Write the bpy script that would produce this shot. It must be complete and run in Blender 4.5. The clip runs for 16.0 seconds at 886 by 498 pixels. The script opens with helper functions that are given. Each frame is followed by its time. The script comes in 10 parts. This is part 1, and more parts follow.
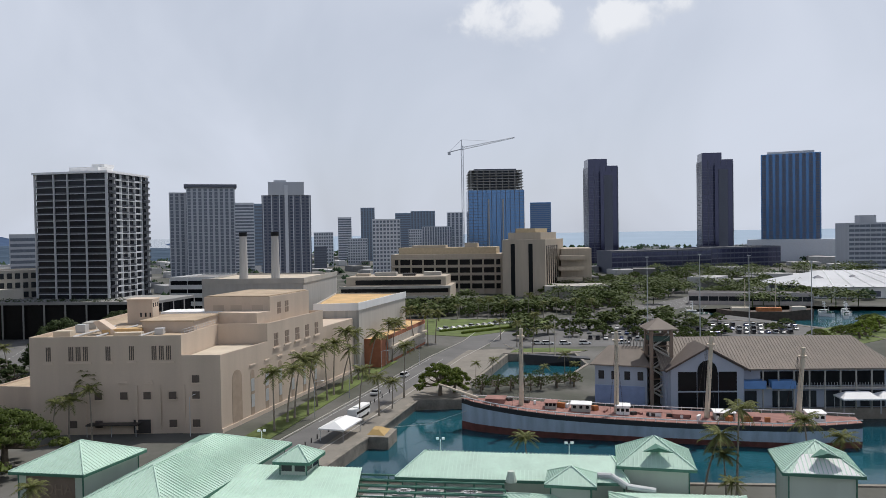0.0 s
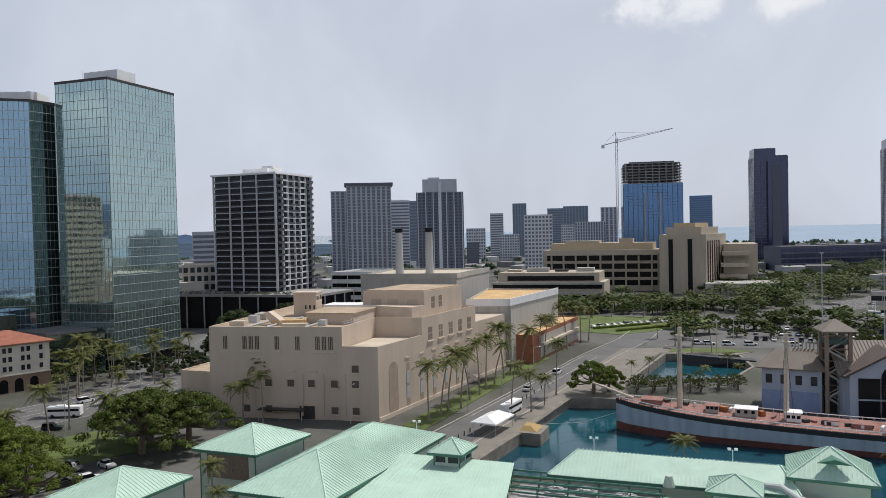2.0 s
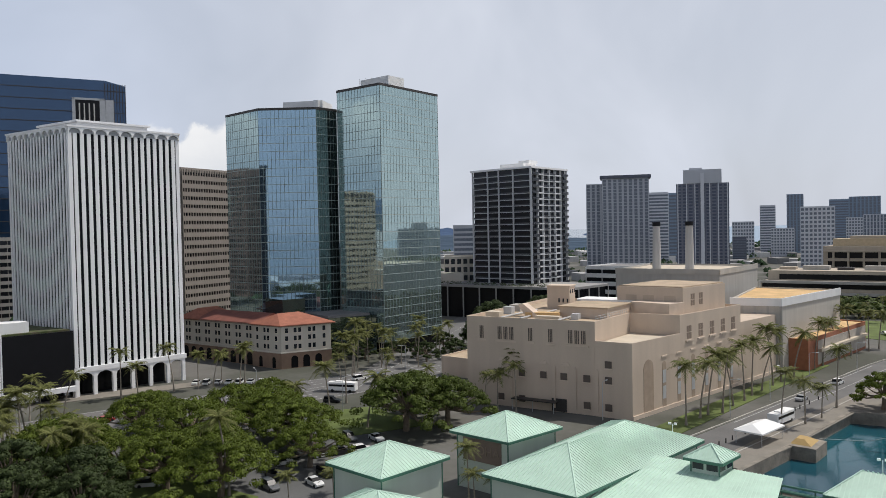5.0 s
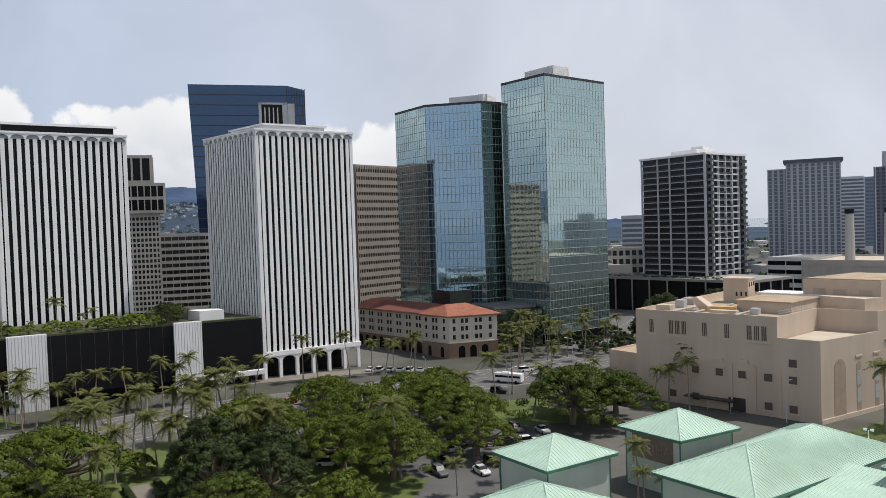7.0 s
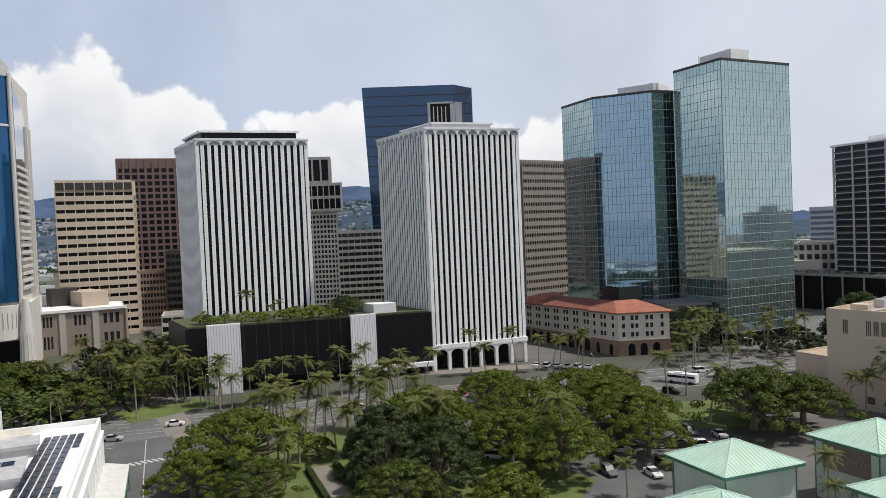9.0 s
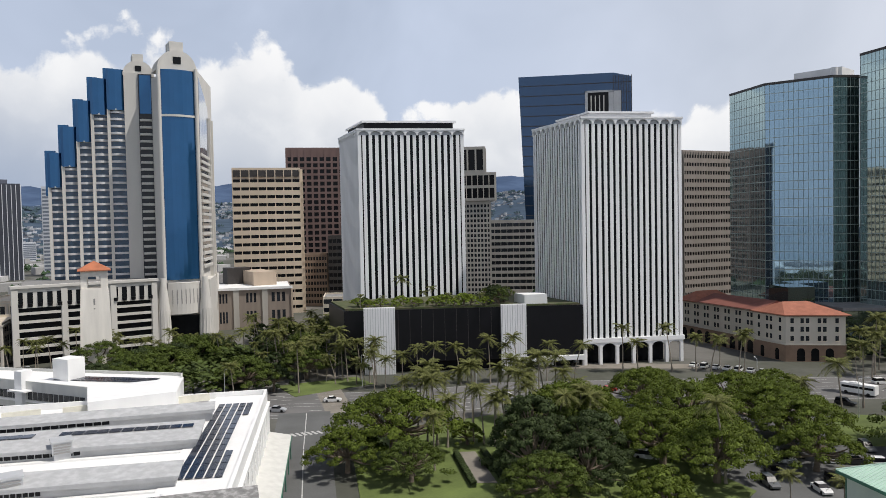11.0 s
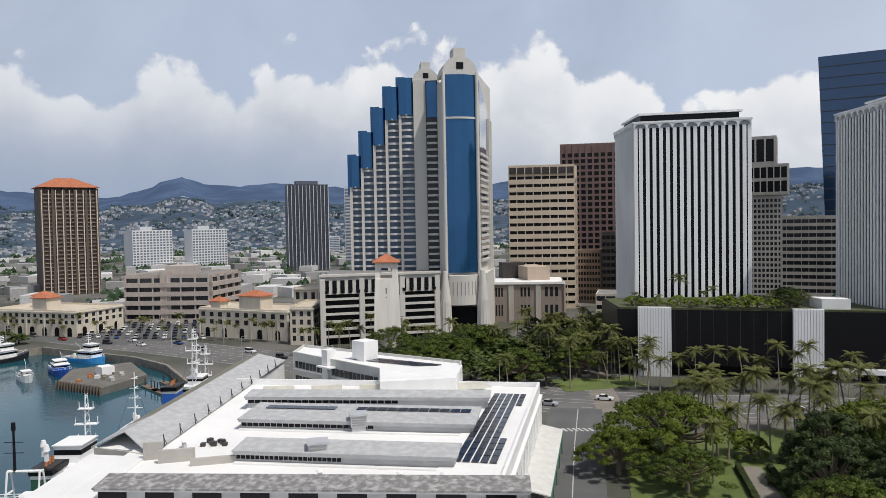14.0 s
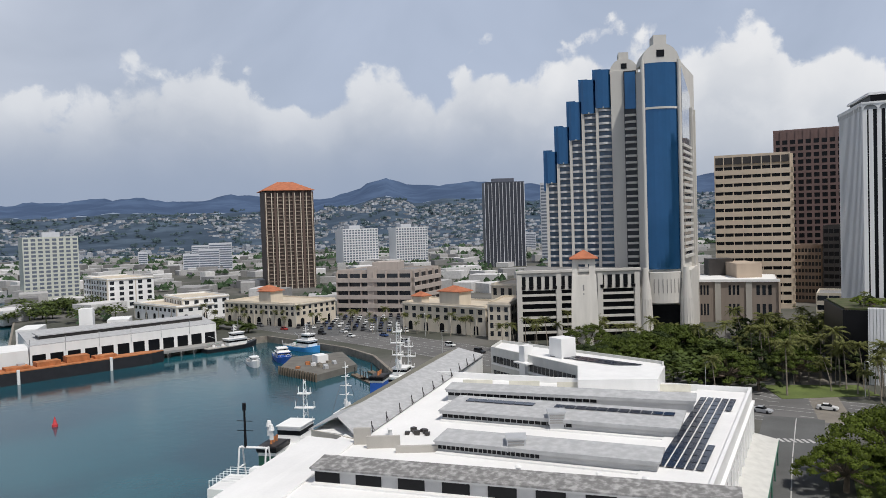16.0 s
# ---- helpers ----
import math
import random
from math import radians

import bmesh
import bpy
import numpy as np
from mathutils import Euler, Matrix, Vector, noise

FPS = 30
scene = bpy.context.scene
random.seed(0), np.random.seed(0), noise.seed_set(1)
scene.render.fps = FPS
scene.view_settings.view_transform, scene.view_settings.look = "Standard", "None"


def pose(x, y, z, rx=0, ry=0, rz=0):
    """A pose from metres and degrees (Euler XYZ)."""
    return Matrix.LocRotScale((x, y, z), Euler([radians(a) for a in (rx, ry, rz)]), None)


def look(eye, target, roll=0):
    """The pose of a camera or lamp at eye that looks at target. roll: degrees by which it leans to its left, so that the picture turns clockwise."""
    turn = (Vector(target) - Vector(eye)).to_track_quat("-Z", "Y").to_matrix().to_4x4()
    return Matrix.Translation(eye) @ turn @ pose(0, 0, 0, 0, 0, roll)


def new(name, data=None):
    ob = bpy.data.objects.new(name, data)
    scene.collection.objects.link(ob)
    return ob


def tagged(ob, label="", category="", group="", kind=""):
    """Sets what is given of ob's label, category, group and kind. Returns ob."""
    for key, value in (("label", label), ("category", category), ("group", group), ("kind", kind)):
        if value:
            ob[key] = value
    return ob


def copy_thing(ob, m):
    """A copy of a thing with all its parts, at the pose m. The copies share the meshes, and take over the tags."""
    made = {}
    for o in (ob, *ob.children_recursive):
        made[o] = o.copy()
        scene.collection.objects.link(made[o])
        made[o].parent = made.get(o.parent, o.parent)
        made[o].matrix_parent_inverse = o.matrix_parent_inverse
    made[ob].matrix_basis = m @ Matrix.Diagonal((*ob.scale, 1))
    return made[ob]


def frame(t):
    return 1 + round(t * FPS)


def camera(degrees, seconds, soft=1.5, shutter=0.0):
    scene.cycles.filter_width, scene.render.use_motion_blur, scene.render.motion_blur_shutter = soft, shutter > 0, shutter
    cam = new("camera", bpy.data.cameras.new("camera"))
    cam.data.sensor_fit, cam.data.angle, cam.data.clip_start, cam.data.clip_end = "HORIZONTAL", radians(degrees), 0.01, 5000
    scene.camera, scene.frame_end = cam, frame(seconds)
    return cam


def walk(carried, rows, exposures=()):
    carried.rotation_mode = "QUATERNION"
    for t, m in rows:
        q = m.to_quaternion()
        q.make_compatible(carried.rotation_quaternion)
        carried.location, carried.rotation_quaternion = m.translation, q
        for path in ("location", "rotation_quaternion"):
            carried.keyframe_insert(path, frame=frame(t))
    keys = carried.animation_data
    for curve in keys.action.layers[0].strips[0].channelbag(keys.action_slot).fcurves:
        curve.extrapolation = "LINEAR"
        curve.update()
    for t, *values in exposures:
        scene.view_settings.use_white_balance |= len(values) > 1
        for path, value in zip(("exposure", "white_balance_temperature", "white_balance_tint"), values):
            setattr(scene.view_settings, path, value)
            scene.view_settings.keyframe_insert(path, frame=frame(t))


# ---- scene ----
EYE = 46.0
cam = camera(61.17, 16.0, soft=0.75)
# seconds, x, y, z from the eye, yaw, pitch, roll
ROWS = [
    (0.0, 0.00, 0.00, 0.00, -0.01, -1.21, 0.92),
    (0.5, -0.04, 0.01, 0.00, 2.80, -1.26, 1.06),
    (1.0, -0.06, 0.04, 0.00, 5.81, -1.26, 1.17),
    (1.5, -0.05, 0.10, 0.00, 9.07, -1.28, 1.35),
    (2.0, -0.01, 0.17, 0.00, 11.56, -1.32, 1.24),
    (2.5, 0.03, 0.24, 0.00, 14.36, -1.33, 1.26),
    (3.0, 0.08, 0.31, 0.00, 17.92, -1.28, 1.19),
    (3.5, 0.13, 0.36, 0.00, 21.00, -1.36, 1.16),
    (4.0, 0.17, 0.40, 0.01, 24.71, -1.39, 1.19),
    (6.5, 0.40, 0.44, 0.01, 39.89, -1.66, 1.50),
    (7.0, 0.45, 0.42, 0.01, 43.49, -1.71, 1.84),
    (7.5, 0.51, 0.39, 0.01, 45.87, -1.54, 1.92),
    (8.0, 0.55, 0.35, 0.01, 49.97, -1.54, 2.19),
    (8.5, 0.56, 0.32, 0.00, 53.39, -1.55, 2.30),
    (9.0, 0.53, 0.29, 0.01, 56.16, -1.60, 2.39),
    (11.5, 0.27, 0.15, 0.01, 70.88, -2.06, 0.85),
    (12.0, 0.23, 0.13, 0.01, 74.26, -2.04, 0.83),
    (12.5, 0.20, 0.12, 0.01, 78.06, -1.99, 1.00),
    (13.0, 0.18, 0.10, 0.00, 80.90, -1.96, 1.11),
    (13.5, 0.14, 0.08, 0.00, 85.10, -1.92, 1.04),
    (14.0, 0.07, 0.05, 0.00, 88.42, -1.91, 1.04),
    (14.5, -0.01, 0.01, 0.00, 92.62, -1.91, 1.32),
    (15.0, -0.11, -0.03, -0.01, 95.89, -1.87, 1.40),
    (15.5, -0.21, -0.09, -0.01, 99.55, -1.77, 1.54),
    (16.0, -0.32, -0.14, -0.01, 103.31, -1.82, 1.80),
]
walk(cam, [(t, pose(x, y, EYE + z, 90 + pitch, roll, yaw)) for t, x, y, z, yaw, pitch, roll in ROWS], [(0.0, -0.09, 6300, 10), (3.5, -0.07, 6390, 10), (7.0, 0.0, 6500, 10), (9.0, 0.05, 6500, 10), (13.0, -0.04, 6440, 10), (16.0, -0.17, 6390, 10)])

# ---- light: high noon sun beyond the power plant, hazy sky with cumulus ----
TO_SUN = Vector((0.40, 0.50, 1.15)).normalized()
sun = new("sun", bpy.data.lights.new("sun", "SUN"))
sun.data.energy, sun.data.angle, sun.data.color = 3.4, radians(0.6), (1.0, 0.95, 0.88)
sun.matrix_world = look((0, 0, 300), Vector((0, 0, 300)) - TO_SUN)

world = bpy.data.worlds.new("sky")
scene.world = world
world.use_nodes = True
wn, wl = world.node_tree.nodes, world.node_tree.links
wn.clear()


def wnode(kind, **values):
    n = wn.new(kind)
    for k, v in values.items():
        n.inputs[k].default_value = v
    return n


def wmath(op, a, b=None, c=None, clamp=False):
    n = wn.new("ShaderNodeMath")
    n.operation, n.use_clamp = op, clamp
    for i, v in enumerate((a, b, c)):
        if v is None:
            continue
        if isinstance(v, (int, float)):
            n.inputs[i].default_value = v
        else:
            wl.new(v, n.inputs[i])
    return n.outputs[0]


def wramp(value, lo, hi):
    n = wn.new("ShaderNodeMapRange")
    n.interpolation_type = "SMOOTHSTEP"
    n.inputs["From Min"].default_value, n.inputs["From Max"].default_value = lo, hi
    wl.new(value, n.inputs["Value"])
    return n.outputs[0]


def wmix(fac, a, b):
    n = wn.new("ShaderNodeMix")
    n.data_type = "RGBA"
    for key, v in ((0, fac), (6, a), (7, b)):
        if isinstance(v, tuple):
            n.inputs[key].default_value = v
        elif isinstance(v, float):
            n.inputs[key].default_value = v
        else:
            wl.new(v, n.inputs[key])
    return n.outputs[2]


sky = wn.new("ShaderNodeTexSky")
sky.sky_type, sky.sun_disc = "NISHITA", False
sky.sun_elevation = math.asin(TO_SUN.z)
sky.sun_rotation = math.atan2(TO_SUN.x, TO_SUN.y)
sky.air_density, sky.dust_density = 1.0, 2.5
coord = wn.new("ShaderNodeTexCoord")
sep = wn.new("ShaderNodeSeparateXYZ")
wl.new(coord.outputs["Generated"], sep.inputs[0])
up = sep.outputs[2]
# flatter clouds near the horizon: stretch the direction upwards
stretch = wn.new("ShaderNodeMapping")
stretch.inputs["Scale"].default_value = (1.0, 1.0, 1.05)
wl.new(coord.outputs["Generated"], stretch.inputs[0])
veil = wnode("ShaderNodeTexNoise", Scale=3.2, Detail=4.0, Roughness=0.55, Distortion=0.6)
wl.new(coord.outputs["Generated"], veil.inputs["Vector"])
# cumulus stands over the mountain side (towards -x), thins out over the sea side
west = wmath("MULTIPLY", sep.outputs[0], -1.0)
bank = wramp(west, 0.25, 0.95)
bearing = wmath("MULTIPLY", wmath("ARCTAN2", west, sep.outputs[1]), 180.0 / math.pi)
# height of the cloud heads (sine of elevation) by bearing
HEADS = [(28, 0.02), (40, 0.10), (44, 0.155), (48, 0.163), (51, 0.135), (56, 0.12), (60, 0.165), (62, 0.188), (64.2, 0.202), (66.4, 0.19), (68.7, 0.155), (71.5, 0.153), (73, 0.19), (75, 0.213), (77.8, 0.205), (79.5, 0.236), (82.7, 0.244), (85.5, 0.222), (89.2, 0.254), (92.5, 0.236), (95, 0.217), (101, 0.226), (103.5, 0.19), (106.8, 0.214), (110, 0.204), (113, 0.175), (115.5, 0.174), (118.2, 0.207), (121.5, 0.221), (125, 0.211), (129, 0.175), (134, 0.18)]
curve = wn.new("ShaderNodeValToRGB")
curve.color_ramp.interpolation = "EASE"
stops = curve.color_ramp.elements
while len(stops) < len(HEADS):
    stops.new(0.5)
for k, (deg, sine) in enumerate(HEADS):
    stops[k].position = (deg + 20) / 170
    stops[k].color = (sine / 0.3,) * 3 + (1,)
wl.new(wmath("DIVIDE", wmath("ADD", bearing, 20.0), 170.0, clamp=True), curve.inputs[0])
heads = wmath("MULTIPLY", curve.outputs[0], 0.3)


def cloud_layer(shift, share, drop, low, head, soft):
    """One bank of cumulus with billowing heads: share of the full height, then how its heads and bases are lit."""
    mp = wn.new("ShaderNodeMapping")
    mp.inputs["Location"].default_value = shift
    wl.new(stretch.outputs[0], mp.inputs[0])
    warp = wnode("ShaderNodeTexNoise", Scale=14.0, Detail=5.0, Roughness=0.6)
    wl.new(mp.outputs[0], warp.inputs["Vector"])
    bent = wn.new("ShaderNodeVectorMath")
    bent.operation = "MULTIPLY_ADD"
    bent.inputs[1].default_value = (0.06, 0.06, 0.06)
    wl.new(warp.outputs["Color"], bent.inputs[0])
    wl.new(mp.outputs[0], bent.inputs[2])
    fine = wnode("ShaderNodeTexNoise", Scale=22.0, Detail=8.0, Roughness=0.58, Distortion=0.2)
    wl.new(bent.outputs[0], fine.inputs["Vector"])
    lump = wn.new("ShaderNodeTexVoronoi")
    lump.feature = "SMOOTH_F1"
    lump.inputs["Scale"].default_value, lump.inputs["Smoothness"].default_value = 15.0, 0.6
    wl.new(bent.outputs[0], lump.inputs["Vector"])
    small = wn.new("ShaderNodeTexVoronoi")
    small.feature = "SMOOTH_F1"
    small.inputs["Scale"].default_value, small.inputs["Smoothness"].default_value = 42.0, 0.5
    wl.new(bent.outputs[0], small.inputs["Vector"])
    billow = wmath("ADD", wmath("MULTIPLY", wmath("SUBTRACT", 0.36, lump.outputs["Distance"]), 0.085), wmath("ADD", wmath("MULTIPLY", wmath("SUBTRACT", 0.36, small.outputs["Distance"]), 0.03), wmath("MULTIPLY", wmath("SUBTRACT", fine.outputs[0], 0.5), 0.07)))
    depth = wmath("ADD", wmath("SUBTRACT", wmath("SUBTRACT", wmath("MULTIPLY", heads, share), drop), up), billow)
    mask = wmath("MULTIPLY", wramp(depth, 0.0, soft), wramp(bearing, 30.0, 46.0))
    lit = wmath("SUBTRACT", depth, wmath("MULTIPLY", billow, 1.5))
    colour = wmix(wramp(lit, 0.0, 0.15), head, low)
    return mask, colour


low_side = wmix(wramp(bearing, 75.0, 108.0), (0.66, 0.69, 0.74, 1), (0.46, 0.51, 0.60, 1))
head_side = wmix(wramp(bearing, 90.0, 112.0), (0.93, 0.93, 0.935, 1), (0.80, 0.82, 0.855, 1))
back_mask, back_colour = cloud_layer((0.3, 1.7, 0.2), 1.0, 0.0, low_side, head_side, 0.022)
front_mask, front_colour = cloud_layer((4.1, 0.6, 2.3), 0.72, 0.01, wmix(wramp(bearing, 75.0, 108.0), (0.52, 0.56, 0.63, 1), (0.36, 0.42, 0.53, 1)), wmix(wramp(bearing, 80.0, 108.0), (0.82, 0.835, 0.86, 1), (0.58, 0.62, 0.70, 1)), 0.06)
scaled = wn.new("ShaderNodeVectorMath")
scaled.operation = "SCALE"
scaled.inputs["Scale"].default_value = 0.065
wl.new(sky.outputs[0], scaled.inputs[0])
# thick veil low down, thinner overhead
haze = wmath("MULTIPLY", wmath("ADD", 0.84, wmath("MULTIPLY", wmath("SUBTRACT", veil.outputs[0], 0.5), 0.7), clamp=True), wmath("SUBTRACT", 1.0, wmath("MULTIPLY", wramp(up, 0.3, 0.75), 0.85)))
thin = wmix(haze, scaled.outputs[0], wmix(wramp(west, 0.55, 0.98), (0.70, 0.74, 0.83, 1), (0.55, 0.625, 0.775, 1)))
# a few lone puffs high over the sea side
puffs = wnode("ShaderNodeTexNoise", Scale=17.0, Detail=8.0, Roughness=0.57, Distortion=0.2)
wl.new(coord.outputs["Generated"], puffs.inputs["Vector"])
for deg, sine, wide, high in ((-5.2, 0.264, 5.2, 0.036), (-13.2, 0.262, 3.4, 0.028), (-17.6, 0.275, 2.2, 0.016)):
    dx = wmath("DIVIDE", wmath("SUBTRACT", bearing, deg), wide)
    dz = wmath("DIVIDE", wmath("SUBTRACT", up, sine), high)
    ball = wmath("SUBTRACT", 1.0, wmath("ADD", wmath("MULTIPLY", dx, dx), wmath("MULTIPLY", dz, dz)))
    body = wmath("ADD", ball, wmath("MULTIPLY", wmath("SUBTRACT", puffs.outputs[0], 0.5), 4.2))
    thin = wmix(wmath("MULTIPLY", wramp(body, 0.0, 0.8), 0.85), thin, wmix(wramp(wmath("ADD", body, wmath("MULTIPLY", dz, 0.7)), 0.0, 1.3), (0.70, 0.73, 0.79, 1), (0.93, 0.93, 0.94, 1)))
heaps = wmix(front_mask, wmix(back_mask, thin, back_colour), front_colour)
# grey rain veil under the clouds on the mountain side
under_veil = wmath("MULTIPLY", wmath("SUBTRACT", 1.0, wramp(up, 0.04, 0.17)), wmath("MULTIPLY", wramp(bearing, 70.0, 108.0), 0.86))
final = wmix(under_veil, heaps, (0.36, 0.43, 0.56, 1))
back = wnode("ShaderNodeBackground", Strength=1.0)
wl.new(final, back.inputs["Color"])
out = wn.new("ShaderNodeOutputWorld")
wl.new(back.outputs[0], out.inputs[0])
scene.view_settings.exposure = 0.0
# ---- materials ----
MATS = {}


def mat(name, colour, rough=0.7, metal=0.0, var=0.12, scale=0.6, bump=0.0, fine=9.0, spec=0.5, streak=0.0, island=0.0, rand=0.0, dark=None):
    """A painted, plastered or bare surface: base colour with stains at two scales, streaks and fine relief."""
    if name in MATS:
        return MATS[name]
    m = bpy.data.materials.new(name)
    m.use_nodes = True
    nt = m.node_tree
    b = nt.nodes["Principled BSDF"]
    b.inputs["Roughness"].default_value = rough
    b.inputs["Metallic"].default_value = metal
    b.inputs["Specular IOR Level"].default_value = spec
    tc = nt.nodes.new("ShaderNodeTexCoord")
    n1 = nt.nodes.new("ShaderNodeTexNoise")
    n1.inputs["Scale"].default_value, n1.inputs["Detail"].default_value = scale, 5.0
    n2 = nt.nodes.new("ShaderNodeTexNoise")
    n2.inputs["Scale"].default_value, n2.inputs["Detail"].default_value = fine, 3.0
    geo = nt.nodes.new("ShaderNodeNewGeometry")
    mp = nt.nodes.new("ShaderNodeMapping")
    mp.inputs["Scale"].default_value = (1.0, 1.0, 0.12 if streak else 1.0)
    nt.links.new(geo.outputs["Position"], mp.inputs[0])
    nt.links.new(mp.outputs[0], n1.inputs["Vector"])
    nt.links.new(geo.outputs["Position"], n2.inputs["Vector"])
    add = nt.nodes.new("ShaderNodeMath")
    add.operation = "MULTIPLY_ADD"
    add.inputs[1].default_value = 0.35
    nt.links.new(n2.outputs[0], add.inputs[0])
    nt.links.new(n1.outputs[0], add.inputs[2])
    mr = nt.nodes.new("ShaderNodeMapRange")
    mr.inputs["From Min"].default_value, mr.inputs["From Max"].default_value = 0.42, 0.95
    mr.inputs["To Min"].default_value, mr.inputs["To Max"].default_value = 1.0 - var, 1.0 + var
    nt.links.new(add.outputs[0], mr.inputs["Value"])
    value = mr.outputs[0]
    if island or rand:
        info = nt.nodes.new("ShaderNodeObjectInfo") if rand else geo
        src = info.outputs["Random"] if rand else geo.outputs["Random Per Island"]
        r = nt.nodes.new("ShaderNodeMapRange")
        k = rand or island
        r.inputs["To Min"].default_value, r.inputs["To Max"].default_value = 1 - k, 1 + k
        nt.links.new(src, r.inputs["Value"])
        mul = nt.nodes.new("ShaderNodeMath")
        mul.operation = "MULTIPLY"
        nt.links.new(value, mul.inputs[0])
        nt.links.new(r.outputs[0], mul.inputs[1])
        value = mul.outputs[0]
    col = nt.nodes.new("ShaderNodeVectorMath")
    col.operation = "SCALE"
    col.inputs[0].default_value = colour
    if dark:
        mx = nt.nodes.new("ShaderNodeMix")
        mx.data_type = "RGBA"
        r2 = nt.nodes.new("ShaderNodeMapRange")
        r2.inputs["From Min"].default_value, r2.inputs["From Max"].default_value = 0.45, 0.62
        nt.links.new(n1.outputs[0], r2.inputs["Value"])
        nt.links.new(r2.outputs[0], mx.inputs[0])
        mx.inputs[6].default_value, mx.inputs[7].default_value = (*dark, 1), (*colour, 1)
        nt.links.new(mx.outputs[2], col.inputs[0])
    nt.links.new(value, col.inputs["Scale"])
    nt.links.new(col.outputs[0], b.inputs["Base Color"])
    if bump:
        bp = nt.nodes.new("ShaderNodeBump")
        bp.inputs["Strength"].default_value = bump
        bp.inputs["Distance"].default_value = 0.05
        nt.links.new(n2.outputs[0], bp.inputs["Height"])
        nt.links.new(bp.outputs[0], b.inputs["Normal"])
    MATS[name] = m
    return m


def leaf_mat(name, colour, light):
    m = mat(name, colour, rough=0.65, var=0.25, scale=0.5, fine=3.0, island=0.45, spec=0.15)
    b = m.node_tree.nodes["Principled BSDF"]
    b.inputs["Subsurface Weight"].default_value = 0.0
    t = m.node_tree.nodes.new("ShaderNodeBsdfTranslucent")
    t.inputs["Color"].default_value = (*light, 1)
    mix = m.node_tree.nodes.new("ShaderNodeMixShader")
    mix.inputs[0].default_value = 0.12
    o = m.node_tree.nodes["Material Output"]
    m.node_tree.links.new(b.outputs[0], mix.inputs[1])
    m.node_tree.links.new(t.outputs[0], mix.inputs[2])
    m.node_tree.links.new(mix.outputs[0], o.inputs[0])
    return m


def mirror_glass(name, tint, rough=0.03, wave=0.06, metal=0.85, scale=0.25):
    """Coated curtain-wall glass that mirrors the town, every pane a little out of true."""
    m = mat(name, tint, rough=rough, metal=metal, var=0.06, scale=0.2, fine=0.7, spec=0.8)
    nt = m.node_tree
    b = nt.nodes["Principled BSDF"]
    n = nt.nodes.new("ShaderNodeTexNoise")
    n.inputs["Scale"].default_value, n.inputs["Detail"].default_value = scale, 2.0
    g = nt.nodes.new("ShaderNodeNewGeometry")
    nt.links.new(g.outputs["Position"], n.inputs["Vector"])
    bp = nt.nodes.new("ShaderNodeBump")
    bp.inputs["Strength"].default_value, bp.inputs["Distance"].default_value = wave, 0.3
    nt.links.new(n.outputs[0], bp.inputs["Height"])
    nt.links.new(bp.outputs[0], b.inputs["Normal"])
    return m


ground_mat = mat("town_ground", (0.125, 0.12, 0.11), 0.95, var=0.3, scale=0.02, fine=0.5, dark=(0.075, 0.078, 0.06))
asphalt = mat("asphalt", (0.135, 0.132, 0.128), 0.93, var=0.22, scale=0.09, fine=2.5, bump=0.1)
asphalt_dark = mat("asphalt_dark", (0.11, 0.112, 0.11), 0.93, var=0.22, scale=0.12, fine=2.5)
paving = mat("paving", (0.215, 0.195, 0.165), 0.9, var=0.18, scale=0.2, fine=2.0)
quay_stone = mat("quay_stone", (0.235, 0.21, 0.175), 0.9, var=0.35, scale=0.35, fine=2.0, bump=0.3)
grass_mat = mat("grass", (0.105, 0.14, 0.035), 0.95, var=0.35, scale=0.15, fine=3.0, bump=0.4)
paint_white = mat("road_paint", (0.48, 0.48, 0.465), 0.85, var=0.2, scale=0.8)
beige = mat("beige_plaster", (0.57, 0.465, 0.37), 0.9, var=0.10, scale=0.25, streak=1, fine=4.0, bump=0.05)
beige_trim = mat("beige_trim", (0.62, 0.51, 0.41), 0.9, var=0.10, scale=0.4)
roof_tan = mat("roof_tan", (0.60, 0.40, 0.19), 0.95, var=0.22, scale=0.18, fine=2.0)
roof_pale = mat("roof_pale", (0.55, 0.48, 0.38), 0.95, var=0.15, scale=0.2)
concrete = mat("concrete", (0.42, 0.40, 0.365), 0.9, var=0.15, scale=0.2, streak=1)
concrete_grey = mat("concrete_grey", (0.30, 0.295, 0.285), 0.9, var=0.15, scale=0.2, streak=1)
tan_conc = mat("tan_concrete", (0.46, 0.375, 0.295), 0.9, var=0.12, scale=0.2, streak=1)
brown_conc = mat("brown_concrete", (0.27, 0.205, 0.16), 0.85, var=0.14, scale=0.2, streak=1)
redbrown = mat("redbrown_granite", (0.175, 0.112, 0.100), 0.7, var=0.12, scale=0.2)
white_paint = mat("white_paint", (0.80, 0.80, 0.79), 0.7, var=0.07, scale=0.3, streak=1)
white_fin = mat("white_fin", (0.88, 0.88, 0.885), 0.6, var=0.05, scale=0.2, streak=1)
cream = mat("cream_stucco", (0.64, 0.575, 0.47), 0.9, var=0.12, scale=0.3, streak=1)
cream_pale = mat("pale_stucco", (0.58, 0.54, 0.47), 0.9, var=0.10, scale=0.3, streak=1)
window_dark = mat("dark_window", (0.022, 0.026, 0.032), 0.2, var=0.3, scale=0.6, spec=0.35, rand=0.3)
# black glass; also the fill that stands for shade in openings
glass_void_black = mat("black_glass_and_void", (0.008, 0.009, 0.011), 0.25, var=0.2, scale=0.6, spec=0.18)
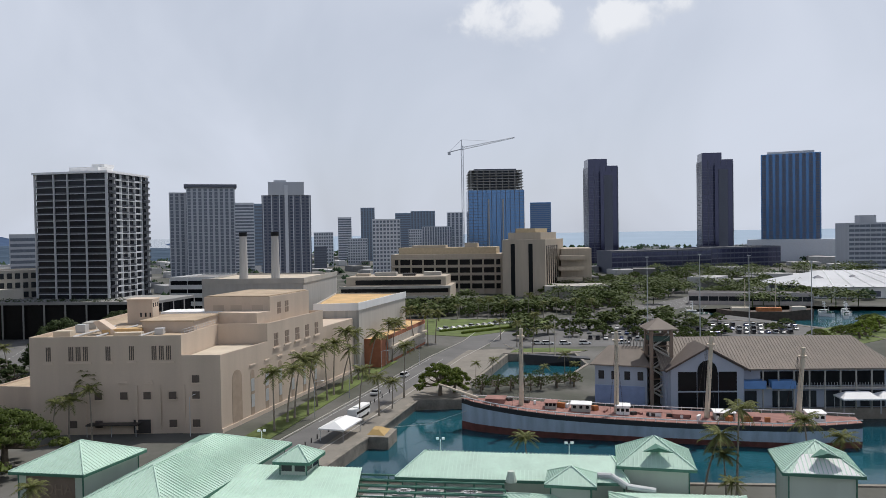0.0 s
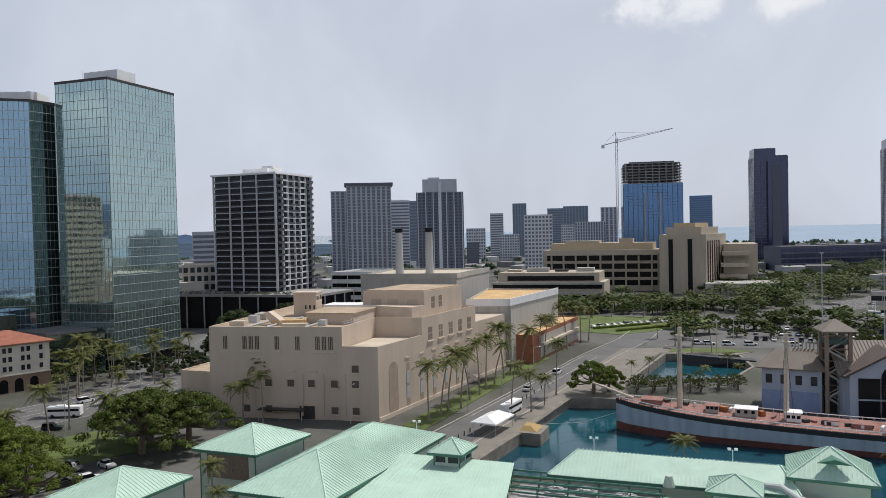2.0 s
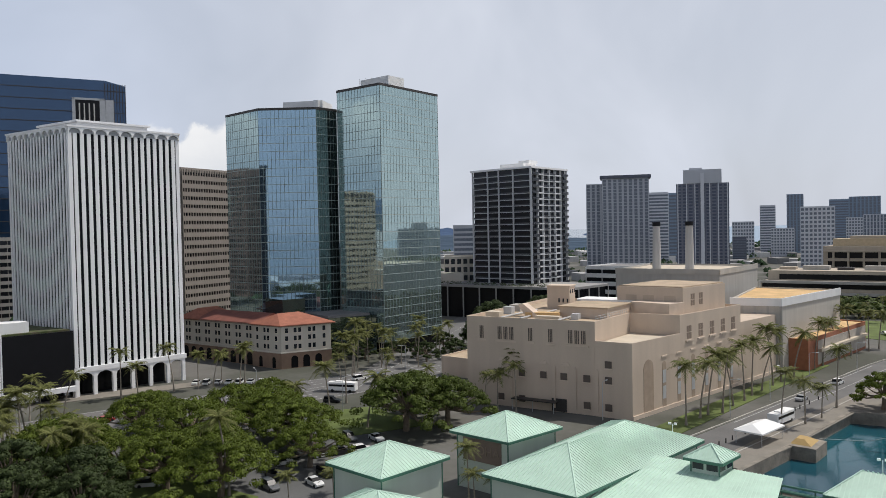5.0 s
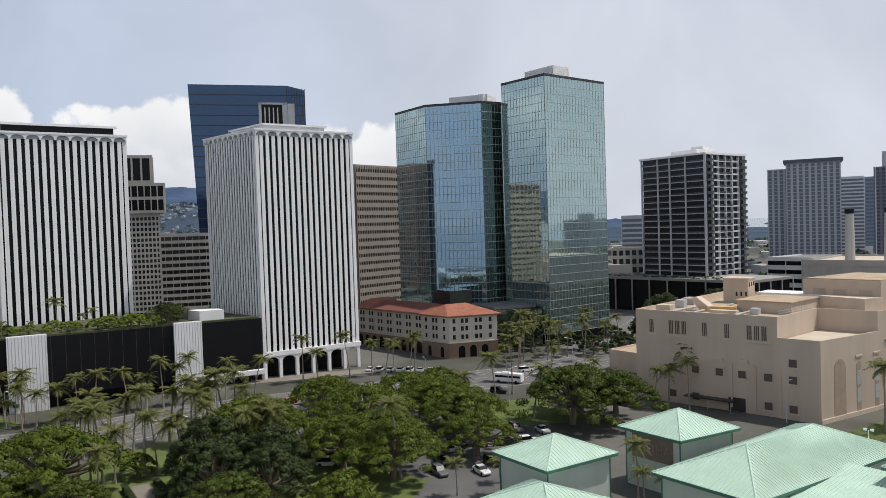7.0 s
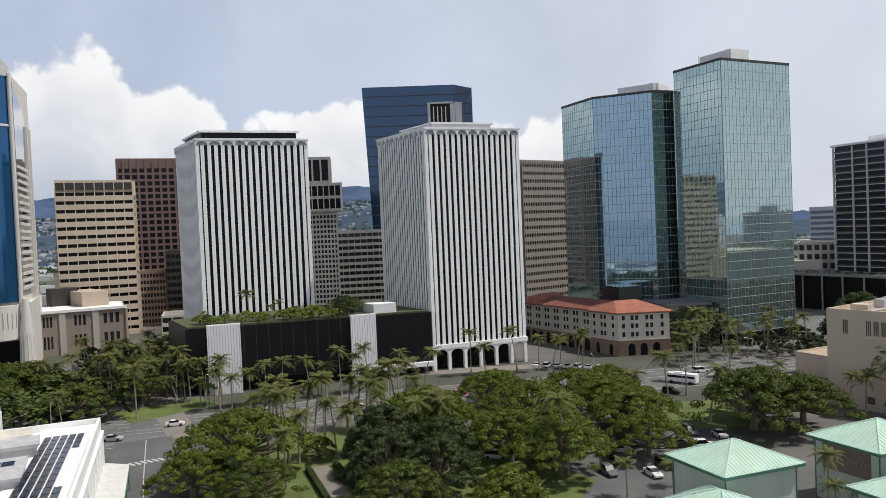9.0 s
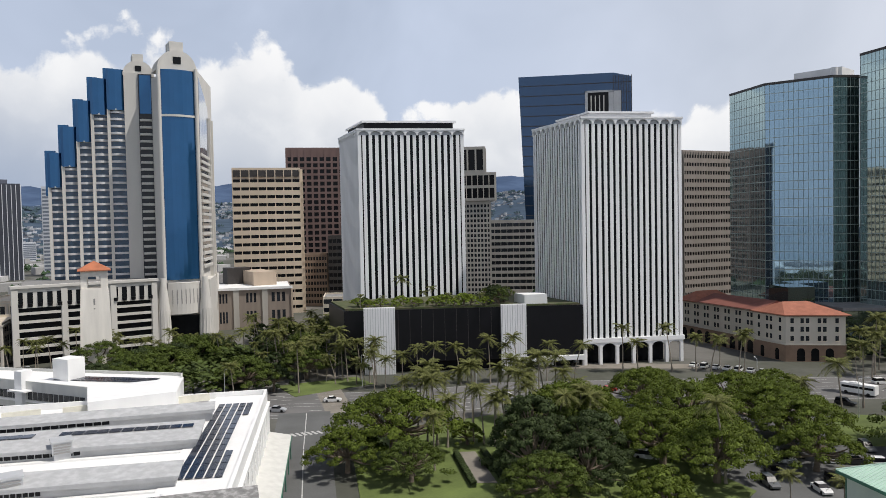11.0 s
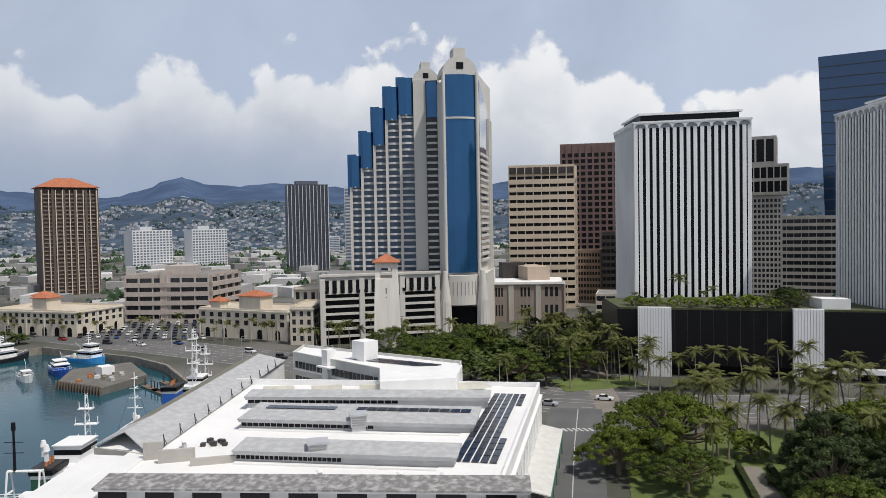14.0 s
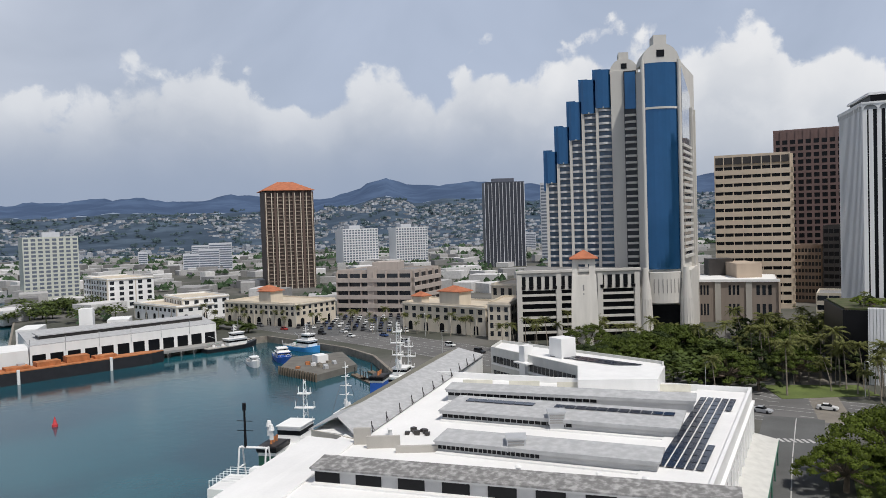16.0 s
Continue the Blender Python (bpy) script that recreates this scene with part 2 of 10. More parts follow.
black_panel = mat("black_panel", (0.009, 0.009, 0.011), 0.4, var=0.15, scale=0.4, spec=0.2)
bronze = mat("bronze_metal", (0.055, 0.05, 0.048), 0.5, metal=0.3, var=0.15)
steel = mat("painted_steel", (0.50, 0.51, 0.52), 0.5, metal=0.2, var=0.1)
green_roof = mat("green_metal_roof", (0.47, 0.64, 0.53), 0.6, var=0.12, scale=0.3, fine=2.0, spec=0.4)
green_seam = mat("green_seam", (0.50, 0.67, 0.56), 0.55, var=0.08, scale=0.4)
green_trim = mat("dark_green_trim", (0.06, 0.17, 0.12), 0.5, var=0.12)
green_wall = mat("pale_green_wall", (0.50, 0.56, 0.49), 0.85, var=0.08, scale=0.3, streak=1)
red_tile = mat("red_tile_roof", (0.42, 0.145, 0.07), 0.8, var=0.22, scale=0.4, fine=3.0)
red_tile_dark = mat("dark_red_tile", (0.20, 0.07, 0.05), 0.8, var=0.2, scale=0.4)
brown_roof = mat("brown_metal_roof", (0.19, 0.155, 0.125), 0.7, var=0.16, scale=0.3, streak=0)
blue_wall = mat("blue_wall", (0.38, 0.42, 0.50), 0.85, var=0.1, scale=0.3, streak=1)
blue_paint = mat("blue_paint", (0.13, 0.27, 0.55), 0.6, var=0.15, scale=0.4)
roof_grey = mat("grey_roof", (0.22, 0.217, 0.213), 0.9, var=0.2, scale=0.25, fine=2.0)
roof_white = mat("white_roof_coating", (0.80, 0.795, 0.78), 0.8, var=0.07, scale=0.12, fine=2.0)
roof_worn = mat("worn_grey_roof", (0.33, 0.325, 0.318), 0.9, var=0.3, scale=1.1, fine=9.0, dark=(0.21, 0.207, 0.202))
roof_weathered = mat("weathered_grey_roof", (0.45, 0.455, 0.46), 0.9, var=0.10, scale=0.8, fine=5.0, dark=(0.41, 0.415, 0.42))
monitor_grey = mat("monitor_grey", (0.42, 0.425, 0.43), 0.85, var=0.12, scale=0.4)
solar_mat = mat("solar_cell", (0.025, 0.03, 0.045), 0.15, var=0.1, spec=0.7)
glass_teal = mirror_glass("teal_mirror_glass", (0.45, 0.58, 0.575), wave=0.025)
glass_blue = mirror_glass("blue_mirror_glass", (0.265, 0.395, 0.50), wave=0.02)
glass_dkgreen = mirror_glass("green_black_glass", (0.12, 0.17, 0.17), wave=0.02)
glass_hc = mirror_glass("deep_blue_glass", (0.022, 0.105, 0.24), rough=0.06, metal=0.6)
glass_navy = mirror_glass("navy_glass", (0.035, 0.078, 0.155), rough=0.08, metal=0.55)
glass_far = mirror_glass("far_blue_glass", (0.10, 0.22, 0.42), rough=0.12, metal=0.5)
glass_dark = mirror_glass("smoked_glass", (0.04, 0.045, 0.10), rough=0.1, metal=0.4)
hull_grey = mat("grey_hull_paint", (0.36, 0.43, 0.52), 0.7, var=0.25, scale=0.5, streak=1)
hull_red = mat("red_lead_hull", (0.15, 0.055, 0.045), 0.8, var=0.35, scale=0.6)
hull_black = mat("black_hull_paint", (0.02, 0.02, 0.024), 0.5, var=0.25, scale=0.6)
deck_red = mat("faded_red_deck", (0.29, 0.15, 0.125), 0.9, var=0.3, scale=0.5)
rust = mat("rusty_steel", (0.42, 0.16, 0.06), 0.9, var=0.4, scale=0.5, fine=3.0)
mast_mat = mat("buff_mast_paint", (0.62, 0.52, 0.40), 0.7, var=0.15, scale=0.6)
bark = mat("bark", (0.17, 0.135, 0.10), 0.95, var=0.25, scale=2.0, bump=0.3)
palm_bark = mat("palm_bark", (0.27, 0.235, 0.19), 0.95, var=0.25, scale=3.0, bump=0.3)
leaf_a = leaf_mat("canopy_leaf", (0.082, 0.110, 0.015), (0.16, 0.21, 0.03))
leaf_b = leaf_mat("dark_canopy_leaf", (0.044, 0.062, 0.022), (0.07, 0.11, 0.03))
leaf_m = leaf_mat("mid_canopy_leaf", (0.064, 0.088, 0.016), (0.12, 0.16, 0.03))
leaf_far = leaf_mat("far_canopy_leaf", (0.070, 0.096, 0.026), (0.11, 0.15, 0.03))
leaf_y = leaf_mat("yellow_green_leaf", (0.15, 0.20, 0.03), (0.28, 0.34, 0.05))
palm_leaf = leaf_mat("palm_leaf", (0.118, 0.126, 0.040), (0.22, 0.24, 0.06))
tyre_mat = mat("tyre_rubber", (0.02, 0.02, 0.02), 0.9, var=0.1)
brick_mat = mat("orange_brick", (0.33, 0.13, 0.07), 0.9, var=0.18, scale=0.8)


def water_mat(name, colour, deep):
    m = mat(name, colour, rough=0.10, var=0.10, scale=0.02, fine=0.25, spec=0.5, dark=deep)
    nt = m.node_tree
    b = nt.nodes["Principled BSDF"]
    b.inputs["IOR"].default_value = 1.33
    g = nt.nodes.new("ShaderNodeNewGeometry")
    n = nt.nodes.new("ShaderNodeTexNoise")
    n.inputs["Scale"].default_value, n.inputs["Detail"].default_value = 0.5, 4.0
    nt.links.new(g.outputs["Position"], n.inputs["Vector"])
    bp = nt.nodes.new("ShaderNodeBump")
    bp.inputs["Strength"].default_value, bp.inputs["Distance"].default_value = 0.13, 0.25
    nt.links.new(n.outputs[0], bp.inputs["Height"])
    nt.links.new(bp.outputs[0], b.inputs["Normal"])
    return m


sea = water_mat("sea_water", (0.012, 0.085, 0.11), (0.010, 0.06, 0.085))
# ---- building helpers ----
def mesh_of(bm, name, material):
    bmesh.ops.recalc_face_normals(bm, faces=bm.faces)
    me = bpy.data.meshes.new(name)
    bm.to_mesh(me)
    bm.free()
    me.materials.append(material)
    return me


def thing(name, at, label, category, group="", kind=""):
    e = new(name)
    e.empty_display_size = 0.5
    e.location = at
    return tagged(e, label, category, group, kind)


def under(ob, parent):
    """Hang ob, whose mesh is in world places, under parent."""
    ob.parent = parent
    if parent.parent is None:
        ob.matrix_parent_inverse = Matrix.Translation(-parent.location)
    return ob


def part(name, bm, material, parent, label="", kind=""):
    ob = under(new(name, mesh_of(bm, name, material)), parent)
    return tagged(ob, label, kind=kind)


def solid(name, bm, material, label, category="", kind="", group=""):
    return tagged(new(name, mesh_of(bm, name, material)), label, category, group, kind)


def quad(bm, *pts):
    return bm.faces.new([bm.verts.new(p) for p in pts])


def hull8(bm, c):
    """A solid from 8 corners: bottom ring, then top ring."""
    v = [bm.verts.new(p) for p in c]
    for f in ((3, 2, 1, 0), (4, 5, 6, 7), (0, 1, 5, 4), (1, 2, 6, 5), (2, 3, 7, 6), (3, 0, 4, 7)):
        bm.faces.new([v[i] for i in f])


def box(bm, x, y, z, sx, sy, sz, rz=0.0):
    """A box that stands on z, centred at x, y."""
    c, s = math.cos(radians(rz)), math.sin(radians(rz))
    ring = [(x + a * sx / 2 * c - b * sy / 2 * s, y + a * sx / 2 * s + b * sy / 2 * c) for a, b in ((-1, -1), (1, -1), (1, 1), (-1, 1))]
    hull8(bm, [(px, py, z) for px, py in ring] + [(px, py, z + sz) for px, py in ring])


def prism(bm, pts, z0, z1):
    lo = [bm.verts.new((x, y, z0)) for x, y in pts]
    hi = [bm.verts.new((x, y, z1)) for x, y in pts]
    bm.faces.new(hi)
    bm.faces.new(lo[::-1])
    n = len(pts)
    for i in range(n):
        bm.faces.new((lo[i], lo[(i + 1) % n], hi[(i + 1) % n], hi[i]))


def inset(pts, d):
    """A counter-clockwise outline moved inwards by d."""
    n, res = len(pts), []
    for i in range(n):
        a, b, c = Vector(pts[i - 1]), Vector(pts[i]), Vector(pts[(i + 1) % n])
        u, v = (b - a).normalized(), (c - b).normalized()
        n1, n2 = Vector((-u.y, u.x)), Vector((-v.y, v.x))
        k = n1 + n2
        k = k / max(k.dot(n1), 0.3)
        res.append(tuple(b + k * d))
    return res


def along(a, b, s, out):
    """The place s metres along the wall from a to b and out metres outside it (outlines run counter-clockwise)."""
    u = (Vector(b) - Vector(a)).normalized()
    p = Vector(a) + u * s + Vector((u.y, -u.x)) * out
    return p.x, p.y


def wbox(bm, a, b, s0, s1, z0, z1, d0, d1):
    ring = [along(a, b, s0, d0), along(a, b, s0, d1), along(a, b, s1, d1), along(a, b, s1, d0)]
    hull8(bm, [(x, y, z0) for x, y in ring] + [(x, y, z1) for x, y in ring])


def length(a, b):
    return (Vector(b) - Vector(a)).length


def rod(bm, p, q, r0, r1=None, n=8):
    p, q = Vector(p), Vector(q)
    r1 = r0 if r1 is None else r1
    d = (q - p).normalized()
    s = d.cross(Vector((0, 0, 1)) if abs(d.z) < 0.9 else Vector((1, 0, 0))).normalized()
    t = d.cross(s)
    A = [bm.verts.new(p + (s * math.cos(k * math.tau / n) + t * math.sin(k * math.tau / n)) * r0) for k in range(n)]
    B = [bm.verts.new(q + (s * math.cos(k * math.tau / n) + t * math.sin(k * math.tau / n)) * r1) for k in range(n)]
    for k in range(n):
        bm.faces.new((A[k], A[(k + 1) % n], B[(k + 1) % n], B[k]))
    bm.faces.new(A[::-1])
    bm.faces.new(B)


def pane_mesh(w, h, d, material, frame_w=0.0):
    """A window piece: glass with a rim, seen from outside; x along the wall, y inwards."""
    key = ("pane", round(w, 2), round(h, 2), round(d, 2), material.name)
    if key not in MATS:
        bm = bmesh.new()
        e = min(0.08, d * 0.5)
        hull8(bm, [(-w / 2, 0.06, 0), (-w / 2 + e, -d, e), (w / 2 - e, -d, e), (w / 2, 0.06, 0), (-w / 2, 0.06, h), (-w / 2 + e, -d, h - e), (w / 2 - e, -d, h - e), (w / 2, 0.06, h)])
        MATS[key] = mesh_of(bm, "window", material)
    return MATS[key]


LIMIT = {}


def windows(parent, a, b, z0, z1, nx, nz, fw, fh, material=None, name="window", s0=0.0, s1=None, d=0.05, most=290):
    """nx by nz panes over the wall a-b: each fw of its bay wide and fh of its storey high."""
    material = material or window_dark
    s1 = length(a, b) if s1 is None else s1
    cw, ch = (s1 - s0) / nx, (z1 - z0) / nz
    ang = math.atan2(b[1] - a[1], b[0] - a[0])
    done = LIMIT.get((parent.name, name), 0)
    if done + nx * nz <= most:
        me = pane_mesh(cw * fw, ch * fh, d, material)
        for i in range(nx):
            for k in range(nz):
                x, y = along(a, b, s0 + (i + 0.5) * cw, 0.0)
                ob = under(new(name, me), parent)
                ob.matrix_basis = Matrix.Translation((x, y, z0 + (k + 0.5 * (1 - fh)) * ch)) @ Matrix.Rotation(ang, 4, "Z")
        LIMIT[(parent.name, name)] = done + nx * nz
    else:
        bm = bmesh.new()
        for i in range(nx):
            for k in range(nz):
                c = s0 + (i + 0.5) * cw
                zb = z0 + (k + 0.5 * (1 - fh)) * ch
                wbox(bm, a, b, c - cw * fw / 2, c + cw * fw / 2, zb, zb + ch * fh, -0.06, d)
        part(name + "_field", bm, material, parent, kind="stuff")


def strips(parent, a, b, zs, h, material, name, d0=-0.05, d1=0.25, s0=0.0, s1=None):
    """One horizontal band a storey."""
    s1 = length(a, b) if s1 is None else s1
    for z in zs:
        bm = bmesh.new()
        wbox(bm, a, b, s0, s1, z, z + h, d0, d1)
        part(name, bm, material, parent)


def fins(parent, a, b, z0, z1, n, w, d, material, name="fin", s0=0.0, s1=None):
    s1 = length(a, b) if s1 is None else s1
    for i in range(n):
        c = s0 + (s1 - s0) * i / (n - 1)
        bm = bmesh.new()
        wbox(bm, a, b, c - w / 2, c + w / 2, z0, z1, -0.05, d)
        part(name, bm, material, parent)


def shell(name, at_pts, z0, z1, material, label, category="building", roof=None, roof_name="roof", parapet=0.9, group=""):
    """A building body with a parapet and a sunk roof."""
    cx, cy = sum(p[0] for p in at_pts) / len(at_pts), sum(p[1] for p in at_pts) / len(at_pts)
    e = thing(name, (cx, cy, z0), label, category, group)
    bm = bmesh.new()
    prism(bm, at_pts, z0, z1 - parapet)
    part("wall", bm, material, e)
    if parapet:
        inner = inset(at_pts, 0.35)
        bm = bmesh.new()
        n = len(at_pts)
        for i in range(n):
            j = (i + 1) % n
            hull8(bm, [(*at_pts[i], z1 - parapet), (*at_pts[j], z1 - parapet), (*inner[j], z1 - parapet), (*inner[i], z1 - parapet), (*at_pts[i], z1), (*at_pts[j], z1), (*inner[j], z1), (*inner[i], z1)])
        part("parapet", bm, material, e)
        bm = bmesh.new()
        prism(bm, inset(at_pts, 0.36), z1 - parapet + 0.004, z1 - parapet + 0.12)
        part(roof_name, bm, roof or roof_grey, e)
    return e


def add_block(e, name, pts, z0, z1, material, label=""):
    bm = bmesh.new()
    prism(bm, pts, z0, z1)
    return part(name, bm, material, e, label)


def rect(cx, cy, w, d, rz=0.0):
    c, s = math.cos(radians(rz)), math.sin(radians(rz))
    return [(cx + a * w / 2 * c - b * d / 2 * s, cy + a * w / 2 * s + b * d / 2 * c) for a, b in ((-1, -1), (1, -1), (1, 1), (-1, 1))]


def polar(az, dist):
    return -math.sin(radians(az)) * dist, math.cos(radians(az)) * dist


def facing(az, dist, w, depth, twist=0.0):
    """A rectangle that turns its first side to the tower, its middle at that bearing and distance."""
    x, y = polar(az, dist + depth / 2)
    return rect(x, y, w, depth, az + twist)
# ---- ground, water, roads ----
def flat(name, pts, z, material, label, category="", thick=0.0, kind="structure", z0=None):
    bm = bmesh.new()
    if thick:
        prism(bm, pts, z - thick, z)
    else:
        bm.faces.new([bm.verts.new((x, y, z)) for x, y in pts])
    return solid(name, bm, material, label, category, kind)


# the shore, clockwise from the far west, round both harbour basins and the pier of the tower
COAST = [(-800, -1500), (-560, -520), (-215, -208), (-276, -168), (-299, -151), (-285, -127), (-271, -104), (-254, -87), (-227, -72), (-200, -54.5), (-110, -54.5), (-60, -56), (-40, -90), (60, -90), (240, 60), (240, 122), (120, 128), (-18, 139), (-25, 145), (-18.5, 167), (-8.6, 205), (6, 206), (8, 193), (30, 191), (120, 188), (160, 186), (185, 230), (178, 320), (165, 352), (128, 394), (140, 428), (200, 440), (262, 425), (330, 380), (900, 900), (1500, 1500), (1300, 2300), (800, 2400)]
FAR = [(-300, 3600), (-1800, 3200), (-3200, 1900), (-3600, 200), (-3300, -1400), (-2000, -2000)]
BASIN = [(8, 229), (40, 238), (49, 257), (49, 280), (23.5, 281)]


def ground_mesh():
    bm = bmesh.new()
    edges = []
    for loop in (COAST + FAR, BASIN):
        vs = [bm.verts.new((x, y, 0)) for x, y in loop]
        edges += [bm.edges.new((vs[i], vs[(i + 1) % len(vs)])) for i in range(len(vs))]
    bmesh.ops.triangle_fill(bm, edges=edges, use_beauty=True)
    for f in bm.faces:
        if f.normal.z < 0:
            f.normal_flip()
    return bm


solid("ground", ground_mesh(), ground_mat, "grey-brown town ground between the streets", "ground", "structure")


def quay_wall(loop, closed):
    bm = bmesh.new()
    n = len(loop)
    for i in range(n if closed else n - 1):
        a, b = Vector(loop[i]), Vector(loop[(i + 1) % n])
        u = (b - a).normalized()
        o = Vector((-u.y, u.x)) * 0.5
        hull8(bm, [(*(a - o), -6), (*(b - o), -6), (*(b + o), -6), (*(a + o), -6), (*(a - o), 0.25), (*(b - o), 0.25), (*(b + o), 0.25), (*(a + o), 0.25)])
    return bm


solid("quay_wall", quay_wall(COAST[1:31], False), quay_stone, "weathered stone quay wall along the harbour", "quay wall", "structure")
solid("quay_wall", quay_wall(BASIN, True), quay_stone, "weathered stone wall round the small basin", "quay wall", "structure")


def sea_sheet():
    """Water to the horizon; the rim rises a little to meet it."""
    bm = bmesh.new()
    rings = [(0.5, -2.5), (400, -2.5), (1500, -2.5), (2600, -2.5), (4800, 36)]
    prev = None
    for r, z in rings:
        vs = [bm.verts.new((math.cos(k * math.tau / 96) * r, math.sin(k * math.tau / 96) * r, z)) for k in range(96)]
        if prev:
            for k in range(96):
                bm.faces.new((prev[k], prev[(k + 1) % 96], vs[(k + 1) % 96], vs[k]))
        prev = vs
    return bm


solid("water", sea_sheet(), sea, "dark teal harbour water with small ripples", "water", "structure")


def road(name, line, width, material=asphalt, label="worn grey asphalt street", z=0.03):
    bm = bmesh.new()
    n = len(line)
    L, R_ = [], []
    for i in range(n):
        a, b = Vector(line[max(i - 1, 0)]), Vector(line[min(i + 1, n - 1)])
        u = (b - a).normalized()
        o = Vector((-u.y, u.x)) * width / 2
        p = Vector(line[i])
        L.append(bm.verts.new((*(p + o), z)))
        R_.append(bm.verts.new((*(p - o), z)))
    for i in range(n - 1):
        bm.faces.new((L[i], R_[i], R_[i + 1], L[i + 1]))
    return solid(name, bm, material, label, "road", "structure")


def dashes(line, offset, step, on, w, z=0.05):
    bm = bmesh.new()
    for i in range(len(line) - 1):
        a, b = line[i], line[i + 1]
        s = 0.0
        while s + on < length(a, b):
            wbox(bm, a, b, s, s + on, z - 0.005, z, offset - w / 2, offset + w / 2)
            s += step
    return solid("lane_marking", bm, paint_white, "worn white lane lines on the asphalt", "road marking", "structure")


HIGHWAY = [(-520, -420), (-420, -290), (-325, -150), (-290, -95), (-238, -20), (-192, 32), (-180, 66), (-178, 92), (-163, 130), (-140, 182), (-122, 250), (-98, 318), (-40, 358), (60, 372), (160, 480), (330, 700)]
road("road", HIGHWAY, 27, label="wide grey asphalt highway along the waterfront")
for off in (-9.5, -6, 6, 9.5):
    dashes(HIGHWAY, off, 9.0, 3.0, 0.22)
for off in (-12.6, 12.6, -1.6, 1.6):
    dashes(HIGHWAY, off, 6.0, 6.0, 0.18)
DRIVE = [(-60, 128), (-33, 160), (-27, 180), (-14, 225), (0, 275), (14, 315), (22, 350)]
road("road", DRIVE, 11.5, label="asphalt drive between the power plant and the quay", z=0.06)
SIDE = [(-60, 5), (-122, 23.5), (-152, 30), (-182, 37)]
road("road", SIDE, 12.5, asphalt_dark, "dark asphalt side street beside the white warehouse", z=0.055)
dashes(SIDE, 0.5, 6.0, 6.0, 0.2, 0.075)
NORTH = [(-136, 178), (-150, 225), (-172, 300), (-215, 420)]
road("road", NORTH, 17, label="asphalt cross street running inland", z=0.045)
dashes(NORTH, 0, 6.0, 3.0, 0.2, 0.06)
MALL = [(-178, 45), (-235, 52), (-330, 62)]
road("pavement", MALL, 7, paving, "pale paved pedestrian mall between palms", z=0.05)
flat("car_park", [(-150, 82), (-95, 62), (-66, 96), (-112, 148), (-128, 146)], 0.04, asphalt_dark, "dark asphalt car park under the trees", "car park")
flat("car_park", [(18, 300), (150, 290), (175, 340), (150, 400), (70, 405), (24, 352)], 0.05, asphalt, "asphalt car park by the small basin", "car park")
flat("car_park", [(-395, -180), (-330, -195), (-300, -120), (-340, -92), (-375, -100)], 0.05, asphalt_dark, "asphalt car park full of cars behind the highway", "car park")
flat("pavement", [(-24, 148), (-17.5, 168), (-7.5, 205), (8, 208), (7.4, 228), (22, 283), (50, 282), (54, 286), (24, 294), (9, 292), (-7, 235), (-21, 185), (-30, 150)], 0.16, paving, "pale concrete quay pavement", "pavement", 0.2)
flat("grass", [(25, 284.5), (46, 284), (55, 287), (44, 294), (28, 293)], 0.26, grass_mat, "mown grass on the round island by the basin", "grass", 0.15)
flat("grass", [(-47, 168), (-40, 168), (-24, 240), (-17, 270), (-22, 270), (-34, 225)], 0.18, grass_mat, "grass verge with palms along the plant wall", "grass", 0.2)
flat("grass", [(-150, 40), (-118, 33), (-80, 66), (-95, 95), (-140, 96), (-160, 88), (-158, 50)], 0.12, grass_mat, "shaded lawn of the small park", "grass", 0.15)
flat("path", [(-118.5, 54), (-117, 57.5), (-135, 61.5), (-136, 58.5)], 0.2, paving, "pale concrete path across the lawn", "path", 0.1)
flat("grass", [(-200, 38), (-206, 62), (-218, 60), (-216, 36)], 0.12, grass_mat, "small lawn beside the mall", "grass", 0.15)
flat("grass", [(-20, 345), (10, 330), (36, 352), (60, 395), (-10, 400)], 0.14, grass_mat, "lawn with low hedges by the highway", "grass", 0.15)
flat("grass", [(160, 290), (215, 330), (205, 360), (165, 335)], 0.14, grass_mat, "lawn beside the inner harbour", "grass", 0.15)
flat("grass", [(-108, 128), (-94, 150), (-118, 158), (-125, 148)], 0.13, grass_mat, "grass strip beside the crossing", "grass", 0.15)
flat("pavement", [(-232, 60), (-196, 128), (-180, 158), (-186, 162), (-206, 130), (-236, 74)], 0.17, paving, "pale pavement before the striped towers", "pavement", 0.2)
# zebra crossing
for k in range(9):
    bm = bmesh.new()
    box(bm, -163.5 + 0.05 * k, 27.2 + k * 1.15, 0.06, 2.6, 0.6, 0.02, 14)
    solid("crosswalk_bar", bm, paint_white, "white bar of the zebra crossing", "road marking", "structure")


# ---- hills and the far town ----
RIDGE = [(14, 0), (30, 42), (40, 110), (50, 230), (58, 285), (62.5, 312), (72, 300), (84, 282), (92, 272), (96.5, 272), (101, 300), (103, 296), (105.3, 270), (107.5, 330), (110, 262), (113, 215), (119.3, 240), (123.3, 219), (125.1, 246), (128, 240), (131, 218), (134, 224), (171, 200)]


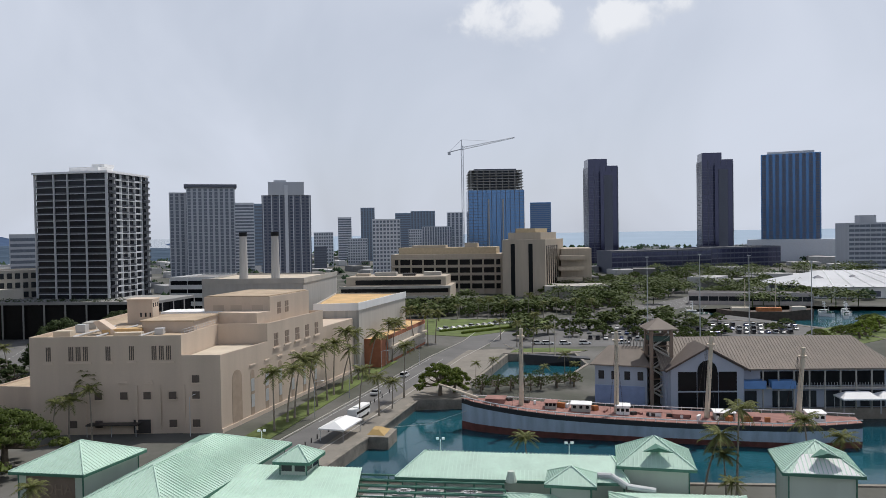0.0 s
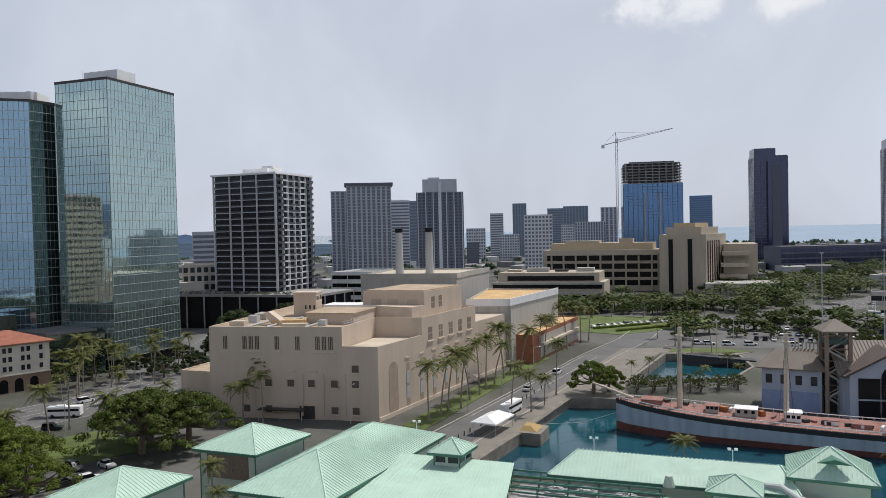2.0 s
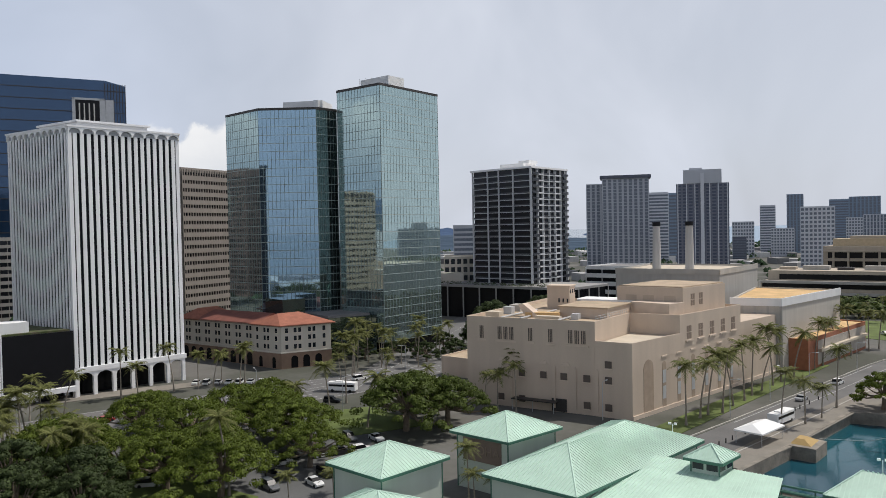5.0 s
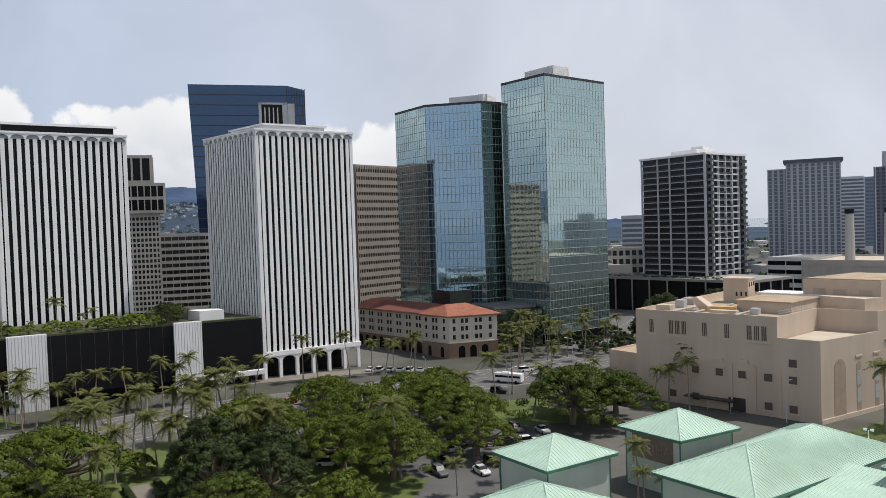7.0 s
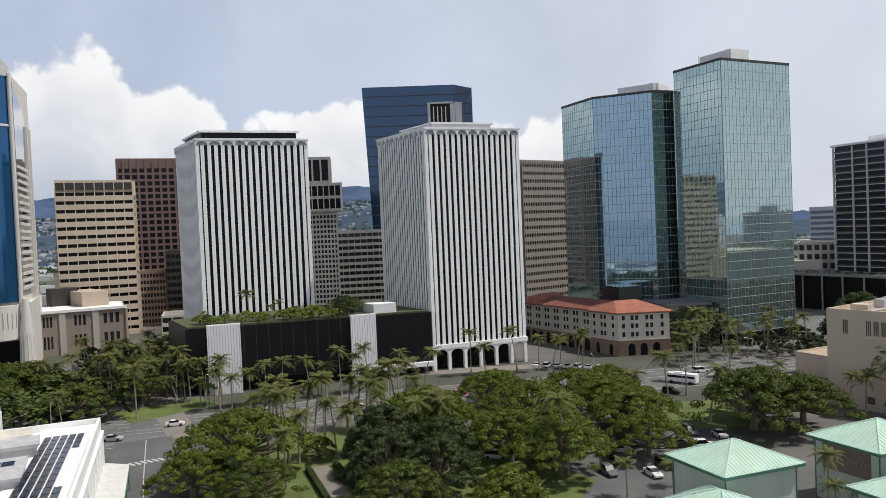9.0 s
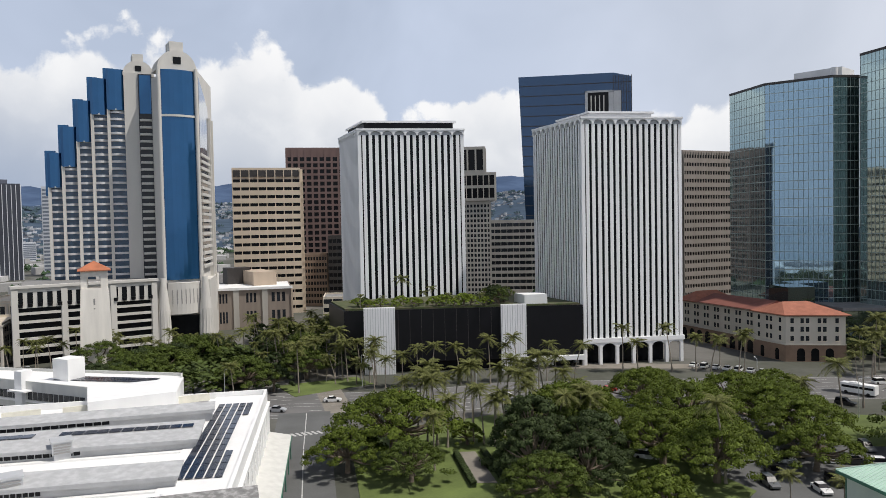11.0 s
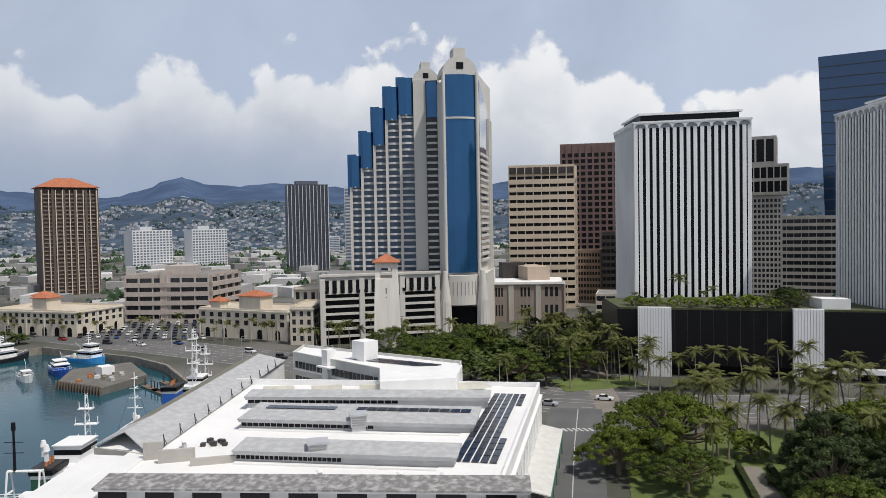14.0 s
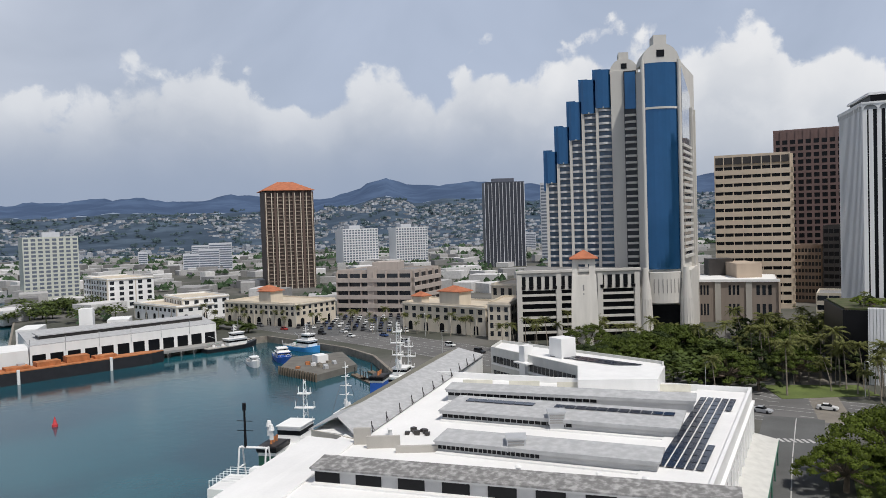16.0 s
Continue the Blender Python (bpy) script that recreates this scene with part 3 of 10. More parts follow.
def ridge_height(az, r):
    """Height of the land at that bearing and distance."""
    if az < 14:
        return 0.0
    top = 200.0
    for (a0, h0), (a1, h1) in zip(RIDGE, RIDGE[1:]):
        if a0 <= az <= a1:
            top = h0 + (h1 - h0) * (az - a0) / (a1 - a0)
    n2 = noise.fractal(Vector((az * 0.55, r * 0.003, 9.1)), 0.8, 2.1, 5)
    lift = min(1.0, max(0.0, (r - 1500) / 3000.0))
    spur = math.exp(-((r - 2750) / 520) ** 2) * (26 * math.exp(-((az - 110) / 6.0) ** 2) + 24 * math.exp(-((az - 121) / 7.0) ** 2) + 36 * math.exp(-((az - 62) / 6.0) ** 2))
    return max(0.0, lift ** 1.35 * (top + 24 * n2) + spur * (1 + 0.4 * n2) * min(1.0, top / 200.0))


def hills(rs, step):
    bm = bmesh.new()
    azs = [14 + step * k for k in range(0, int(156 / step) + 1)]
    grid = []
    for r in rs:
        row = []
        for az in azs:
            x, y = polar(az, r)
            row.append(bm.verts.new((x, y, ridge_height(az, r) + (0.3 if r < 1500 else 1.0))))
        grid.append(row)
    for i in range(len(rs) - 1):
        for k in range(len(azs) - 1):
            bm.faces.new((grid[i][k], grid[i][k + 1], grid[i + 1][k + 1], grid[i + 1][k]))
    for f in bm.faces:
        f.smooth = True
    return bm


# distance haze is painted into the base colours of ridge and slopes
hill_mat = mat("haze_tinted_forest", (0.080, 0.120, 0.200), 1.0, var=0.12, scale=0.004, fine=0.03, spec=0.0, dark=(0.066, 0.100, 0.172))
slope_mat = mat("haze_tinted_slope", (0.078, 0.108, 0.146), 1.0, var=0.18, scale=0.008, fine=0.06, spec=0.0, dark=(0.060, 0.085, 0.120))
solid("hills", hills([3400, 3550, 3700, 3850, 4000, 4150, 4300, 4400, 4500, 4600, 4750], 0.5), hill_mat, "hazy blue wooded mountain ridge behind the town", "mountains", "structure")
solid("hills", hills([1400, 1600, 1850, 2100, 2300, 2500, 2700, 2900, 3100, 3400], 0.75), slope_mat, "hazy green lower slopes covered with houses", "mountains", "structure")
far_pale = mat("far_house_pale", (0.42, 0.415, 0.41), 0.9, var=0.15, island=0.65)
# hillside houses carry the haze in their bluish grey
hill_pale = mat("haze_tinted_house", (0.33, 0.345, 0.37), 0.9, var=0.15, island=0.5)
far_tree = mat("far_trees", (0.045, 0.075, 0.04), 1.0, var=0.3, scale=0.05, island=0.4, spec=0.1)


def scatter_houses(n, seed, az0, az1, r0, r1, w0, w1, h0, h1, skip=()):
    rnd = random.Random(seed)
    bm = bmesh.new()
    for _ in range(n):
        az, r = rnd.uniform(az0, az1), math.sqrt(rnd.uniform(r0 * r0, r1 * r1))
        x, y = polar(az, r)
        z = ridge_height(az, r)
        if r > 1500 and noise.noise(Vector((x * 0.0022, y * 0.0022, 1.3))) < -0.42 + (r - 1500) / 4200:
            continue
        box(bm, x, y, z - 1.5, rnd.uniform(w0, w1), rnd.uniform(w0, w1), rnd.uniform(h0, h1) + 1.5, az + rnd.choice((0, 20, 35, 70)))
    return bm


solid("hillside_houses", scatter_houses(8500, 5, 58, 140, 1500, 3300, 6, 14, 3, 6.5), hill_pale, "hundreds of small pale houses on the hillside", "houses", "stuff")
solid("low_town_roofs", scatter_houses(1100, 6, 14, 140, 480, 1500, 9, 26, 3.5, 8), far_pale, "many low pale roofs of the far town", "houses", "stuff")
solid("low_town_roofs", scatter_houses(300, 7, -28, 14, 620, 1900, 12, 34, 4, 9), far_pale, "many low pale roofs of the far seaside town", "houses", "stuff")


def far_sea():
    """Open sea on the horizon, broken by wind, with haze put into its colour."""
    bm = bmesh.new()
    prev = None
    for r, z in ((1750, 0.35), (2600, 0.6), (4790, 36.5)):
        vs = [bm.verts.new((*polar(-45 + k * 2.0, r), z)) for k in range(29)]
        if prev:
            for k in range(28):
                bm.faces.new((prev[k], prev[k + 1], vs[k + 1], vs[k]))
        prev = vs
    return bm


# pale blue-grey stands for haze over the water
solid("water", far_sea(), mat("haze_tinted_sea", (0.30, 0.38, 0.47), 0.8, var=0.06, scale=0.004, fine=0.02, spec=0.1), "hazy blue-grey open sea on the horizon", "water", "structure")
# ---- power plant: beige terraced block ----
roof_buff = mat("buff_roof", (0.43, 0.335, 0.235), 0.95, var=0.25, scale=0.2, fine=2.0)
def power_plant():
    P0, P1, P2 = (-52.5, 174.6), (-46.4, 195.8), (-37.1, 228.5)
    P3 = (-30.6, 251.0)
    body = [(-97.4, 175.2), (-61.8, 175.2), (-59.6, 196.4), P1, P2, (-97, 232)]
    e = shell("power_plant", body, 0, 23.1, beige, "beige plastered terraced power plant with few windows", roof=roof_buff)
    add_block(e, "annex_wall", [(-61.8, 175.0), P0, P1, (-59.5, 196.3)], 0, 17.5, beige)
    add_block(e, "annex_roof", inset([(-61.8, 175.0), P0, P1, (-59.5, 196.3)], 0.3), 17.5, 17.75, roof_pale)
    for a, b in (((-61.8, 175.0), P0), (P0, P1)):
        bm = bmesh.new()
        wbox(bm, a, b, 0, length(a, b), 17.5, 18.4, -0.4, 0.0)
        part("parapet", bm, beige, e)
    add_block(e, "rear_wall", [P2, P3, (-60, 262), (-75, 232)], 0, 18.0, beige)
    add_block(e, "penthouse", [(-66, 206), (-47.5, 204), (-40.8, 226), (-60, 230)], 22.4, 29.4, beige)
    add_block(e, "penthouse_roof", inset([(-66, 206), (-47.5, 204), (-40.8, 226), (-60, 230)], 0.4), 29.4, 29.7, roof_buff)
    add_block(e, "roof_block", [(-76, 188), (-62.5, 186.5), (-61, 202), (-75, 203)], 22.3, 25.0, beige)
    add_block(e, "roof_slab", [(-76.4, 187.6), (-62.2, 186.2), (-60.7, 202.3), (-75.3, 203.4)], 25.0, 25.3, roof_buff)
    add_block(e, "roof_block", [(-61, 202), (-49.6, 198), (-47.2, 204.2), (-60, 206)], 22.3, 25.6, beige_trim)
    add_block(e, "roof_slab", [(-78, 206), (-48, 204.6), (-47.6, 206), (-60, 214), (-78, 214)], 25.0, 25.5, white_paint)
    hut = rect(-84.0, 209, 6.8, 5.6, 4)
    add_block(e, "stair_hut", hut, 22.3, 28.9, beige)
    add_block(e, "hut_roof", inset(hut, -0.25), 28.9, 29.2, beige_trim)
    windows(e, hut[0], hut[1], 23.6, 26.0, 3, 1, 0.4, 0.5, s0=3.0)
    windows(e, hut[1], hut[2], 26.4, 28.4, 3, 1, 0.5, 0.6)
    add_block(e, "roof_ramp", rect(-80, 186, 9, 3, 12), 22.3, 23.6, roof_tan)
    for x, y, sx, sy, sz, m in ((-92, 181, 4.0, 3.0, 1.6, roof_pale), (-92, 190, 2.4, 2.4, 2.0, steel), (-76, 180, 6.5, 2.2, 1.1, roof_pale), (-70, 184, 2.0, 2.0, 1.5, steel), (-66, 192, 3.0, 5.0, 1.3, roof_pale), (-74, 196, 2.0, 2.6, 2.2, concrete), (-93, 198, 3.5, 5.0, 1.8, concrete)):
        bm = bmesh.new()
        box(bm, x, y, 22.3, sx, sy, sz, 3)
        part("roof_unit", bm, m, e)
    for x, y0, y1 in ((-83, 178, 200), (-72.5, 178, 196), (-88.5, 178, 199)):
        bm = bmesh.new()
        rod(bm, (x, y0, 22.7), (x + 1, y1, 22.7), 0.25, n=6)
        for q in range(4):
            box(bm, x + q * 0.3, y0 + 1 + q * (y1 - y0 - 2) / 3, 22.25, 0.5, 0.3, 0.3)
        part("roof_pipe", bm, steel, e)
    bm = bmesh.new()
    hull8(bm, [(-84, 184, 22.3), (-80, 184, 22.3), (-80, 187, 22.3), (-84, 187, 22.3), (-86.5, 184, 25.6), (-85, 184, 25.9), (-85, 187, 25.9), (-86.5, 187, 25.6)])
    part("conveyor_hood", bm, beige_trim, e)
    # front wall: louvred openings above, small windows below
    A, B = (-97.4, 175.2), (-61.8, 175.2)
    F0, F1 = A, (-52.5, 174.65)
    for c, n in ((4.5, 1), (11.5, 3), (18.5, 1), (24.0, 1), (31.0, 3)):
        for k in range(n):
            s = c + (k - (n - 1) / 2) * 1.7
            bm = bmesh.new()
            wbox(bm, A, B, s - 0.72, s + 0.72, 17.2, 20.9, -0.05, 0.05)
            fr = part("louvre_window", bm, beige, e)
            for j in range(3):
                bm = bmesh.new()
                wbox(bm, A, B, s - 0.6 + j * 0.42, s - 0.32 + j * 0.42, 17.4, 20.7, 0.03, 0.09)
                part("slat", bm, mat("brown_louvre", (0.11, 0.085, 0.07), 0.7), fr)
        bm = bmesh.new()
        wbox(bm, A, B, c - 0.9 * n - 0.3, c + 0.9 * n + 0.3, 16.7, 17.1, -0.02, 0.28)
        part("sill", bm, beige_trim, e)
    for c in (37.2,):
        bm = bmesh.new()
        wbox(bm, (-97.4, 175.2), (-52.5, 174.65), c - 0.7, c + 0.7, 17.2, 20.9, -0.05, 0.07)
    bm.free()
    for row, (z, cols) in enumerate(((8.2, (10, 16, 22, 27.5, 33.5, 39)), (12.0, (39,)), (1.6, (10, 16, 33.5, 39)), (12.1, (10.5, 22, 28)))):
        for c in cols:
            bm = bmesh.new()
            wbox(bm, F0, F1, c - 0.85, c + 0.85, z, z + (1.7 if row < 3 else 0.5), -0.05, 0.06)
            part("window", bm, mat("brown_louvre", (0.11, 0.085, 0.07), 0.7) if row < 3 else beige_trim, e)
            bm = bmesh.new()
            wbox(bm, F0, F1, c - 1.1, c + 1.1, z - 0.3, z - 0.05, -0.02, 0.16)
            part("sill", bm, beige_trim, e)
    for c in (12.8, 25, 30.5, 36.2):
        bm = bmesh.new()
        wbox(bm, F0, F1, c - 0.25, c + 0.25, 1.0, 11.5, -0.05, 0.10)
        part("pilaster", bm, beige, e)
    bm = bmesh.new()
    wbox(bm, F0, F1, 24.2, 28.2, 0.2, 3.4, -0.05, 0.08)
    part("roller_door", bm, bronze, e, "dark grey service door")
    bm = bmesh.new()
    wbox(bm, F0, F1, 14.0, 26.0, 2.6, 2.85, -0.02, 2.6)
    part("canopy", bm, bronze, e, "dark flat canopy over the service doors")
    for c in (14.3, 20, 25.7):
        bm = bmesh.new()
        rod(bm, (*along(F0, F1, c, 2.4), 0), (*along(F0, F1, c, 2.4), 2.6), 0.08)
        part("canopy_post", bm, steel, e)
    # street wall: tall arched niches, double windows above
    bm = bmesh.new()
    wbox(bm, P0, P3, 0, 79, 0, 1.0, -0.05, 0.25)
    part("plinth", bm, beige_trim, e)
    for i in range(5):
        s = 4 + i * 6.2
        for k in range(2):
            for j in range(2):
                bm = bmesh.new()
                wbox(bm, P1, P2, s + k * 1.3 - 0.5, s + k * 1.3 + 0.5, 16.6 + j * 1.8, 18.2 + j * 1.8, -0.05, 0.06)
                part("window", bm, brown_conc, e)
        bm = bmesh.new()
        wbox(bm, P1, P2, s - 1.2, s + 2.5, 15.9, 16.3, -0.02, 0.3)
        part("sill", bm, beige_trim, e)
    # niches are raised plates, darker than the wall to imitate recess shadow
    for i in range(7):
        s = 7 + i * 7.2
        tall = i == 0
        bm = bmesh.new()
        w = 2.2 if tall else 0.9
        ring = [(s - w, 1.0), (s + w, 1.0), (s + w, 11.5)] + [(s + w * math.cos(k * math.pi / 6), 11.5 + w * math.sin(k * math.pi / 6)) for k in range(1, 6)] + [(s - w, 11.5)]
        fr, bk = [], []
        for t, z in ring:
            fr.append(bm.verts.new((*along(P0, P2, t, 0.07), z)))
            bk.append(bm.verts.new((*along(P0, P2, t, -0.05), z)))
        bm.faces.new(fr)
        for k in range(len(ring)):
            j = (k + 1) % len(ring)
            bm.faces.new((fr[k], fr[j], bk[j], bk[k]))
        part("arched_niche", bm, mat("niche_shade_plaster", (0.40, 0.31, 0.235), 0.9, var=0.12), e)
        for z in (3.0, 7.0) if not tall else ():
            bm = bmesh.new()
            wbox(bm, P0, P2, s - 0.75, s + 0.75, z, z + 3.2, 0.05, 0.12)
            part("window", bm, steel, e)
        if not tall:
            bm = bmesh.new()
            wbox(bm, P0, P2, s - 1.3, s + 1.3, 13.4, 13.8, -0.02, 0.2)
            part("sill", bm, beige_trim, e)
    for a, b in (((-47.5, 204), (-40.8, 226)),):
        for s in (4.5, 8.8):
            for k in range(2):
                for j in range(2):
                    bm = bmesh.new()
                    wbox(bm, a, b, s + k * 1.1 - 0.42, s + k * 1.1 + 0.42, 24.4 + j * 1.7, 25.9 + j * 1.7, -0.05, 0.05)
                    part("window", bm, brown_conc, e)
    for s in (2.5, 7.5, 13.5):
        bm = bmesh.new()
        wbox(bm, (-66, 206), (-47.5, 204), s, s + 3.2, 24.0, 27.2, -0.05, 0.05)
        part("blind_panel", bm, tan_conc, e)
    # roof edge rail
    bm = bmesh.new()
    for i in range(15):
        x, y = along((-62, 176.5), (-60, 196), i * 1.35, 0)
        rod(bm, (x, y, 22.2), (x, y, 24.2), 0.04, n=5)
    for z in (23.6, 24.2):
        rod(bm, (-62, 176.5, z), (-60, 196, z), 0.04, n=5)
    part("roof_rail", bm, steel, e)
    return e


power_plant()


def rear_plant():
    pts = [(-44, 251.5), (-29.2, 252.6), (-15.5, 300), (-44, 304)]
    e = shell("turbine_hall", pts, 0, 22.4, mat("pale_grey_cladding", (0.50, 0.47, 0.42), 0.8, var=0.08, streak=1), "pale grey turbine hall with an ochre flat roof", roof=roof_tan, parapet=0.6)
    for a, b in ((pts[0], pts[1]), (pts[1], pts[2])):
        bm = bmesh.new()
        wbox(bm, a, b, 0, length(a, b), 20.4, 22.9, -0.1, 0.3)
        part("fascia", bm, white_paint, e, "white roof fascia")
    fins(e, pts[0], pts[1], 0, 20.4, 5, 0.8, 0.25, concrete, "pilaster")
    b_ = [(-28.8, 257.8), (-22.0, 257.0), (-8, 312), (-20, 316)]
    e2 = shell("brick_annex", b_, 0, 10.0, brick_mat, "orange brick annex with a tan flat roof", roof=roof_tan, parapet=0.5)
    bm = bmesh.new()
    wbox(bm, b_[1], b_[2], 8, 56, 1.0, 8.6, -0.1, 0.15)
    part("side_panel", bm, mat("annex_panel", (0.42, 0.38, 0.33), 0.85), e2, "grey-beige side wall")
    bm = bmesh.new()
    wbox(bm, b_[1], b_[2], 8, 56, 5.2, 6.0, 0.1, 1.4)
    part("awning", bm, roof_pale, e2)
    # tall block behind with two stacks
    q = [(-92, 285), (-53, 283), (-47, 330), (-92, 333)]
    e3 = shell("boiler_house", q, 0, 29.6, mat("boiler_wall", (0.40, 0.385, 0.36), 0.9, var=0.1, streak=1), "brown-grey boiler house with a white roof edge", roof=roof_pale, parapet=0.8)
    for a, b in ((q[0], q[1]), (q[1], q[2])):
        bm = bmesh.new()
        wbox(bm, a, b, 0, length(a, b), 28.0, 30.0, -0.1, 0.25)
        part("fascia", bm, concrete, e3)
    for x, y in ((-79.2, 297), (-66.6, 297)):
        s = thing("smokestack", (x, y, 28), "grey concrete smokestack with a black rim on the boiler house", "chimney", "stacks")
        bm = bmesh.new()
        rod(bm, (x, y, 27.5), (x, y, 46), 1.75, 1.4, 16)
        part("shaft", bm, mat("stack_grey", (0.46, 0.46, 0.455), 0.85, var=0.1, streak=1), s)
        bm = bmesh.new()
        rod(bm, (x, y, 46), (x, y, 47.6), 1.6, 1.6, 16)
        part("rim", bm, black_panel, s)


rear_plant()


# ---- striped office towers on a black podium ----
crown_grey = mat("crown_grey", (0.40, 0.41, 0.43), 0.8, var=0.08)


def striped_tower(name, pts, z0, z1, n_front, n_side, label, arcade=False, crown=None):
    """pts: outline counter-clockwise, pts[0]-pts[1] the side towards the camera pier, pts[1]-pts[2] the striped front."""
    e = thing(name, ((pts[0][0] + pts[2][0]) / 2, (pts[0][1] + pts[2][1]) / 2, 0), label, "office tower", "striped towers")
    bm = bmesh.new()
    prism(bm, inset(pts, 0.7), z0, z1 - 2.0)
    part("glass_body", bm, glass_void_black, e, "black glazing")
    for i, n in ((1, n_front), (0, n_side)):
        a, b = pts[i], pts[(i + 1) % 4]
        L = length(a, b)
        w = L / n * (0.54 if n == n_front else 0.50)
        bm = bmesh.new()
        wbox(bm, a, b, 0.6, L - 0.6, z0, z1 - 2.2, -0.72, -0.26 if n != n_front else -0.34)
        part("glass_face", bm, glass_void_black, e)
        for k in range(n + 1):
            c = min(max(L * k / n, w / 2), L - w / 2)
            bm = bmesh.new()
            wbox(bm, a, b, c - w / 2, c + w / 2, z0, z1 - 2.2, -0.75, 0.0)
            part("fin", bm, white_fin, e)
        # crown frieze of shallow arches, one to two bays
        bm = bmesh.new()
        wbox(bm, a, b, -0.3, L + 0.3, z1 - 0.55, z1, -0.8, 0.5)
        part("crown_band", bm, white_fin, e)
        bm = bmesh.new()
        wbox(bm, a, b, 0.0, L, z1 - 2.2, z1 - 0.55, -0.7, -0.3)
        part("crown_recess", bm, crown_grey, e)
        m = (n + 1) // 2
        for k in range(m):
            c, half = L * (k + 0.5) / m, L / m / 2
            bm = bmesh.new()
            for sgn in (-1, 1):
                ring = [(c + sgn * half, z1 - 0.55), (c + sgn * half, z1 - 2.4), (c + sgn * half * 0.86, z1 - 2.2)] + [(c + sgn * half * 0.86 * math.cos(q * math.pi / 10), z1 - 2.0 + 1.15 * math.sin(q * math.pi / 10)) for q in range(0, 6)] + [(c, z1 - 0.55)]
                fr = [bm.verts.new((*along(a, b, t, 0.35), z)) for t, z in ring]
                bk = [bm.verts.new((*along(a, b, t, -0.3), z)) for t, z in ring]
                bm.faces.new(fr)
                bm.faces.new(bk[::-1])
                for q in range(len(ring)):
                    j = (q + 1) % len(ring)
                    bm.faces.new((fr[q], fr[j], bk[j], bk[q]))
            part("crown_arch", bm, white_fin, e)
    if arcade:
        for i in (0, 1):
            a, b = pts[i], pts[i + 1]
            L = length(a, b)
            n = 6
            bm = bmesh.new()
            wbox(bm, a, b, -0.4, L + 0.4, z0 - 0.1, z0 + 1.3, -1.0, 0.5)
            part("arcade_band", bm, white_fin, e)
            for k in range(n + 1):
                c = min(max(L * k / n, 0.5), L - 0.5)
                bm = bmesh.new()
                wbox(bm, a, b, c - 0.5, c + 0.5, 0, z0, -0.9, 0.3)
                part("column", bm, white_fin, e)
            for k in range(n):
                c, half = L * (k + 0.5) / n, L / n / 2 - 0.5
                bm = bmesh.new()
                for sgn in (-1, 1):
                    ring = [(c + sgn * half, z0), (c + sgn * half, z0 - 2.0)] + [(c + sgn * half * math.cos(q * math.pi / 10), z0 - 2.0 + 1.6 * math.sin(q * math.pi / 10)) for q in range(1, 6)] + [(c, z0)]
                    fr = [bm.verts.new((*along(a, b, t, 0.25), z)) for t, z in ring]
                    bk = [bm.verts.new((*along(a, b, t, -0.6), z)) for t, z in ring]
                    bm.faces.new(fr)
                    bm.faces.new(bk[::-1])
                    for q in range(len(ring)):
                        j = (q + 1) % len(ring)
                        bm.faces.new((fr[q], fr[j], bk[j], bk[q]))
                part("arch", bm, white_fin, e)
        bm = bmesh.new()
        prism(bm, inset(pts, 4.0), 0, z0)
        part("lobby", bm, glass_void_black, e, "dark lobby glazing")
    bm = bmesh.new()
    prism(bm, inset(pts, 0.9), z1 - 2.0, z1 - 0.5)
    part("roof", bm, roof_grey, e)
    return e


TOPA = [(-233.7, 130.8), (-201.0, 129.7), (-193.3, 162.1), (-226.0, 163.2)]
t1 = striped_tower("striped_tower", TOPA, 7.2, 78.3, 17, 20, "white-finned tower with black glazing over an arched arcade", arcade=True)
add_block(t1, "penthouse", inset(TOPA, 6.0), 77.5, 80.2, white_fin)
add_block(t1, "penthouse_rim", inset(TOPA, 5.4), 80.2, 80.8, white_fin)
FORT = [(-284.7, 73.9), (-254.9, 72.8), (-246.3, 109.6), (-276.2, 110.8)]
t2 = striped_tower("striped_tower", FORT, 0, 79.5, 17, 20, "white-finned tower with black glazing rising from a planted podium")
for z, d, m in ((79.2, 1.2, white_fin), (79.9, 1.8, black_panel), (81.9, 1.0, white_fin)):
    add_block(t2, "penthouse", inset(FORT, d + 1.0), z, z + (2.0 if m is black_panel else 0.7), m)


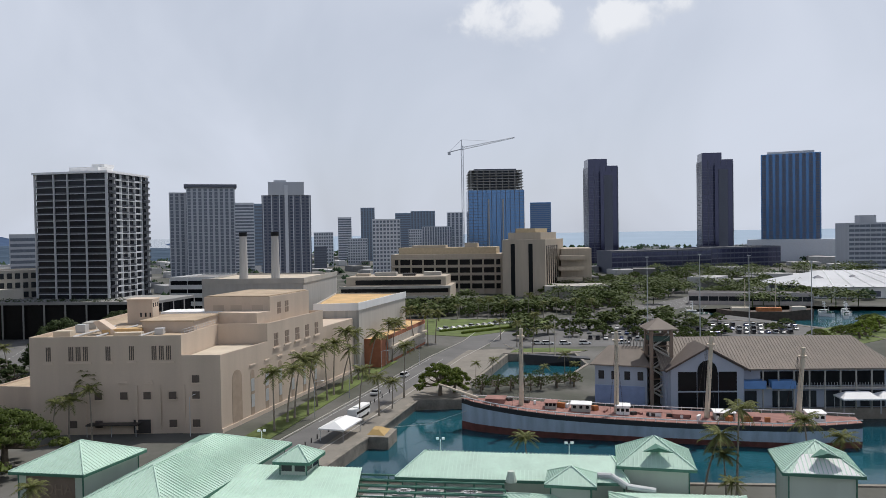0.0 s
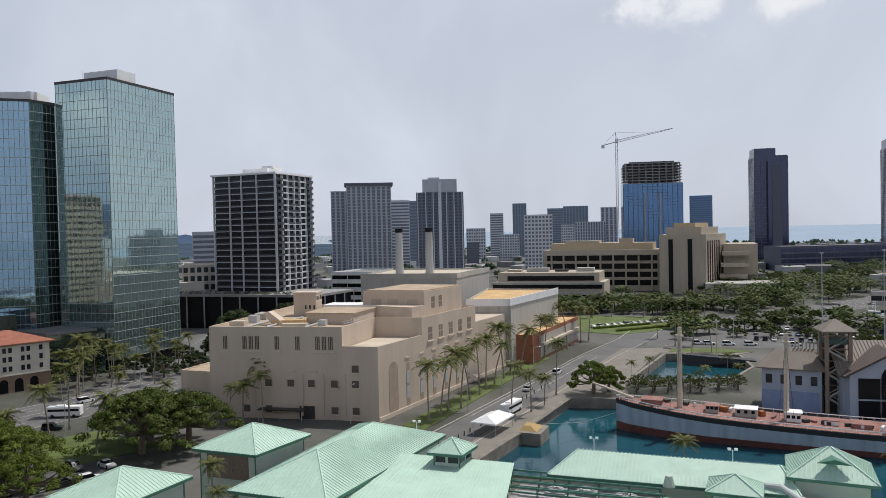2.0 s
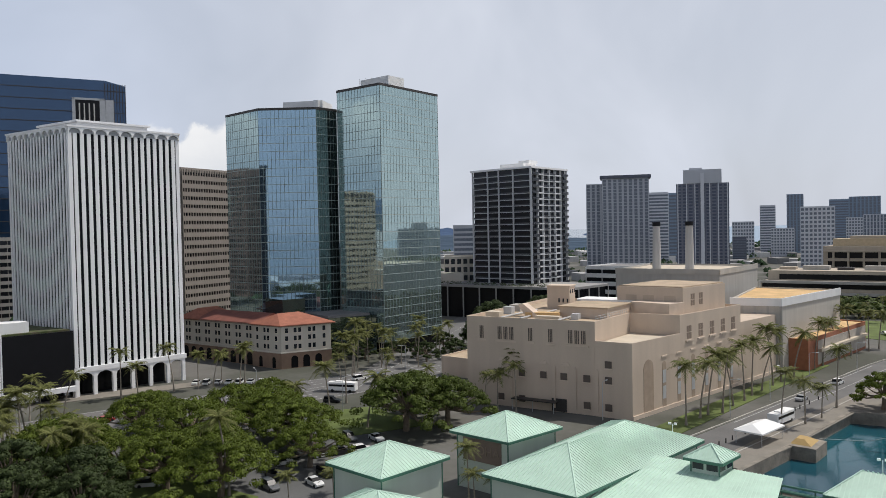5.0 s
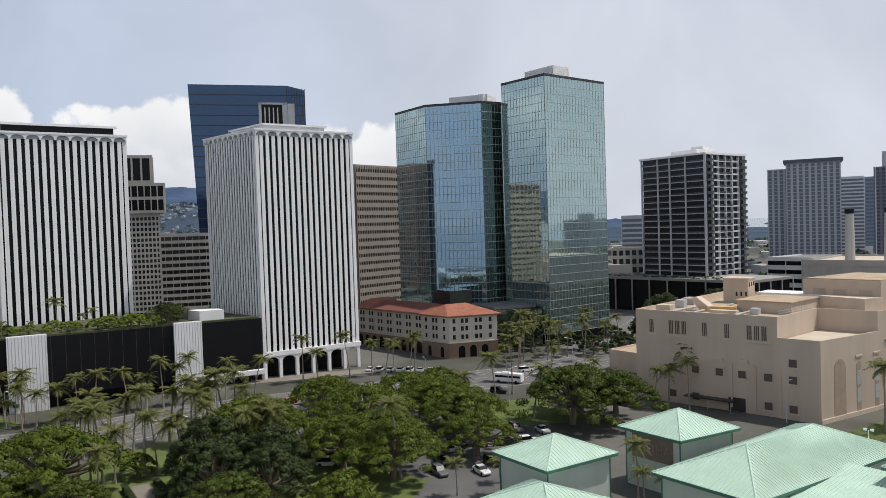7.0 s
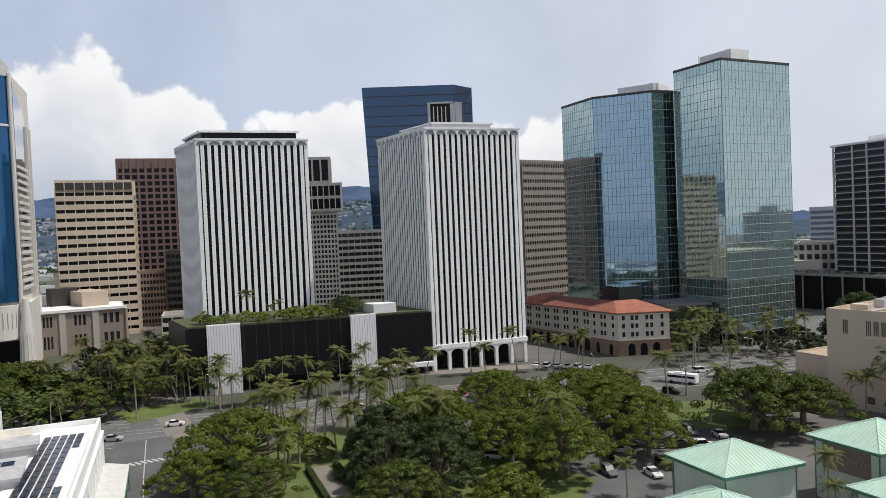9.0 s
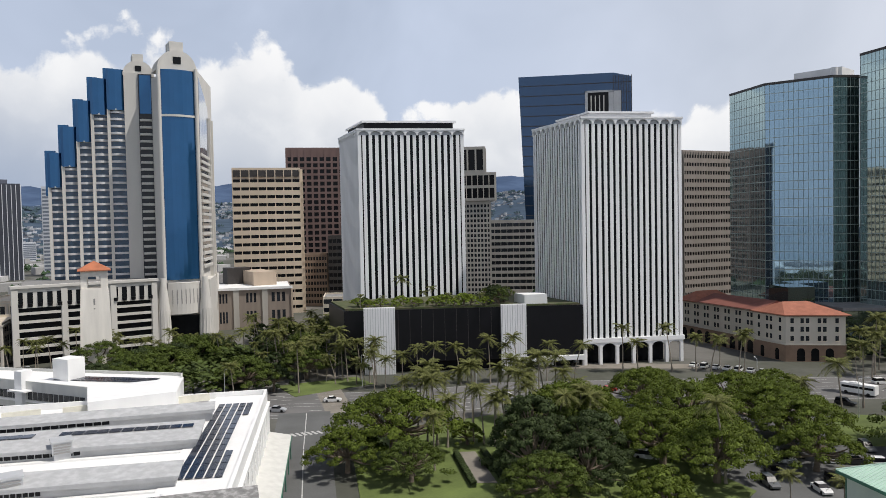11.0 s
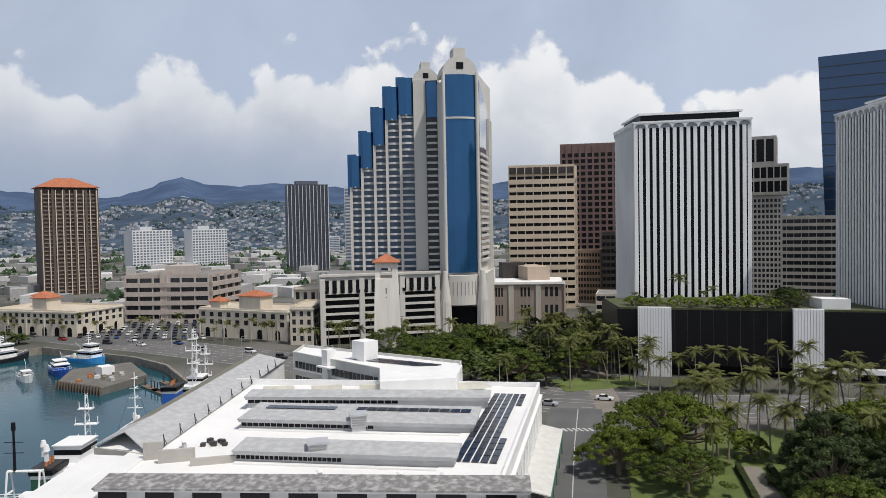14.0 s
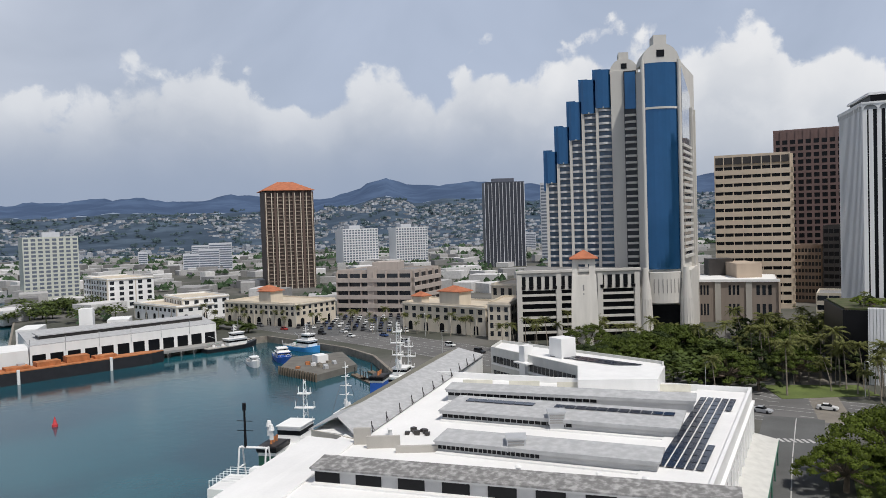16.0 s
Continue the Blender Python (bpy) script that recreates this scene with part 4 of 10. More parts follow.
def podium():
    pts = [(-222.5, 58), (-199.5, 128.5), (-232, 130.0), (-246, 112), (-250, 60)]
    e = thing("black_podium", (-222, 90, 0), "black-clad podium with white ribbed piers and a roof garden", "building")
    bm = bmesh.new()
    prism(bm, pts, 3.4, 19.6)
    part("wall", bm, black_panel, e, "glossy black cladding")
    # black fill in place of the shade under the podium
    bm = bmesh.new()
    prism(bm, inset(pts, 2.5), 0, 3.4)
    part("undercroft", bm, glass_void_black, e)
    a, b = pts[0], pts[1]
    L = length(a, b)
    for s0, s1 in ((6.0, 15.5), (48.2, 56.0)):
        bm = bmesh.new()
        wbox(bm, a, b, s0, s1, 0, 20.4, -0.5, 1.4)
        pier = part("pier", bm, mat("pier_pale", (0.62, 0.625, 0.63), 0.8, var=0.08, streak=1), e, "white ribbed pier")
        n = int((s1 - s0) / 0.75)
        for k in range(n + 1):
            bm = bmesh.new()
            c = s0 + (s1 - s0) * k / n
            wbox(bm, a, b, max(c - 0.3, s0), min(c + 0.3, s1), 0, 20.4, 1.38, 1.62)
            part("rib", bm, white_fin, pier)
    bm = bmesh.new()
    wbox(bm, a, b, 56.0, L, 2.6, 4.0, -0.4, 1.6)
    part("garage_lintel", bm, white_fin, e)
    for k in range(9):
        bm = bmesh.new()
        s = 16.4 + k * 3.6
        wbox(bm, a, b, s, s + 0.12, 3.6, 19.4, -0.02, 0.05)
        part("panel_joint", bm, bronze, e)
    bm = bmesh.new()
    prism(bm, inset(pts, 0.6), 19.6, 20.1)
    part("planter", bm, mat("planter_soil", (0.085, 0.075, 0.045), 0.95, var=0.35, scale=0.4, dark=(0.07, 0.09, 0.03)), e, "planted roof terrace")
    bm = bmesh.new()
    prism(bm, [(-214, 112), (-207, 112), (-205, 119), (-212, 120)], 19.6, 23.0)
    part("stair_block", bm, white_paint, e)


podium()


# ---- mirror-glass towers ----
mullion_m = mat("grey_green_mullion", (0.22, 0.28, 0.27), 0.5, metal=0.4, var=0.08)
transom_m = mat("pale_green_transom", (0.42, 0.49, 0.47), 0.45, metal=0.3, var=0.08)
def curtain_tower(name, pts, z0, z1, floors, mats, bays, label, cap=bronze):
    cx, cy = sum(p[0] for p in pts) / len(pts), sum(p[1] for p in pts) / len(pts)
    e = thing(name, (cx, cy, z0), label, "office tower", "glass towers")
    bm = bmesh.new()
    prism(bm, inset(pts, 0.3), z0, z1 - 0.3)
    part("core", bm, bronze, e)
    n = len(pts)
    h = (z1 - z0 - 0.9) / floors
    for i in range(n):
        a, b, m, nb = pts[i], pts[(i + 1) % n], mats[i], bays[i]
        if m is None:
            continue
        L = length(a, b)
        for k in range(floors):
            bm = bmesh.new()
            wbox(bm, a, b, 0.03, L - 0.03, z0 + k * h + 0.03, z0 + (k + 1) * h - 0.03, -0.28, -0.02)
            part("glass_band", bm, m, e)
        bm = bmesh.new()
        for k in range(nb + 1):
            c = min(max(L * k / nb, 0.07), L - 0.07)
            wbox(bm, a, b, c - 0.07, c + 0.07, z0, z1 - 0.9, -0.25, 0.02)
        part("mullions", bm, mullion_m, e, kind="stuff")
        for k in range(floors):
            bm = bmesh.new()
            wbox(bm, a, b, 0, L, z0 + k * h - 0.11, z0 + k * h + 0.11, -0.25, 0.03)
            part("transom", bm, transom_m, e)
    bm = bmesh.new()
    prism(bm, inset(pts, -0.12), z1 - 0.9, z1)
    part("cap", bm, cap, e)
    return e


GT = [(-186.8, 233.8), (-163.9, 230.7), (-159.3, 264.8), (-182.2, 267.9)]
g1 = curtain_tower("glass_tower", GT, 4.0, 101.8, 30, [glass_teal, glass_teal, glass_teal, glass_dkgreen], [14, 20, 14, 20], "tall teal mirror-glass office tower with a dark cap")
add_block(g1, "plant_room", rect(-172, 244, 15, 9, -8), 101.8, 106.0, white_paint)
for k in range(5):
    bm = bmesh.new()
    rod(bm, (-183 + k * 3, 244, 105), (-183 + k * 3, 244, 107.5), 0.12, n=5)
    part("antenna", bm, white_paint, g1)
add_block(g1, "lobby", inset(GT, 1.0), 0, 4.0, glass_void_black)
GL = [(-234.6, 220.7), (-211.9, 216.0), (-192.1, 227.4), (-189.5, 236.6), (-200, 258), (-230, 258)]
g2 = curtain_tower("glass_tower", GL, 4.0, 95.1, 28, [glass_teal, glass_blue, glass_dkgreen, glass_dkgreen, None, None], [14, 14, 6, 8, 1, 1], "blue mirror-glass office tower with clipped corners")
add_block(g2, "plant_room", rect(-207, 240, 17, 12, 20), 95.1, 99.6, white_paint)
add_block(g2, "lobby", inset(GL, 1.0), 0, 4.0, glass_void_black)
bm = bmesh.new()
rod(bm, (-199, 236, 96), (-199, 236, 99.5), 1.3, 1.3, 12)
part("dish", bm, white_paint, g2)
LINK = [(-206, 222), (-178, 214), (-168, 231), (-196, 240)]
lk = shell("glass_atrium", LINK, 0, 14.5, glass_dkgreen, "low black-glass atrium between the glass towers", roof=roof_grey, parapet=0.5)
add_block(lk, "glass_box", [(-205, 210.5), (-193, 207), (-190, 216), (-203, 222)], 0, 21.5, glass_dkgreen)
add_block(lk, "roof_terrace", inset(LINK, 1.5), 14.2, 15.2, roof_grey)


# ---- old shipping office with red tiled roofs ----
def hip_roof(bm, pts, z0, z1, ridge=0.55, over=0.9):
    """A hipped roof on four corners; the ridge runs along the longer side."""
    o = inset(pts, -over)
    mid = [((o[i][0] + o[(i + 1) % 4][0]) / 2, (o[i][1] + o[(i + 1) % 4][1]) / 2) for i in range(4)]
    if length(o[0], o[1]) >= length(o[1], o[2]):
        A, B, order = Vector(mid[3]), Vector(mid[1]), (0, 1, 2, 3)
    else:
        A, B, order = Vector(mid[0]), Vector(mid[2]), (1, 2, 3, 0)
    c = (A + B) / 2
    A, B = c + (A - c) * ridge, c + (B - c) * ridge
    lo = [bm.verts.new((*o[i], z0)) for i in order]
    base = [bm.verts.new((*o[i], z0 - 0.3)) for i in order]
    ra, rb = bm.verts.new((*A, z1)), bm.verts.new((*B, z1))
    if length(o[0], o[1]) >= length(o[1], o[2]):
        bm.faces.new((lo[0], lo[1], rb, ra))
        bm.faces.new((lo[1], lo[2], rb))
        bm.faces.new((lo[2], lo[3], ra, rb))
        bm.faces.new((lo[3], lo[0], ra))
    else:
        bm.faces.new((lo[3], lo[0], ra))
        bm.faces.new((lo[0], lo[1], rb, ra))
        bm.faces.new((lo[1], lo[2], rb))
        bm.faces.new((lo[2], lo[3], ra, rb))
    for i in range(4):
        bm.faces.new((base[i], base[(i + 1) % 4], lo[(i + 1) % 4], lo[i]))
    bm.faces.new(base[::-1])


def shipping_office():
    """Old office: a long wing of arches, an end pavilion that stands a little forward, red tile roofs."""
    P = [(-232.0, 192.3), (-177.4, 189.2), (-168.3, 204.4), (-183.0, 211.5), (-232.0, 208.5)]
    e = thing("shipping_office", (-200, 199, 0), "cream stucco office with brown arched ground floor and red tile roofs", "building")
    office_tile = mat("old_red_tile", (0.33, 0.125, 0.078), 0.85, var=0.25, scale=0.5, fine=3.0)
    brown_stone = mat("brown_stone", (0.28, 0.19, 0.135), 0.9, var=0.15, scale=0.5)
    a, b, c = P[0], P[1], P[2]
    L, L2 = length(a, b), length(b, c)
    jog = L - 14.0
    body = [along(a, b, 0, -1.2), along(a, b, jog, -1.2), along(a, b, jog, 0), b, c, P[3], P[4]]
    bm = bmesh.new()
    prism(bm, body, 5.4, 14.6)
    part("wall", bm, cream_pale, e)
    bm = bmesh.new()
    prism(bm, inset(body, -0.15), 0, 5.4)
    part("ground_floor", bm, brown_stone, e, "brown stone ground floor")

    def pane(a, b, s, w, z0, z1, out):
        bm = bmesh.new()
        wbox(bm, a, b, s - w / 2, s + w / 2, z0, z1, out - 0.05, out + 0.06)
        part("window", bm, window_dark, e)
        bm = bmesh.new()
        wbox(bm, a, b, s - w / 2 - 0.15, s + w / 2 + 0.15, z0 - 0.22, z0 - 0.02, out - 0.05, out + 0.22)
        part("sill", bm, cream, e)

    cols = [(s, -1.2) for k in range(7) for s in (jog - 4.2 - k * 5.6, jog - 2.5 - k * 5.6)] + [(jog + 2.3, 0), (jog + 6.0, 0), (jog + 7.7, 0), (jog + 11.6, 0)]
    for s, out in cols:
        for z in (6.6, 9.5, 12.2):
            pane(a, b, s, 0.95, z, z + 1.55, out)
    for s in (1.9, 4.9, 6.5, 10.0, 11.6, 15.2):
        for z in (6.6, 9.5, 12.2):
            pane(b, c, s, 1.0, z, z + 1.55, 0)
    for (p, q, s0, s1, out) in ((a, b, 0, jog, -1.2), (a, b, jog, L, 0), (b, c, 0, L2, 0)):
        for z, d in ((5.3, 0.5), (14.3, 0.7)):
            bm = bmesh.new()
            wbox(bm, p, q, s0 - (0 if s0 else 0.3), s1 + 0.3, z, z + 0.35, out - 0.1, out + d)
            part("cornice", bm, cream_pale if z < 9 else brown_conc, e)
    # balustrade over the arcade
    bm = bmesh.new()
    wbox(bm, a, b, jog - 34, jog, 5.65, 6.2, -1.0, -0.75)
    part("balustrade", bm, cream_pale, e)
    # arch openings are black plates that stand for the shade inside
    arches = [(a, b, jog - 3.0 - k * 4.4, 1.35, -1.0) for k in range(9)] + [(a, b, jog + 4.0, 0.8, 0.2), (a, b, jog + 10.5, 0.8, 0.2), (b, c, 4.5, 1.2, 0.2), (b, c, 8.7, 1.2, 0.2), (b, c, 13.0, 1.2, 0.2)]
    for p, q, s, w, out in arches:
        ring = [(s - w, 0.2), (s + w, 0.2), (s + w, 3.1)] + [(s + w * math.cos(k * math.pi / 8), 3.1 + w * math.sin(k * math.pi / 8)) for k in range(1, 8)] + [(s - w, 3.1)]
        bm = bmesh.new()
        fr = [bm.verts.new((*along(p, q, t, out), z)) for t, z in ring]
        bk = [bm.verts.new((*along(p, q, t, out - 0.3), z)) for t, z in ring]
        bm.faces.new(fr)
        for k in range(len(ring)):
            j = (k + 1) % len(ring)
            bm.faces.new((fr[k], fr[j], bk[j], bk[k]))
        part("arch_opening", bm, glass_void_black, e)
    back = lambda s: along(a, b, s, -17.5)
    for s0, s1, top, ridge, m, text in ((jog, L, 18.3, 0.45, office_tile, "weathered red tiled hip roof"), (jog - 31, jog, 17.6, 1.0, red_tile_dark, "dark red tiled roof"), (0, jog - 31, 18.3, 0.5, office_tile, "weathered red tiled hip roof")):
        if s1 == L:
            base = [along(a, b, jog, 0.0), b, c, back(jog)]
        else:
            base = [along(a, b, s0, -1.2), along(a, b, s1, -1.2), back(s1), back(s0)]
        bm = bmesh.new()
        hip_roof(bm, base, 14.9, top, ridge, 1.0 if m is office_tile else 0.5)
        part("roof", bm, m, e, text)


shipping_office()


# ---- slab and grid office blocks ----
def ribbed_block(name, pts, z0, z1, floors, bays, wall_m, glass_m, label, sides=(0, 1), band=0.45, deep=0.5, fin_w=0.25, top=2.0, cat="office building"):
    e = shell(name, pts, z0, z1, wall_m, label, cat, parapet=0.8)
    h = (z1 - z0 - top) / floors
    for i in sides:
        a, b = pts[i], pts[(i + 1) % len(pts)]
        L = length(a, b)
        n = max(2, int(bays * L / length(pts[sides[0]], pts[sides[0] + 1])))
        for k in range(floors):
            bm = bmesh.new()
            wbox(bm, a, b, 0.3, L - 0.3, z0 + k * h + h * band, z0 + (k + 1) * h, -0.05, 0.06)
            part("window_band", bm, glass_m, e)
            bm = bmesh.new()
            wbox(bm, a, b, 0, L, z0 + k * h, z0 + k * h + h * band, -0.05, deep)
            part("spandrel", bm, wall_m, e)
        for k in range(n + 1):
            c = min(max(L * k / n, fin_w / 2), L - fin_w / 2)
            bm = bmesh.new()
            wbox(bm, a, b, c - fin_w / 2, c + fin_w / 2, z0, z1 - 0.8, -0.05, deep * 0.85)
            part("rib", bm, wall_m, e)
    return e


ribbed_block("brown_office_slab", [(-279.5, 235), (-282.5, 290), (-314, 288), (-311, 232)], 0, 77.5, 20, 34, mat("slab_precast", (0.295, 0.262, 0.23), 0.85, var=0.12, scale=0.2, streak=1), glass_void_black, "brown precast office slab with deep ribbon windows", sides=(0, 3), band=0.56, fin_w=0.5)
ribbed_block("tan_office_block", [(-400.5, 46.5), (-395.5, 81.0), (-425, 86), (-430, 50)], 0, 76.5, 17, 8, mat("pale_tan_concrete", (0.62, 0.52, 0.405), 0.9, var=0.1, scale=0.2, streak=1), glass_void_black, "tan concrete office block with deep balcony-like bands", band=0.6, deep=1.4, top=6.0, fin_w=0.45)
bm = bmesh.new()
wbox(bm, (-400.5, 46.5), (-395.5, 81.0), 0.5, 34, 71.8, 75.2, -0.1, 0.9)
solid("dark_top_band", bm, bronze, "dark louvred top band of the tan block", "louvre", "structure")
# ---- blue stepped tower with domed heads ----
stone = mat("pale_stone_cladding", (0.60, 0.58, 0.54), 0.8, var=0.07, scale=0.2, streak=1)


def stepped_tower():
    e = thing("stepped_tower", (-325, 2, 0), "pale stone and deep blue glass tower stepping up to two domes", "apartment tower")
    F = [(-305.5, 9.1), (-307.8, 23.6), (-348, 33), (-352, 9)]
    add_block(e, "shaft", inset(F, 0.5), 25, 108, stone)
    # curved blue front bay
    bm = bmesh.new()
    ring = []
    for k in range(9):
        t = k / 8
        x, y = along(F[0], F[1], 1.0 + t * (length(F[0], F[1]) - 2.0), 1.6 * math.sin(math.pi * t))
        ring.append((x, y))
    back = [along(F[0], F[1], length(F[0], F[1]) - 1.0, -1.0), along(F[0], F[1], 1.0, -1.0)]
    for z0, z1 in ((26, 88.6), (89.4, 106.5)):
        bm = bmesh.new()
        prism(bm, ring + back, z0, z1)
        part("glass_bay", bm, glass_hc, e, "deep blue curved glass bay")
    bm = bmesh.new()
    prism(bm, [along(F[0], F[1], 0.5, 0.2)] + [(x + 0.4, y) for x, y in ring] + [along(F[0], F[1], 14, 0.2)], 88.6, 89.4)
    part("belt", bm, stone, e)
    for s in (0.4, length(F[0], F[1]) - 0.4):
        x, y = along(F[0], F[1], s, 0.3)
        bm = bmesh.new()
        rod(bm, (x, y, 25), (x, y, 107.5), 0.75, 0.75, 12)
        part("corner_pier", bm, stone, e)
    # half-round gable heads with a window and a stub
    for a, b, z, nm in ((F[0], F[1], 106.5, 1.0), ((-319.5, -3.2), (-320.5, 8.4), 106.0, 0.6)):
        L = length(a, b)
        bm = bmesh.new()
        prof = [(L / 2 - L / 2 * math.cos(k * math.pi / 12), z + L * 0.52 * math.sin(k * math.pi / 12)) for k in range(13)]
        fr = [bm.verts.new((*along(a, b, s, 0.6), zz)) for s, zz in prof]
        bk = [bm.verts.new((*along(a, b, s, -11), zz)) for s, zz in prof]
        bm.faces.new(fr)
        bm.faces.new(bk[::-1])
        for k in range(13):
            j = (k + 1) % 13
            bm.faces.new((fr[k], fr[j], bk[j], bk[k]))
        part("dome_head", bm, stone, e, "half-round stone head")
        bm = bmesh.new()
        wbox(bm, a, b, L * 0.40, L * 0.60, z + L * 0.16, z + L * 0.34, 0.5, 0.75)
        part("dome_window", bm, glass_void_black, e)
        bm = bmesh.new()
        wbox(bm, a, b, L * 0.33, L * 0.67, z + L * 0.44, z + L * 0.74, -7, 0.2)
        part("dome_stub", bm, stone, e)
    # side towards the mall: dark glazing between stone frames
    a, b = F[1], F[2]
    bm = bmesh.new()
    hull8(bm, [(*along(a, b, 2, -0.1), 30), (*along(a, b, 2, 0.3), 30), (*along(a, b, 24, 0.3), 30), (*along(a, b, 24, -0.1), 30), (*along(a, b, 2, -0.1), 105), (*along(a, b, 2, 0.3), 105), (*along(a, b, 24, 0.3), 96), (*along(a, b, 24, -0.1), 96)])
    part("side_glass", bm, mirror_glass("pale_mirror", (0.42, 0.45, 0.50), metal=0.7), e)
    for k in range(18):
        bm = bmesh.new()
        wbox(bm, a, b, 2, 24, 30 + k * 2.6, 31.1 + k * 2.6, 0, 0.8)
        part("side_balcony", bm, stone, e)
    for s in (25.5, 33):
        bm = bmesh.new()
        wbox(bm, a, b, s - 0.6, s + 0.6, 10, 92, -0.5, 1.0)
        part("side_pier", bm, stone, e)
    # stepped wings with rounded balconies
    bays = ((-31.0, -25.9, -327.5, 62.5, 76.0), (-25.9, -20.3, -325.6, 70.5, 86.0), (-20.3, -14.9, -323.7, 80.0, 96.0), (-14.9, -9.0, -321.8, 90.5, 104.5), (-9.0, -2.8, -320.2, 92.3, 108.0))
    for y0, y1, x, zb, zt in bays:
        bm = bmesh.new()
        prism(bm, [(x, y0), (x, y1), (-352, y1), (-352, y0)], 22, zb)
        part("wing", bm, mat("blue_recess", (0.035, 0.075, 0.13), 0.15, var=0.3, scale=0.5, spec=0.6), e, "dark blue glazed wing")
        bm = bmesh.new()
        mid = (y0 + y1) / 2
        prism(bm, [(x + 0.6, y0 - 0.05), (x + 1.5, y0 + 0.9), (x + 1.7, mid), (x + 1.5, y1 - 0.9), (x + 0.6, y1 - 0.1), (-350, y1 - 0.1), (-350, y0 - 0.05)], zb, zt)
        part("glass_cap", bm, glass_hc, e, "deep blue glass cap")
        bm = bmesh.new()
        prism(bm, [(x - 3.5, y0 - 1.3), (x - 3.5, y0 + 2.5), (-350, y0 + 2.5), (-350, y0 - 1.3)], zb - 3, zt + 1.2)
        part("glass_cap", bm, glass_hc, e, "deep blue glass cap")
        bm = bmesh.new()
        wbox(bm, (x, y0), (x, y1), -0.1, 1.05, 22, zb + 0.3, -2, 0.9)
        part("pier", bm, stone, e)
        n = int((zb - 22) / 2.75)
        for k in range(n + 1):
            z = 22.4 + k * 2.75
            bm = bmesh.new()
            ringb = [(x, y0 + 0.6)] + [(x + 1.5 * math.sin(math.pi * (q + 1) / 6), y0 + 0.6 + (y1 - y0 - 0.7) * (q + 1) / 6) for q in range(5)] + [(x, y1 - 0.1)]
            prism(bm, ringb[::1], z, z + 0.85)
            part("balcony", bm, mat("balcony_white", (0.62, 0.62, 0.63), 0.8, var=0.08), e)
        bm = bmesh.new()
        prism(bm, [(x + 0.4, y0), (x + 1.8, mid), (x + 0.4, y1), (-340, y1), (-340, y0)], zb - 0.1, zb + 0.5)
        part("ledge", bm, stone, e)
    bm = bmesh.new()
    prism(bm, [(-318.6, -2.8), (-318.6, 2.4), (-345, 2.4), (-345, -2.8)], 20, 107)
    part("stone_shaft", bm, stone, e)
    bm = bmesh.new()
    prism(bm, [(-318, 2.4), (-317.5, 7.4), (-345, 7.4), (-345, 2.4)], 20, 106.5)
    part("window_bay", bm, window_dark, e)
    for k in range(25):
        bm = bmesh.new()
        prism(bm, [(-318.0, 2.6), (-316.9, 3.2), (-316.9, 6.6), (-317.6, 7.2)], 22 + k * 2.75, 22.9 + k * 2.75)
        part("balcony", bm, stone, e)
    bm = bmesh.new()
    prism(bm, [(-317.6, 2.8), (-317.2, 7.0), (-330, 7.0), (-330, 2.8)], 91, 106)
    part("glass_cap", bm, glass_hc, e)
    add_block(e, "return_wall", [(-317.4, 7.2), (-312.0, 9.6), (-345, 10.5), (-345, 7.2)], 20, 105, stone)
    # base: fluted columns and a curved drum
    add_block(e, "base", [(-306.5, 6), (-309, 26.5), (-352, 34), (-356, 6)], 0, 25.4, stone)
    for x, y in ((-300.6, 8.8), (-304.0, 24.2)):
        bm = bmesh.new()
        rod(bm, (x, y, 0), (x, y, 15), 2.7, 2.2, 20)
        rod(bm, (x, y, 15), (x, y, 27.0), 2.2, 1.0, 20)
        col = part("column", bm, stone, e, "fluted tapering stone column")
        for k in range(14):
            ca, sa = math.cos(k * math.tau / 14), math.sin(k * math.tau / 14)
            bm = bmesh.new()
            rod(bm, (x + 2.66 * ca, y + 2.66 * sa, 0.2), (x + 2.18 * ca, y + 2.18 * sa, 14.8), 0.16, n=5)
            part("flute", bm, stone, col)
    bm = bmesh.new()
    arc = [along((-302.5, 10.5), (-305, 22.5), t * length((-302.5, 10.5), (-305, 22.5)), 2.2 * math.sin(math.pi * t)) for t in [k / 8 for k in range(9)]]
    prism(bm, arc + [(-309, 22.5), (-307, 10.5)], 13, 25)
    drum = part("drum", bm, stone, e)
    for k in range(9):
        bm = bmesh.new()
        x, y = arc[k]
        rod(bm, (x + 0.05, y, 17), (x + 0.05, y, 22.5), 0.14, n=5)
        part("rib", bm, concrete_grey, drum)
    bm = bmesh.new()
    prism(bm, [(-306.3, 11), (-306.0, 22.5), (-308, 22.5), (-308, 11)], 0, 12)
    part("portal", bm, glass_void_black, e)


stepped_tower()


